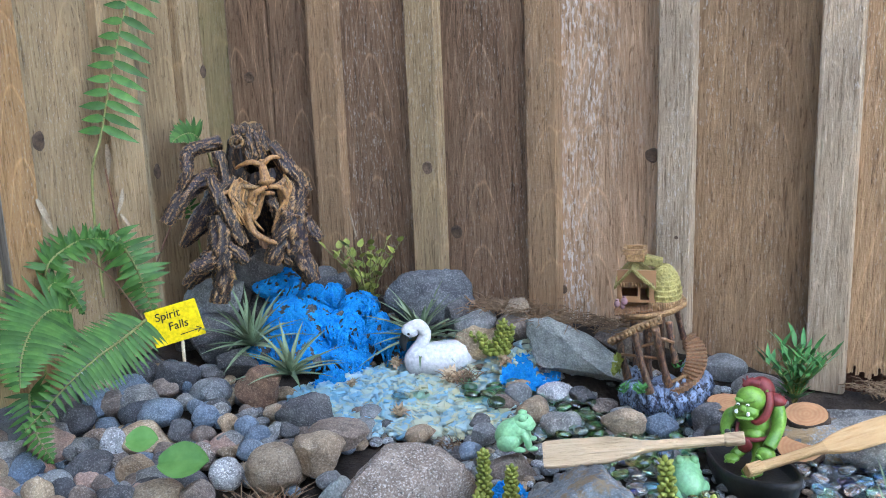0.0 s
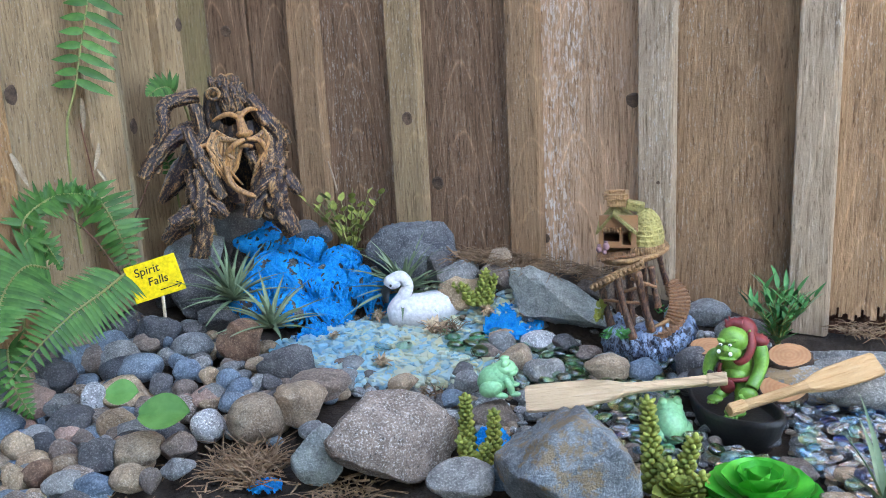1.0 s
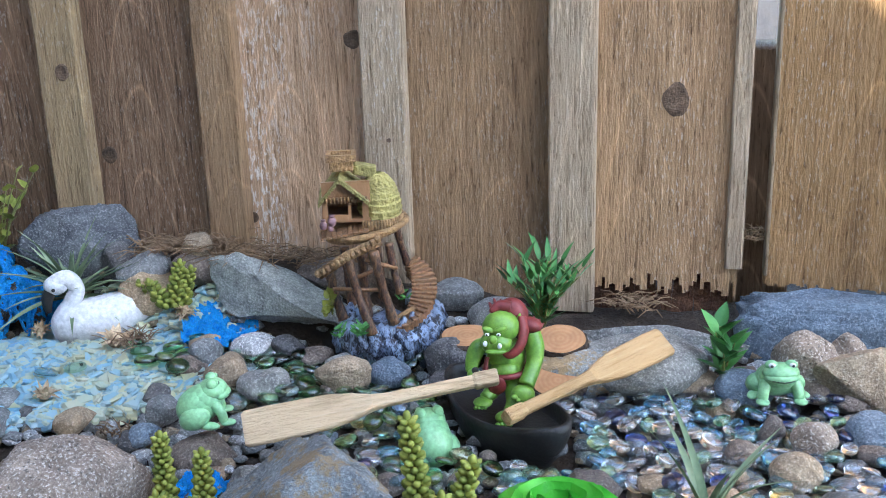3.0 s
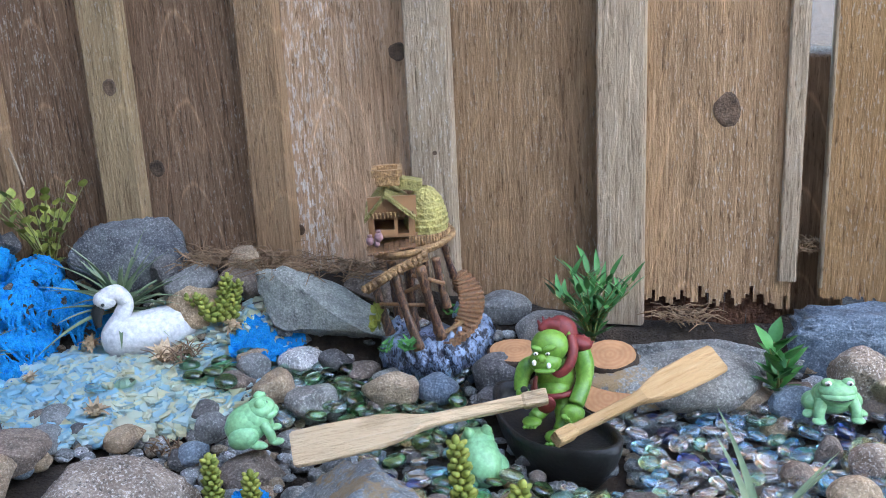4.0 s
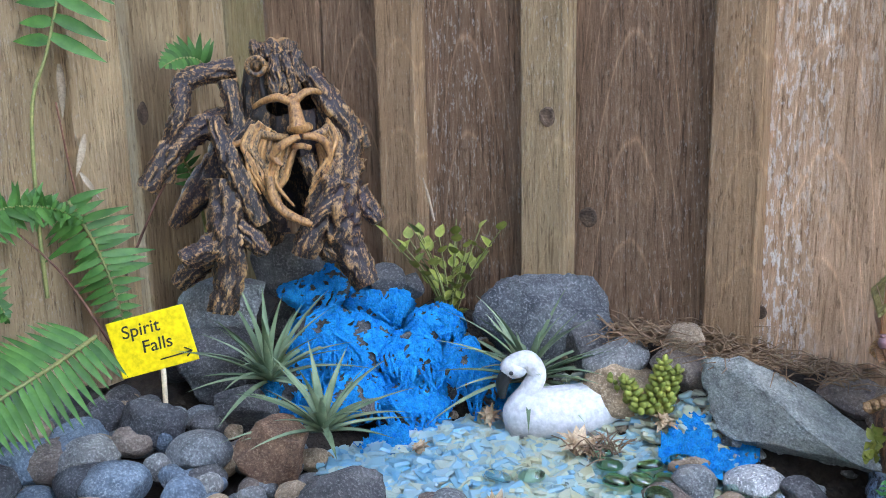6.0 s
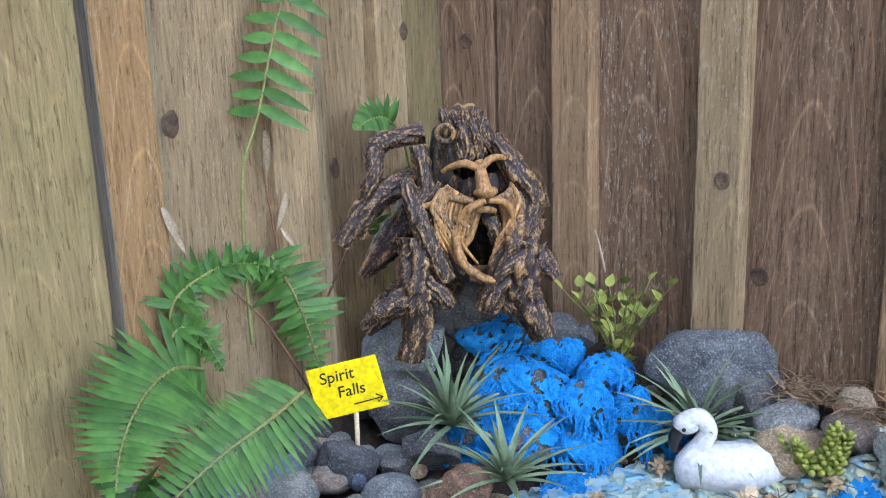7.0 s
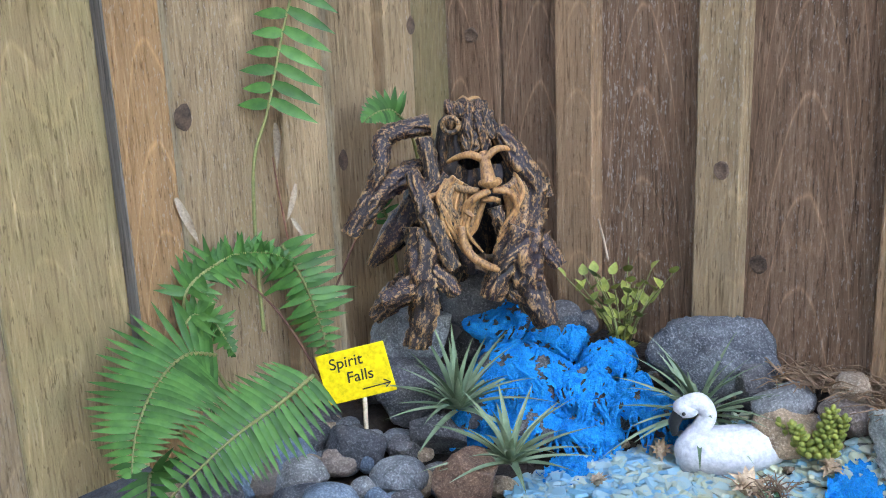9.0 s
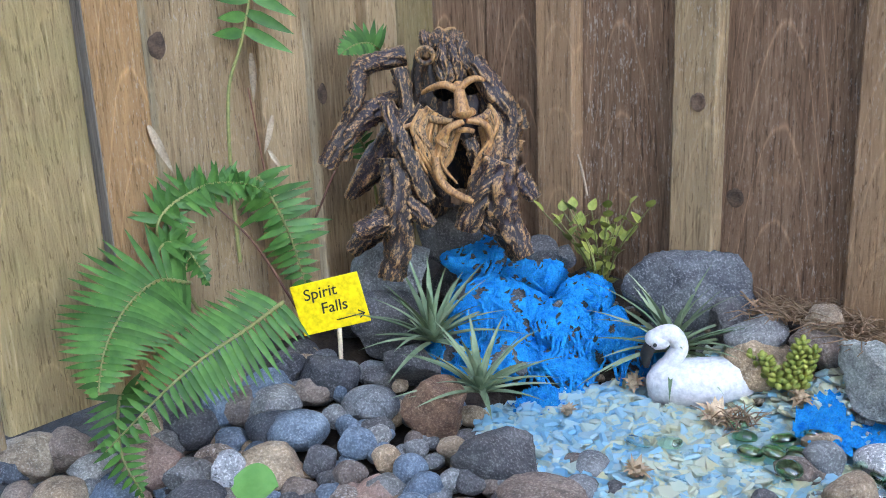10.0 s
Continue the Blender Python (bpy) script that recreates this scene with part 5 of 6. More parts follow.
    for j in range(rows + 1):
        s = j / rows
        for half in (0, 1):
            for i in range(n):
                a = 2 * math.pi * i / n
                rr = (98 * math.cos(s * 1.45) + 4) + (5 if half == 0 else -2) + 3 * math.sin(a * 14 + j)
                verts.append(P(412 + rr * 0.90 * math.cos(a), 345 - 165 * math.sin(s * 1.45) - (0 if half == 0 else 6), rr * 1.1 * math.sin(a) / k - 0.004))
    m = 2 * (rows + 1)
    dome.add(verts, [(j * n + i, j * n + (i + 1) % n, (j + 1) * n + (i + 1) % n, (j + 1) * n + i) for j in range(m - 1) for i in range(n)])
    part("dome_roof", dome, THATCH, "layered round thatch roof", smooth=False)
    skirt = Mesh()
    for i in range(26):
        a = -0.6 + 2.6 * i / 25
        skirt.tube([P(390 + 118 * math.cos(a), 340, 0.0270 * -math.sin(a + math.pi) * 1.0), P(390 + 120 * math.cos(a), 385, 0.0275 * -math.sin(a + math.pi))], 5.5 / k, 6)
    part("round_wall", skirt, LOG_LIGHT, "ring of small upright logs")
    chim = Mesh()
    for dx, dy, w, h2 in ((0, 0, 0.026, 0.003), (0, 0, 0.0, 0)):
        if w:
            for sx in (-1, 1):
                chim.box(P(262 + sx * 52, 96, 0.004), (0.004, 0.022, 0.006))
                chim.box(P(262, 96, 0.004 + sx * 0.010), (0.026, 0.0035, 0.006))
            chim.box(P(262, 128, 0.004), (0.021, 0.017, 0.010), bevel=0.001)
    part("chimney", chim, LOG_LIGHT, "square open chimney rim", smooth=False)
    vent = Mesh()
    vent.box(P(355, 165, -0.006), (0.020, 0.014, 0.010), turn=(0, 12, 0), bevel=0.001)
    part("roof_box", vent, THATCH, smooth=False)
    for i, (x, y, r) in enumerate([(178, 345, 16), (214, 330, 18), (206, 358, 12)]):
        b = Mesh()
        b.blob(P(x, y, 0.030), (r / k, r / k, r * 1.2 / k), 0, seg=12)
        b.tube([P(x, y - r, 0.030), P(x, y - r * 1.5, 0.030)], [r * .5 / k, r * .7 / k], 10)
        part("pot", b, PURPLE, "tiny mauve clay pot")
    for i in range(19):
        s = i / 18
        a = radians(-112 + 172 * s)
        cx, cy = 500, 690
        X, d = cx + 88 * math.cos(a), -0.032 * math.sin(a)
        Yc = 782 - 185 * s
        b = Mesh()
        b.box((0, 0, 0), (0.0235, 0.0066, 0.0026), bevel=0.0006)
        b.box((0.0, 0.0, -0.004), (0.0205, 0.0050, 0.006), bevel=0.0004)
        st = b.thing("step", LOG, None, root, smooth=False)
        st.matrix_basis = Matrix.Translation(P(X, Yc, d)) @ pose(0, 0, 0, 0, 0, math.degrees(a))
    under = Mesh()
    under.curve([P(498 + 84 * math.cos(radians(-112 + 172 * s)), 822 - 185 * s, -0.030 * math.sin(radians(-112 + 172 * s))) for s in np.linspace(0, 1, 8)], [0.0075] * 8, 5, sides=8, rough=0.3)
    part("stair_body", under, LOG)
    rail = Mesh()
    rail.tube([P(430, 735, .045), P(540, 695, .035)], 10 / k, 8, rough=0.2)
    part("rail", rail, LOG_LIGHT)
    rng = random.Random(6)
    for X, Y, d, n, size, mat in ((178, 690, .02, 14, 0.012, SEDUM), (300, 770, .047, 20, 0.010, BAMBOO), (490, 660, .028, 14, 0.007, BAMBOO), (215, 780, .043, 18, 0.008, BAMBOO)):
        b = Mesh()
        for i in range(n):
            a = rng.uniform(0, 6.28)
            o = Vector(P(X + rng.uniform(-18, 18), Y + rng.uniform(-50, 40) * (1.2 if size > .011 else .5), d))
            b.leaf(o, (math.cos(a), math.sin(a) - 0.3, rng.uniform(0.3, 1.2)), (0, -1, 0.4), size * rng.uniform(0.7, 1.2), size * (0.6 if size > .011 else 0.25), 0, 0.1)
        part("foliage", b, mat, "tiny green plastic foliage")


tree_house()


# ---- ogre, boat, oars ----
def ogre():
    k = 5080.0

    def P(X, Y, d=0.0):
        return ((X - 350) / k, -d, (492 - Y) / (k * 0.95))

    def R(a, c, e):
        return (a / k, c / k, e / k)

    b = Mesh()
    b.blob(P(372, 262, 0), R(86, 70, 100), 0)
    b.blob(P(365, 300, 0.006), R(70, 62, 50), 0)
    b.blob(P(350, 108, 0.010), R(80, 70, 72), 0)
    b.blob(P(328, 160, 0.017), R(70, 54, 50), 0)
    b.blob(P(314, 128, 0.028), R(18, 16, 19), 0)
    b.blob(P(294, 94, 0.023), R(26, 14, 12), 0, (0, 20, 0))
    b.blob(P(346, 90, 0.0245), R(32, 14, 13), 0, (0, -16, 0))
    b.curve([P(400, 110, .006), P(425, 90, .004), P(432, 70, .0)], [18 / k, 14 / k, 4 / k], 5, sides=8)
    b.blob(P(326, 182, 0.026), R(46, 20, 12), 0)
    for X, Y, d in ((282, 146, .027), (342, 156, .028)):
        b.blob(P(X, Y, d), R(10, 9, 13), 2, seg=10, rings=8)
    for X, Y, d in ((290, 110, .0255), (338, 110, .0262)):
        b.blob(P(X, Y, d), R(10, 6, 7), 2, seg=10, rings=8)
        b.blob(P(X - 1, Y, d + .0012), R(4, 4, 5), 3, seg=8, rings=6)
    # hood, collar, belt and flap
    b.blob(P(398, 96, -.008), R(74, 56, 84), 1)
    b.blob(P(478, 122, -.001), R(54, 44, 34), 1, (0, 14, 0))
    b.curve([P(440, 70, .006), P(446, 130, .012), P(425, 185, .017), P(385, 214, .019), P(355, 205, .018)], [22 / k, 26 / k, 25 / k, 20 / k, 8 / k], 6, sides=10, mat=1, flat=0.7)
    b.curve([P(392, 38, .004), P(345, 30, .004), P(308, 48, .008)], [30 / k, 26 / k, 12 / k], 5, sides=10, mat=1)
    for X, Y in ((302, 22), (322, 6), (350, 10)):
        b.curve([P(X + 14, 44, .002), P(X, Y, -.002)], [13 / k, 3 / k], 4, sides=8, mat=1)
    for X, Y in ((498, 88), (520, 100), (535, 118)):
        b.curve([P(X - 24, Y + 24, .0), P(X, Y, -.002)], [12 / k, 3 / k], 4, sides=8, mat=1)
    b.tube([P(372 + 94 * math.cos(t), 312 - 6 * math.cos(t), 0.0185 * math.sin(t)) for t in np.linspace(0, 2 * math.pi, 26)], 13 / k, 8, 1)
    b.blob(P(330, 345, .020), R(40, 14, 46), 1, (12, 0, 0))
    b.blob(P(375, 330, -.006), R(78, 55, 34), 1)
    b.curve([P(290, 235, .012), P(284, 280, .015), P(310, 330, .018)], [10 / k] * 3, 5, sides=8, mat=1)
    # arms
    b.curve([P(292, 200, .0), P(248, 215, .004), P(228, 262, .008), P(222, 300, .012)], [34 / k, 38 / k, 34 / k, 26 / k], 7, sides=12)
    b.blob(P(232, 300, .016), R(30, 26, 26), 0)
    b.blob(P(238, 276, .020), R(16, 8, 16), 3)
    b.curve([P(480, 155, .0), P(495, 215, .004), P(488, 275, .010), P(452, 340, .022)], [42 / k, 42 / k, 34 / k, 36 / k], 8, sides=14)
    b.blob(P(438, 375, .024), R(52, 40, 44), 0)
    for i in range(4):
        b.blob(P(400 + 14 * i, 372 + 12 * i, .031 - .001 * i), R(15, 14, 13), 0, seg=10, rings=8)
    # legs and feet
    b.curve([P(340, 350, .0), P(310, 385, .012), P(275, 400, .020)], [40 / k, 36 / k, 26 / k], 6, sides=12)
    b.blob(P(268, 408, .024), R(42, 40, 20), 0)
    b.curve([P(400, 360, .004), P(410, 420, .016), P(385, 455, .024)], [46 / k, 44 / k, 34 / k], 6, sides=12)
    b.blob(P(375, 466, .028), R(58, 46, 26), 0)
    for i in range(4):
        b.blob(P(236 + 14 * i, 418, .030), R(9, 10, 9), 0, seg=8, rings=6)
        b.blob(P(328 + 18 * i, 480, .036), R(11, 12, 10), 0, seg=8, rings=6)
    b.thing("ogre_toy", [OGRE, REDCLOTH, WHITE, BLACK], pose(-0.212, -0.197, 0.0145, 0, 0, 12) @ Matrix.Scale(0.92, 4), label="green plastic ogre toy in dark red hood sitting in boat", category="toy")


ogre()


def boat():
    b = Mesh()
    n, rows = 36, 8
    verts = []
    for inner in (0, 1):
        for j in range(rows + 1):
            s = j / rows
            for i in range(n):
                a = 2 * math.pi * i / n
                r = (0.55 + 0.45 * math.sin(s * math.pi / 2)) * (0.93 if inner else 1.0)
                keel = max(0.045 * s, 0.034 if inner else 0.0)
                point = 1 + 0.16 * abs(math.cos(a)) ** 3
                verts.append((0.062 * r * point * math.cos(a), 0.034 * r * math.sin(a), keel + 0.010 * s * abs(math.cos(a)) ** 2))
    faces = []
    m = (rows + 1) * n
    for j in range(rows):
        for i in range(n):
            q = (j * n + i, j * n + (i + 1) % n, (j + 1) * n + (i + 1) % n, (j + 1) * n + i)
            faces += [q, tuple(t + m for t in reversed(q))]
    for i in range(n):
        faces.append((rows * n + i, rows * n + (i + 1) % n, m + rows * n + (i + 1) % n, m + rows * n + i))
    faces += [tuple(range(n))[::-1], tuple(m + i for i in range(n))]
    b.add(verts, faces)
    b.thing("toy_boat", BOAT, pose(-0.207, -0.208, -0.022, 0, 0, -42), label="worn black toy boat sunk among glass gems", category="toy boat")


boat()


def oar(tip, end, face, mat, label, blade=0.030):
    tip, end = Vector(tip), Vector(end)
    d = (end - tip).normalized()
    nrm = Vector(face)
    nrm = (nrm - d * nrm.dot(d)).normalized()
    length = (end - tip).length
    prof = [(0.0, 0.86, 0.0042), (0.012, 0.98, 0.0048), (0.10, 1.0, 0.0055), (0.33, 0.92, 0.0065), (0.42, 0.72, 0.0075), (0.50, 0.42, 0.0085), (0.56, 0.32, 0.009), (0.90, 0.31, 0.009), (0.91, 0.40, 0.0105), (0.992, 0.40, 0.0105), (1.0, 0.36, 0.0095)]
    side = nrm.cross(d)
    m = Matrix((side, nrm, d)).transposed().to_4x4()
    m.translation = tip
    root = holder("toy_oar", m, label, "oar", "toy oars")
    for piece, rows in (("blade", prof[:6]), ("shaft", prof[5:8]), ("grip", prof[7:])):
        b = Mesh()
        verts, faces = [], []
        for s, w, t in rows:
            w, c = w * blade / 2, 0.0012
            for x, z in ((-w + c, -t / 2), (w - c, -t / 2), (w, -t / 2 + c), (w, t / 2 - c), (w - c, t / 2), (-w + c, t / 2), (-w, t / 2 - c), (-w, -t / 2 + c)):
                verts.append((x, z, s * length))
        for j in range(len(rows) - 1):
            for i in range(8):
                faces.append((j * 8 + i, j * 8 + (i + 1) % 8, (j + 1) * 8 + (i + 1) % 8, (j + 1) * 8 + i))
        faces += [tuple(range(8))[::-1], tuple((len(rows) - 1) * 8 + i for i in range(8))]
        b.add(verts, faces)
        b.thing(piece, mat, None, root, smooth=False)


oar((-0.384, -0.306, 0.035), (-0.208, -0.232, 0.058), (0.25, -0.75, 0.75), PINE, "pale unpainted pine toy oar resting on a rock", 0.028)
oar((-0.088, -0.137, 0.056), (-0.194, -0.275, 0.046), (0.2, -0.7, 0.75), PINE_WARM, "yellow pine toy oar with square grip", 0.026)


def wood_slice(x, y, z, r, t, tilt, yaw, label):
    root = holder("wood_slice", pose(x, y, z, tilt, 0, yaw), label, "wood slice", "wood slices")
    face, bark = Mesh(), Mesh()
    n = 40
    rad = [r * (1 + 0.06 * noise.noise(Vector((math.cos(2 * math.pi * i / n) * 2, math.sin(2 * math.pi * i / n) * 2, x * 9)))) for i in range(n)]
    rings = np.linspace(0, 0.93, 9)
    verts = []
    for q, s in enumerate(rings):
        for i in range(n):
            a = 2 * math.pi * i / n
            verts.append((rad[i] * s * math.cos(a) * 1.25, rad[i] * s * math.sin(a), t / 2))
    face.add(verts, [(q * n + i, q * n + (i + 1) % n, (q + 1) * n + (i + 1) % n, (q + 1) * n + i) for q in range(8) for i in range(n)])
    face.thing("cut_face", RINGS, None, root, "orange sawn face with growth rings")
    verts = []
    for s, z2 in ((0.92, t / 2), (1.0, t / 2 - 0.001), (1.03, 0), (1.0, -t / 2), (0.0, -t / 2)):
        for i in range(n):
            a = 2 * math.pi * i / n
            w = s * (1 + 0.03 * math.sin(i * 2.7))
            verts.append((rad[i] * w * math.cos(a) * 1.25, rad[i] * w * math.sin(a), z2))
    bark.add(verts, [(q * n + i, (q + 1) * n + i, (q + 1) * n + (i + 1) % n, q * n + (i + 1) % n) for q in range(4) for i in range(n)])
    bark.thing("bark", BARK, None, root, "dark rough bark rim")


def ring_material():
    m, nt, b = material("sawn_ring_wood")
    tc = nt.nodes.new("ShaderNodeTexCoord")
    w = nt.nodes.new("ShaderNodeTexWave")
    w.wave_type, w.rings_direction = "RINGS", "Z"
    w.inputs["Scale"].default_value, w.inputs["Distortion"].default_value, w.inputs["Detail"].default_value = 75, 2.5, 3
    nt.links.new(tc.outputs["Object"], w.inputs[0])
    n = noise_tex(nt, tc.outputs["Object"], 70, 4)
    col = mix(nt, ramp(nt, w.outputs[1], [(0.0, (0.42, 0.21, 0.095)), (1.0, (0.46, 0.245, 0.118))]), ramp(nt, n, [(0.3, (0.75, 0.7, 0.65)), (0.7, (1.1, 1.1, 1.1))]), 1.0, "MULTIPLY")
    nt.links.new(col, b.inputs["Base Color"])
    b.inputs["Roughness"].default_value = 0.75
    bump(nt, b, n, 0.2, 0.001)
    return m


RINGS = ring_material()
wood_slice(-0.176, -0.112, 0.036, 0.0185, 0.015, 22, 0, "round orange wood slice with bark leaning on stones")
wood_slice(-0.174, -0.150, 0.016, 0.0195, 0.012, 24, 20, "round orange wood slice lying below another slice")
wood_slice(-0.262, -0.094, 0.028, 0.020, 0.008, 8, 10, "small wood slice half hidden behind the boat")


# ---- the sign ----
def sign():
    at = pose(-0.905, -0.267, 0.0860, -4, -13, 40) @ Matrix.Scale(0.95, 4)
    root = holder("sign", at, "handmade yellow card sign on a pale stick among pebbles", "sign")
    card = Mesh()
    card.box((0, 0, 0), (0.067, 0.0012, 0.050), bevel=0.0003)
    card.thing("card", YELLOW, None, root, smooth=False)
    st = Mesh()
    st.tube([(0.008, 0.003, 0.015), (0.000, 0.0025, -0.03), (-0.009, -0.001, -0.070)], [0.0024, 0.0024, 0.0022], 8, rough=0.1)
    st.thing("stick", STICK, None, root, "pale wooden stick")
    for body, x, z, size, turn in (("Spirit", -0.0235, 0.0085, 0.0155, 0), ("Falls", -0.0105, -0.0075, 0.0155, 0)):
        c = bpy.data.curves.new("lettering", "FONT")
        c.body, c.size, c.extrude, c.offset = body, size, 0.0001, 0.0001
        c.shear = 0.12
        tmp = bpy.data.objects.new("lettering", c)
        me = bpy.data.meshes.new_from_object(tmp)
        bpy.data.objects.remove(tmp)
        me.materials.append(INK)
        ob = new("lettering", me)
        ob.parent = root
        ob.matrix_basis = pose(x, -0.0009, z, 90, 0, 0)
        tagged(ob, "handwritten black word")
    arrow = Mesh()
    arrow.tube([(0.002, -0.0008, -0.0165), (0.016, -0.0008, -0.0162), (0.030, -0.0008, -0.0158)], 0.0007, 6)
    arrow.tube([(0.024, -0.0008, -0.0115), (0.030, -0.0008, -0.0158), (0.0245, -0.0008, -0.0195)], 0.0007, 6)
    arrow.thing("arrow", INK, None, root, "drawn black arrow")


sign()


# ---- glass ----
def sea_glass():
    b, blue = Mesh(), Mesh()
    rng = random.Random(21)
    count = 0
    while count < 4300:
        x, y = rng.uniform(-0.76, -0.46), rng.uniform(-0.285, -0.05)
        u, v = (x + 0.62) * 0.86 + (y + 0.165) * 0.5, -(x + 0.62) * 0.5 + (y + 0.165) * 0.86
        if (u / 0.150) ** 2 + (v / 0.105) ** 2 > 1 + 0.25 * noise.noise(Vector((x * 25, y * 25, 0))):
            continue
        z = max(ground_z(x, y) - 0.008, -0.004) + 0.010 * rng.random() - 0.004 + 0.008 * math.exp(-((u / 0.09) ** 2 + (v / 0.06) ** 2))
        s = rng.uniform(0.0058, 0.0112)
        turn = Euler((rng.uniform(-.42, .42), rng.uniform(-.42, .42), rng.uniform(0, 6.3))).to_matrix()
        n = rng.choice((4, 5, 6))
        angs = sorted(rng.uniform(0, 6.283) for _ in range(n))
        top = [Vector((s * math.cos(a) * 0.8, s * math.sin(a) * 0.8, s * 0.22)) for a in angs]
        mid = [Vector((s * math.cos(a), s * math.sin(a), 0)) for a in angs]
        bot = [Vector((s * math.cos(a) * 0.8, s * math.sin(a) * 0.8, -s * 0.22)) for a in angs]
        o = Vector((x, y, z + 0.002))
        (blue if u + 0.05 * rng.uniform(-1, 1) < -0.03 else b).add([turn @ p + o for p in top + mid + bot], [tuple(range(n)), tuple(range(3 * n - 1, 2 * n - 1, -1))] + [(i + n * r, i + n * (r + 1), (i + 1) % n + n * (r + 1), (i + 1) % n + n * r) for r in (0, 1) for i in range(n)])
        count += 1
    blue.thing("blue_sea_glass", CHIPS_BLUE, label="frosted blue sea glass chips at the foot of the falls", category="sea glass", kind="stuff", smooth=False)
    b.thing("sea_glass", CHIPS, label="heap of frosted aqua and pale yellow sea glass chips", category="sea glass", kind="stuff", smooth=False)


sea_glass()


def gem_data(name, mat):
    b = Mesh()
    rows, n = 6, 16
    verts = []
    for j in range(rows + 1):
        s = j / rows
        r = math.sin(s * math.pi) ** 0.62 if 0 < j < rows else 0.02
        z = 0.0054 * math.cos(s * math.pi) * (1.0 if s < 0.5 else 0.55)
        for i in range(n):
            a = 2 * math.pi * i / n
            verts.append((0.0106 * r * math.cos(a), 0.0099 * r * math.sin(a), z))
    b.add(verts, [(j * n + i, (j + 1) * n + i, (j + 1) * n + (i + 1) % n, j * n + (i + 1) % n) for j in range(rows) for i in range(n)] + [tuple(range(n)), tuple(range(rows * n + n - 1, rows * n - 1, -1))])
    return b.data(name, [mat])


GEMS = gem_data("glass_gem", GEM)
GEMS_GREEN = gem_data("green_glass_gem", GEM_GREEN)


def scatter_gems():
    rng = random.Random(33)
    spots, rest, rest_green = [], Mesh(), Mesh()

    def put(x, y, data, word, scale):
        for px, py, pr in spots:
            if (px - x) ** 2 + (py - y) ** 2 < (0.0098 * scale + pr) ** 2 * 0.55:
                return
        if ((x + 0.205) * 0.74 - (y + 0.208) * 0.67) ** 2 / 0.088 ** 2 + ((x + 0.205) * 0.67 + (y + 0.208) * 0.74) ** 2 / 0.050 ** 2 < 1:
            return
        spots.append((x, y, 0.0098 * scale))
        lift = rng.uniform(0.007, 0.015)
        m = pose(x, y, ground_z(x, y) - 0.004 + lift, rng.uniform(-24, 24), rng.uniform(-24, 24), rng.uniform(0, 360)) @ Matrix.Scale(scale, 4)
        if len(spots) % 2:
            b = rest if data is GEMS else rest_green
            b.add([m @ v.co for v in data.vertices], [tuple(q.vertices) for q in data.polygons])
            return
        ob = new("glass_gem", data)
        ob.matrix_basis = m
        tagged(ob, word, "glass gem", "glass gems in the pond")

    for _ in range(4200):
        x, y = rng.uniform(-0.19, 0.155), rng.uniform(-0.345, -0.075)
        edge = (x + 0.02) / 0.19
        if y > -0.10 - 0.05 * edge or y < -0.30 - 0.05 * (x > 0.02) + 0.06 * noise.noise(Vector((x * 12, 0, 0))):
            continue
        if x > 0.02 and y > -0.19 and rng.random() < 0.8:
            continue
        put(x, y, GEMS, "rounded clear or tinted glass gem among pebbles", rng.choice((0.62, 0.72, 0.8, 0.85, 0.92)))
    for _ in range(1300):
        x, y = rng.uniform(-0.475, -0.30), rng.uniform(-0.235, -0.10)
        if abs(y + 0.155 - 0.12 * (x + 0.40)) > 0.05:
            continue
        put(x, y, GEMS_GREEN, "rounded green glass gem among pebbles", rng.choice((0.75, 0.85, 0.95)))
    for _ in range(400):
        x, y = rng.uniform(-0.345, -0.18), rng.uniform(-0.31, -0.17)
        put(x, y, GEMS_GREEN if rng.random() < 0.5 else GEMS, "rounded teal or blue glass gem beside the boat", rng.choice((0.7, 0.85, 1.0)))
    for x, y in ((-0.575, -0.125), (-0.56, -0.14), (-0.545, -0.16), (-0.53, -0.15), (-0.535, -0.125), (-0.515, -0.14), (-0.60, -0.185), (-0.62, -0.20), (-0.51, -0.165), (-0.52, -0.105)):
        ob = new("glass_gem", GEMS_GREEN)
        ob.matrix_basis = pose(x, y, 0.014, rng.uniform(-30, 10), rng.uniform(-20, 20), 0)
        tagged(ob, "rounded green glass gem on sea glass", "glass gem", "glass gems in the pond")
    rest.thing("glass_gems", GEM_ISLAND, label="rounded clear and tinted glass gems heaped in the pond", category="glass gems", kind="stuff")
    rest_green.thing("green_glass_gems", GEM_GREEN_ISLAND, label="rounded green glass gems heaped in the pond", category="glass gems", kind="stuff")


scatter_gems()


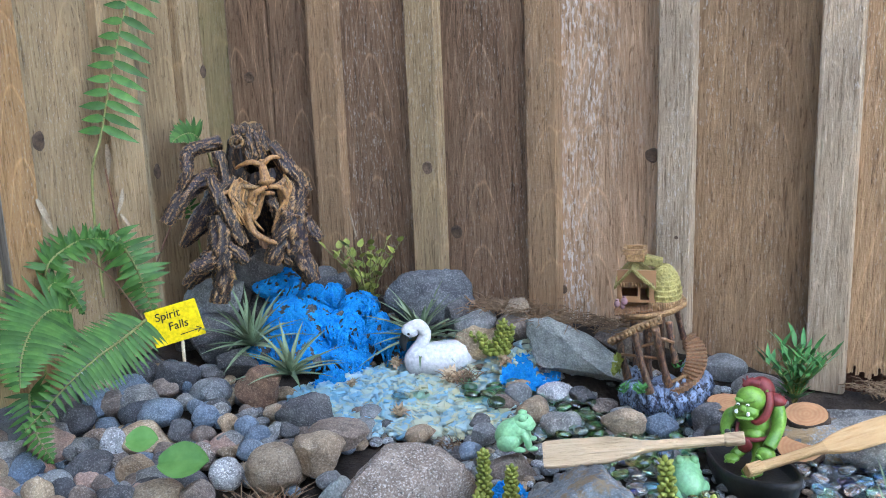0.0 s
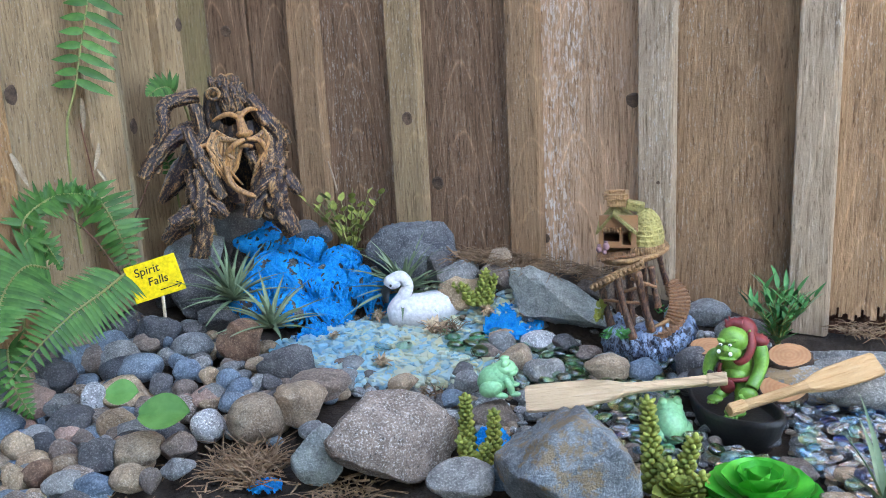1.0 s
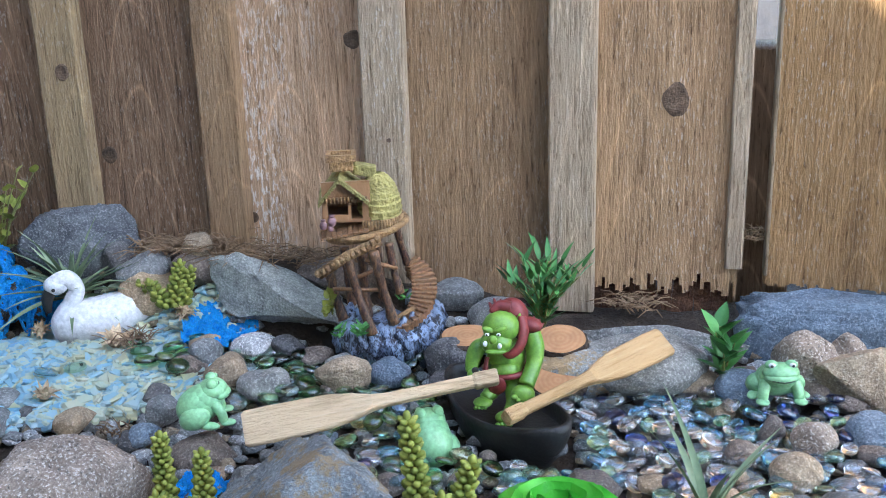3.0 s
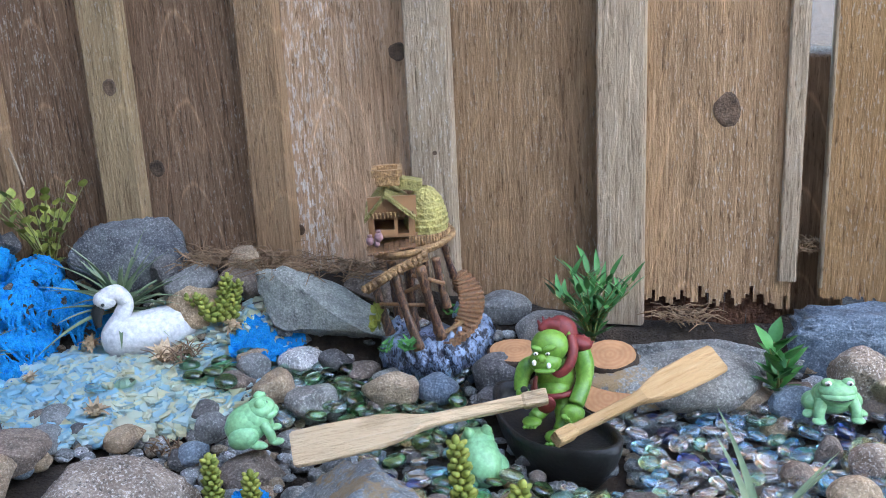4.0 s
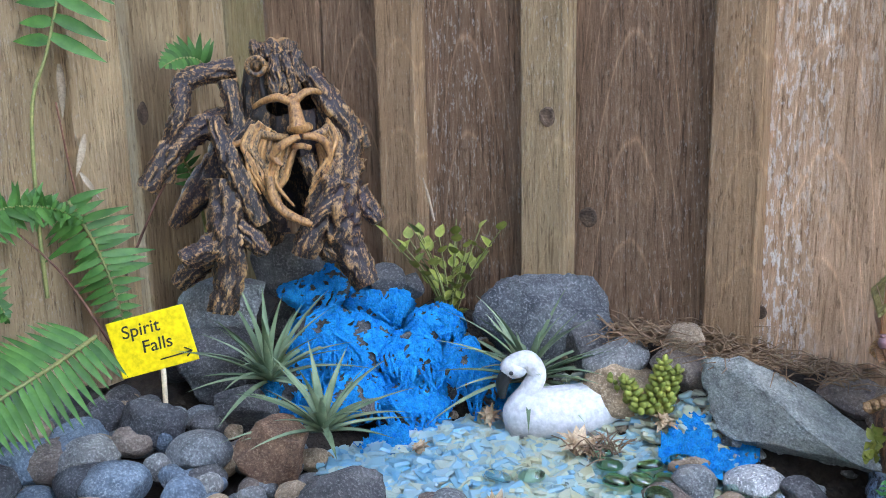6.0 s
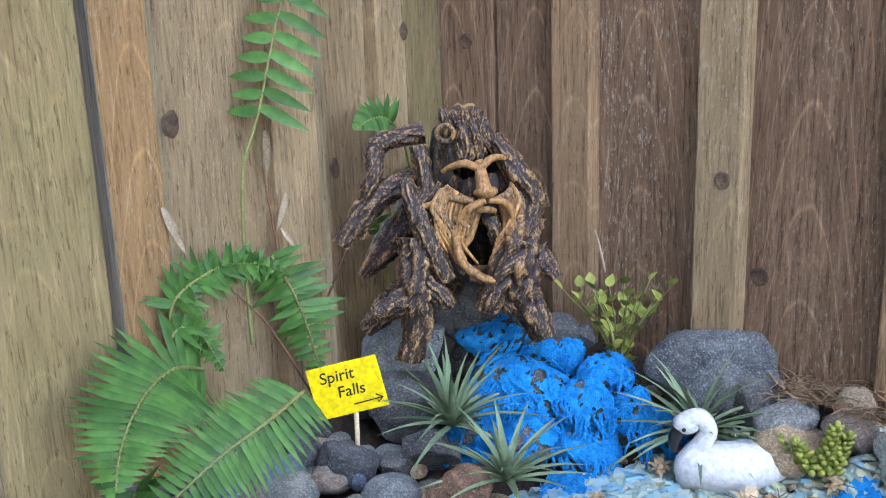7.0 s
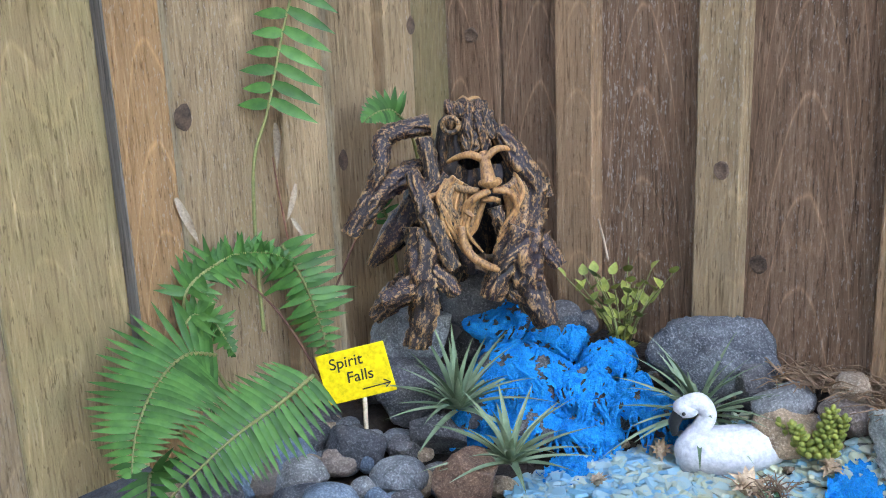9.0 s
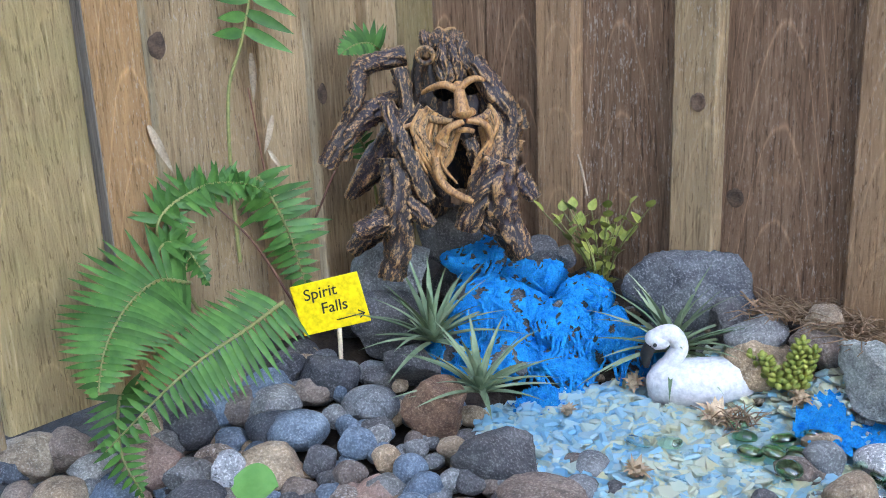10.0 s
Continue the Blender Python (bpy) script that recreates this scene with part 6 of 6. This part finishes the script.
# ---- plants ----
def frond(root, ctrl, n, length, width, normal, droop=0.15, start=0.04, taper=1.0, seed=0, lean=0.35, one_side=None, wild=0.0):
    """A fern frond: a rib with pinnae on both sides, longest low down."""
    rng = random.Random(seed)
    p = [Vector(c) for c in ctrl]
    pts = []
    steps = 12
    for i in range(len(p) - 1):
        a, q, c, d = p[max(i - 1, 0)], p[i], p[i + 1], p[min(i + 2, len(p) - 1)]
        for s in range(steps):
            u = s / steps
            pts.append(0.5 * (2 * q + (c - a) * u + (2 * a - 5 * q + 4 * c - d) * u * u + (3 * q - a - 3 * c + d) * u ** 3))
    pts.append(p[-1])
    m = len(pts)
    b = Mesh()
    b.tube(pts, [0.0017 * (1 - 0.8 * i / m) + 0.0003 for i in range(m)], 6, 0)
    stalk = b.thing("frond", FERN_STEM, None, root)
    normal = Vector(normal).normalized()
    for k in range(n):
        s = start + (0.985 - start) * k / (n - 1)
        f = s * (m - 1)
        i = min(int(f), m - 2)
        o = pts[i].lerp(pts[i + 1], f - i)
        d = (pts[i + 1] - pts[i]).normalized()
        side = d.cross(normal).normalized()
        env = (1 - ((s - 0.25) / 0.75) ** 2 * 0.9 * taper if s > 0.25 else 0.72 + 0.28 * s / 0.25)
        for sgn in (-1, 1):
            L = length * max(env, 0.08) * rng.uniform(0.9, 1.08)
            if one_side and sgn == one_side[0]:
                L *= one_side[1]
            dirn = side * sgn + d * (lean + wild * rng.uniform(-1, 1)) + normal * (rng.uniform(-0.08, 0.14) + wild * rng.uniform(-0.8, 1.2))
            if wild:
                L *= rng.uniform(0.6, 1.3)
            b = Mesh()
            b.leaf(o + d * 0.002 * sgn, dirn, normal, L, width * (0.75 + 0.25 * env), 0, droop + rng.uniform(-.05, .08), 4, 0.22, 0.22)
            b.thing("pinna", FERN, None, stalk)


def fern(name, label, fronds):
    root = holder(name, pose(0, 0, 0), label, "fern")
    for kw in fronds:
        frond(root, **kw)
    return root


view = (0.62, -0.72, 0.35)
fern("sword_fern", "green sword fern with arching fronds against the fence foot", [
    dict(ctrl=[(-0.968, -0.370, 0.122), (-0.956, -0.408, 0.137), (-0.939, -0.449, 0.129), (-0.918, -0.482, 0.110), (-0.901, -0.501, 0.086)], n=28, length=0.060, width=0.0058, normal=(0.6, -0.62, 0.5), seed=1, lean=0.12),
    dict(ctrl=[(-0.873, -0.343, 0.118), (-0.867, -0.387, 0.109), (-0.871, -0.426, 0.097), (-0.879, -0.461, 0.077), (-0.905, -0.500, 0.035)], n=29, length=0.046, width=0.0052, normal=(0.55, -0.6, 0.62), seed=2, lean=0.22),
    dict(ctrl=[(-0.995, -0.33, 0.05), (-0.985, -0.385, 0.165), (-0.982, -0.345, 0.198), (-0.980, -0.300, 0.195), (-0.978, -0.268, 0.178)], n=58, length=0.025, width=0.0052, normal=view, seed=4, start=0.3, wild=0.7),
    dict(ctrl=[(-0.985, -0.275, 0.195), (-0.975, -0.262, 0.160), (-0.968, -0.253, 0.122), (-0.962, -0.247, 0.080)], n=19, length=0.038, width=0.0064, normal=view, seed=5, lean=0.12, wild=0.12),
    dict(ctrl=[(-0.99, -0.40, 0.05), (-0.978, -0.392, 0.150), (-0.972, -0.370, 0.155), (-0.966, -0.352, 0.118)], n=26, length=0.026, width=0.0054, normal=view, seed=6, start=0.4, wild=0.5),
    dict(ctrl=[(-0.945, -0.45, 0.05), (-0.93, -0.47, 0.06), (-0.90, -0.49, 0.03), (-0.885, -0.485, 0.0)], n=18, length=0.030, width=0.0048, normal=view, seed=16),
])
fern("climbing_fern", "tall green fern frond rising straight up the fence", [
    dict(ctrl=[(-0.985, -0.304, 0.12), (-0.988, -0.302, 0.193), (-0.988, -0.296, 0.274), (-0.985, -0.279, 0.317), (-0.980, -0.263, 0.372), (-0.972, -0.245, 0.434), (-0.962, -0.224, 0.50), (-0.955, -0.21, 0.56)], n=15, length=0.050, width=0.0098, normal=view, seed=7, start=0.455, taper=0.3, lean=-0.22, one_side=(-1, 0.62)),
])
fern("small_fern", "small fern frond reaching out behind the tree figure", [
    dict(ctrl=[(-0.99, -0.07, 0.16), (-0.985, -0.095, 0.262), (-0.975, -0.128, 0.296), (-0.965, -0.160, 0.303), (-0.96, -0.185, 0.298)], n=14, length=0.028, width=0.0058, normal=view, seed=8, start=0.45),
    dict(ctrl=[(-0.99, -0.12, 0.10), (-0.98, -0.14, 0.18), (-0.97, -0.165, 0.215), (-0.965, -0.185, 0.215)], n=10, length=0.020, width=0.0045, normal=view, seed=9, start=0.4),
])


def twig(pts, r, mat, name, label, category):
    b = Mesh()
    b.curve(pts, r, 8, sides=6, rough=0.2)
    b.thing(name, mat, label=label, category=category)


twig([(-0.995, -0.245, 0.11), (-0.992, -0.262, 0.20), (-0.994, -0.270, 0.275)], [0.0012, 0.001, 0.0006], RED_STEM, "dead_twig", "thin red dry stem standing at the fence", "stem")
twig([(-0.94, -0.27, 0.06), (-0.965, -0.30, 0.14), (-0.985, -0.335, 0.19)], [0.0013, 0.001, 0.0006], RED_STEM, "dead_twig", "thin red dry stem among fern fronds", "stem")
twig([(-0.985, -0.225, 0.12), (-0.975, -0.19, 0.185), (-0.968, -0.155, 0.225)], [0.0013, 0.001, 0.0006], RED_STEM, "dead_twig", "slanting red dry stem behind the tree figure", "stem")
twig([(-1.012, -0.372, 0.14), (-1.008, -0.372, 0.20), (-1.011, -0.371, 0.27), (-1.013, -0.3705, 0.42)], [0.0026, 0.0028, 0.0022, 0.0008], BARK, "bark_strip", "dark peeling splinter along a fence board", "splinter")
twig([(-0.797, -0.024, 0.150), (-0.806, -0.020, 0.172), (-0.813, -0.018, 0.188)], [0.001, 0.0013, 0.0008], HUSK, "straw", "pale straw leaning on the fence", "straw")


def husk(at, length, label):
    b = Mesh()
    b.leaf((0, 0, 0), (0, 0, -1), (0, -1, 0), length, length * 0.15, 0, 0.22, 7, 0.9)
    b.thing("dry_leaf", HUSK, at, label=label, category="dry leaf", group="dry leaves")


husk(pose(-0.998, -0.373, 0.258, 0, -4, 62) @ pose(0, 0, 0, 0, -16, 0), 0.050, "pale dry leaf hanging on the fence")
husk(pose(-0.996, -0.262, 0.305, 0, 0, 62), 0.046, "pale dry leaf caught behind the fern stem")
husk(pose(-0.994, -0.246, 0.246, 0, 14, 62), 0.040, "curled dry leaf on the fence")
husk(pose(-0.994, -0.254, 0.215, 0, -30, 62), 0.030, "small dry leaf on the fence")
husk(pose(-0.992, -0.300, 0.196, 0, 75, 62), 0.040, "dry leaf lying over fern fronds")


def air_plant(x, y, z, n, length, label, seed, spread=1.0, thick=0.0031):
    rng = random.Random(seed)
    root = holder("air_plant", pose(x, y, z), label, "air plant", "air plants")
    for i in range(n):
        a = i * 2.39996 + rng.uniform(-.3, .3)
        s = (i + 0.5) / n
        el = math.radians(80 - 72 * s * spread + rng.uniform(-8, 8))
        d = Vector((math.cos(a) * math.cos(el), math.sin(a) * math.cos(el), math.sin(el)))
        L = length * rng.uniform(0.72, 1.1)
        b = Mesh()
        b.leaf(d * 0.003, d, (-d.x * d.z, -d.y * d.z, d.x * d.x + d.y * d.y + 1e-3), L, thick, 0, rng.uniform(0.15, 0.5), 8, 0.55, 1.6)
        b.thing("leaf", AIRPLANT, None, root)


air_plant(-0.838, -0.205, 0.045, 36, 0.080, "silver-green air plant beside the blue falls", 1)
air_plant(-0.752, -0.238, 0.032, 30, 0.070, "silver-green air plant on rusty stone by the pond", 2)
air_plant(-0.668, -0.074, 0.036, 46, 0.086, "long-leaved green air plant before a grey boulder", 3)
air_plant(-0.052, -0.318, 0.0, 9, 0.085, "grey-green air plant with few upright leaves", 4, 0.35)


def sedum(x, y, z, stems, label, seed, mat=None, leaf=0.0062):
    rng = random.Random(seed)
    root = holder("sedum", pose(x, y, z), label, "succulent", "succulents")
    for dx, dy, h, lx, ly in stems:
        b = Mesh()
        top = Vector((lx, ly, h))
        foot = Vector((dx, dy, -0.004))
        rows = max(5, int(h / (leaf * 0.62)))
        b.tube([foot, foot.lerp(top, 0.5), top], [leaf * 0.3] * 3, 6)
        for j in range(rows):
            s = j / rows
            o = foot.lerp(top, s)
            r = leaf * (1.25 - 0.55 * s)
            for i in range(5):
                a = i * 1.2566 + j * 0.628 + rng.uniform(-.1, .1)
                d = Vector((math.cos(a), math.sin(a), 0.5))
                b.blob(o + d * r * 0.75, (r * 0.80, r * 0.42, r * 0.40), 0, (0, -32, math.degrees(a)), 8, 6)
        b.blob(top, (leaf * .4, leaf * .4, leaf * .6), 0, seg=8, rings=6)
        b.thing("stem", mat or SEDUM, None, root)


sedum(-0.412, -0.358, -0.012, [(-0.010, 0, 0.066, -0.010, 0.0), (0.016, 0.004, 0.054, 0.018, 0.004), (0.004, -0.012, 0.030, -0.008, -0.018), (0.010, -0.010, 0.028, 0.020, -0.016)], "yellow-green sedum with upright fleshy stems between rocks", 1)
sedum(-0.225, -0.352, -0.004, [(-0.012, 0.0, 0.082, -0.022, 0.006), (0.008, 0.0, 0.054, 0.022, 0.006), (0.002, -0.012, 0.040, 0.006, -0.018), (0.026, -0.012, 0.030, 0.034, -0.012)], "tall yellow-green sedum cluster beside a slate rock", 2, leaf=0.0072)
sedum(-0.557, -0.074, 0.038, [(-0.012, 0.0, 0.020, -0.034, -0.004), (0.0, 0.0, 0.042, 0.010, 0.0), (-0.006, -0.004, 0.024, -0.020, -0.010), (0.006, 0.004, 0.034, 0.018, 0.006)], "small yellow-green sedum on a tan stone", 3)


def rosette(x, y, z, r, rings, mat, label, seed, cup=0.35, name="rosette_succulent"):
    rng = random.Random(seed)
    root = holder(name, pose(x, y, z), label, "succulent", "succulents")
    for q in range(rings):
        s = (q + 1) / rings
        n = 3 + int(1.25 * q)
        for i in range(n):
            a = 2 * math.pi * i / n + q * 0.5 + rng.uniform(-.1, .1)
            el = math.radians(82 - 76 * s)
            d = Vector((math.cos(a) * math.cos(el), math.sin(a) * math.cos(el), math.sin(el)))
            b = Mesh()
            w = r * (0.46 + 0.58 * s)
            L = r * (0.34 + 0.66 * s)
            up = Vector((-d.x * d.z, -d.y * d.z, d.x ** 2 + d.y ** 2 + 0.02)).normalized()
            side = d.cross(up).normalized()
            verts, faces = [], []
            seg, cr = 10, 7
            for j in range(seg + 1):
                u = j / seg
                wid = w * (0.35 + 0.65 * smoothstep(0, 0.62, u) if u < 0.62 else math.sqrt(max(0.006, 1 - ((u - 0.62) / 0.382) ** 2)))
                for c in range(cr):
                    t = c / (cr - 1) * 2 - 1
                    lift = cup * wid * t * t * 0.5 + 0.09 * L * u * u
                    verts.append(d * (L * u) + side * (t * wid * 0.5) + up * (lift + 0.012 * r * noise.noise(Vector((u * 3 + i, t * 2, q)))))
            faces = [(j * cr + c, j * cr + c + 1, (j + 1) * cr + c + 1, (j + 1) * cr + c) for j in range(seg) for c in range(cr - 1)]
            b.add([v + Vector((0, 0, 0.28 * r * (1 - s))) for v in verts], faces)
            b.thing("leaf", mat, None, root)


rosette(-0.146, -0.352, -0.006, 0.058, 5, BRIGHT, "large bright green plastic rosette succulent among rocks", 1)
rosette(-0.208, -0.372, 0.004, 0.024, 4, SEDUM, "small grey-green rosette succulent under the sedum", 2)


def leafy_plant(x, y, z, n, height, leaf, label, seed, mat, lean=0.55, per=7, width=0.28, name="leafy_plant"):
    rng = random.Random(seed)
    root = holder(name, pose(x, y, z), label, "plant")
    for i in range(n):
        a = 2 * math.pi * i / n + rng.uniform(-.3, .3)
        out = lean * rng.uniform(0.3, 1.0)
        h = height * rng.uniform(0.65, 1.0)
        b = Mesh()
        pts = [Vector((0, 0, -0.005)), Vector((math.cos(a) * out * h * 0.35, math.sin(a) * out * h * 0.35, h * 0.5)), Vector((math.cos(a) * out * h, math.sin(a) * out * h, h))]
        b.curve(pts, [0.0011, 0.0009, 0.0005], 6, sides=5, mat=1)
        for j in range(per):
            s = 0.15 + 0.85 * j / (per - 1)
            o = pts[0].lerp(pts[1], s * 2) if s < 0.5 else pts[1].lerp(pts[2], s * 2 - 1)
            t = a + j * 2.4 + rng.uniform(-.4, .4)
            d = Vector((math.cos(t), math.sin(t), 0.75 + 0.6 * s))
            b.leaf(o, d, (-d.x, -d.y, 1.2), leaf * rng.uniform(0.7, 1.1), leaf * width, 0, 0.12, 5, 0.3, 0.2)
        b.thing("stem", [mat, FERN_STEM], None, root)


leafy_plant(-0.198, -0.070, 0.035, 17, 0.066, 0.024, "bushy dark green leafy plant growing by the fence", 3, BAMBOO, 0.75, 9, 0.2)
leafy_plant(-0.040, -0.115, 0.018, 4, 0.040, 0.030, "small dark green succulent plant between stones", 4, BAMBOO, 0.6, 6, 0.36)
leafy_plant(-0.772, -0.036, 0.055, 15, 0.105, 0.015, "straggly weed with small green leaves at the fence", 5, SEDUM, 0.65, 6, 0.6, "straggly_weed")
leafy_plant(0.152, -0.030, 0.045, 4, 0.045, 0.040, "green leafy sprig at the wall stones", 6, BAMBOO, 0.9, 4, 0.25)
leafy_plant(0.024, -0.345, -0.030, 3, 0.030, 0.034, "dark green broad-leaved sprout among front rocks", 7, BAMBOO, 0.5, 3, 0.6)


def broad_leaf(x, y, z, length, width, yaw, pitch, label):
    b = Mesh()
    seg, cr = 10, 9
    verts = []
    for j in range(seg + 1):
        u = j / seg
        w = width * math.sin(math.pi * min(0.995, u * 0.94 + 0.05)) ** 0.7
        for c in range(cr):
            t = c / (cr - 1) * 2 - 1
            verts.append((length * (u - 0.5), t * w * 0.5, 0.10 * width * abs(t) + 0.05 * length * math.sin(u * 3) + 0.0008 * math.sin(t * 16)))
    b.add(verts, [(j * cr + c, j * cr + c + 1, (j + 1) * cr + c + 1, (j + 1) * cr + c) for j in range(seg) for c in range(cr - 1)])
    b.thing("broad_leaf", BROADLEAF, pose(x, y, z, pitch, 0, yaw), label=label, category="leaf", group="broad leaves")


broad_leaf(-0.780, -0.452, 0.030, 0.034, 0.032, 34, 34, "rounded green leaf lying on pebbles")
broad_leaf(-0.712, -0.462, 0.024, 0.052, 0.044, 30, 32, "large veined green leaf lying on pebbles")


def tuft(x, y, z, n, length, label, seed, name="dry_tuft", flat=0.5, mat=None):
    rng = random.Random(seed)
    b = Mesh()
    for i in range(n):
        a, el = rng.uniform(0, 6.28), rng.uniform(0.0, 1.3) * (1 - flat)
        d = Vector((math.cos(a) * math.cos(el), math.sin(a) * math.cos(el), math.sin(el)))
        o = Vector((x + rng.uniform(-.7, .7) * length, y + rng.uniform(-.6, .6) * length, z + rng.uniform(0, .15) * length))
        L = length * rng.uniform(0.3, 1.0)
        b.tube([o, o + d * L * 0.5 + Vector((0, 0, 0.1 * L)), o + d * L + Vector((0, 0, -0.1 * L * rng.random()))], [0.0007, 0.0006, 0.0003], 4)
    b.thing(name, mat or DRY, label=label, category="dry grass", kind="stuff" if n > 60 else "")


tuft(-0.625, -0.446, -0.030, 300, 0.045, "clump of dry brown roots and straw on bare soil", 1, flat=0.35)
tuft(-0.540, -0.022, 0.078, 150, 0.045, "nest of dry twigs and straw at the fence foot", 2, flat=0.7)
tuft(-0.495, -0.030, 0.072, 120, 0.040, "dry twig litter heaped at the fence foot", 12, flat=0.75)
tuft(-0.590, -0.024, 0.074, 120, 0.040, "dry twig litter on stones by the fence", 13, flat=0.75)
tuft(-0.44, -0.018, 0.070, 90, 0.035, "dry needles along the fence foot", 14, flat=0.8)
tuft(-0.12, -0.018, 0.040, 90, 0.030, "dry needles and crumbs along the fence foot", 3, flat=0.8)
tuft(-0.52, -0.43, -0.038, 70, 0.040, "scattered dry straw on bare soil", 4, flat=0.9)
tuft(-0.578, -0.128, 0.016, 60, 0.022, "dried tan flower head on sea glass", 5, "dried_flower", 0.2)
tuft(-0.505, -0.282, 0.008, 24, 0.016, "dried tan flower head by the granite rock", 6, "dried_flower", 0.2)
tuft(-0.012, 0.015, 0.10, 60, 0.022, "dry litter stuck in the fence gap", 7, flat=0.4)


def dried_flower(x, y, z, r, yaw, label):
    """A crumpled tan seed head: curled papery bracts round a lumpy heart."""
    rng = random.Random(int(yaw))
    b = Mesh()
    b.blob((0, 0, r * 0.4), (r * 0.5, r * 0.45, r * 0.45), 0, lump=0.6, seg=10, rings=8)
    for i in range(16):
        a = i * 2.4
        el = rng.uniform(0.0, 1.0)
        b.leaf((0, 0, r * 0.35), (math.cos(a), math.sin(a), el), (-math.cos(a) * el, -math.sin(a) * el, 1.0), r * rng.uniform(0.9, 1.6), r * 0.55, 0, rng.uniform(-0.5, 0.5), 4, 0.5)
    b.thing("dried_flower", SHELL, pose(x, y, z, 12, 0, yaw), label=label, category="dried flower", group="dried flowers")


dried_flower(-0.684, -0.110, 0.010, 0.009, 30, "crumpled tan dried flower on sea glass by the swan")
dried_flower(-0.545, -0.080, 0.026, 0.010, 80, "tan dried seed head beside the blue scrap")
dried_flower(-0.700, -0.185, 0.008, 0.008, 10, "small tan dried flower on blue sea glass")
dried_flower(-0.592, -0.128, 0.012, 0.014, 55, "large tan dried flower on pale sea glass")
dried_flower(-0.600, -0.235, 0.008, 0.010, 120, "tan dried flower at the edge of the sea glass")


def litter():
    """Broken twigs and bark chips strewn over the bare soil in front."""
    rng = random.Random(77)
    b = Mesh()
    for i in range(520):
        x, y = rng.uniform(-0.72, -0.30), rng.uniform(-0.56, -0.36)
        if noise.noise(Vector((x * 14, y * 14, 2))) < -0.15:
            continue
        a, L = rng.uniform(0, 3.14), rng.uniform(0.004, 0.022)
        o = Vector((x, y, ground_z(x, y) + rng.uniform(0.0005, 0.004)))
        d = Vector((math.cos(a), math.sin(a), rng.uniform(-0.15, 0.15))) * L
        b.tube([o - d / 2, o + Vector((0, 0, rng.uniform(-0.001, 0.001))), o + d / 2], [rng.uniform(0.0005, 0.0013)] * 3, 5, rough=0.4, flat=rng.uniform(0.4, 1.0))
    b.thing("twig_litter", DRY, label="broken brown twigs and bark chips on bare soil", category="litter", kind="stuff")


litter()


def stump(x, y, z, r, h, label):
    b = Mesh()
    n, rows = 30, 8
    verts = []
    for inner in (0, 1):
        for j in range(rows + 1):
            for i in range(n):
                a = 2 * math.pi * i / n
                w = r * (1.08 - 0.12 * j / rows) * (0.68 if inner else 1.0) * (1 + 0.05 * math.sin(i * 1.9 + j) + 0.05 * math.sin(j * 2.4))
                verts.append((w * math.cos(a), w * math.sin(a), (h * j / rows if not inner else h * (0.45 + 0.55 * j / rows)) + 0.002 * math.sin(i * 2.3) * (j == rows)))
    m = (rows + 1) * n
    faces = []
    for j in range(rows):
        for i in range(n):
            q = (j * n + i, j * n + (i + 1) % n, (j + 1) * n + (i + 1) % n, (j + 1) * n + i)
            faces += [q, tuple(t + m for t in reversed(q))]
    faces += [(rows * n + i, rows * n + (i + 1) % n, m + rows * n + (i + 1) % n, m + rows * n + i) for i in range(n)]
    faces.append(tuple(m + i for i in range(n)))
    b.add(verts, faces)
    b.thing("stump_planter", TERRACOTTA, pose(x, y, z), label=label, category="planter")


stump(0.098, -0.308, -0.036, 0.028, 0.054, "small brown resin tree stump with hollow top")
rock("flagstone", 0.078, -0.034, 0.026, 0.225, 0.052, 0.078, 2, "blue", 1.25)
for x, y, r in ((0.128, -0.268, 0.010), (0.137, -0.283, 0.009), (0.122, -0.290, 0.008)):
    b = Mesh()
    b.blob((0, 0, 0), (r, r * 0.9, r * 0.8), 0, lump=0.3)
    b.thing("white_pebble", WHITE, pose(x, y, 0.004), label="white painted pebble beside the stump planter", category="stone", group="white pebbles")
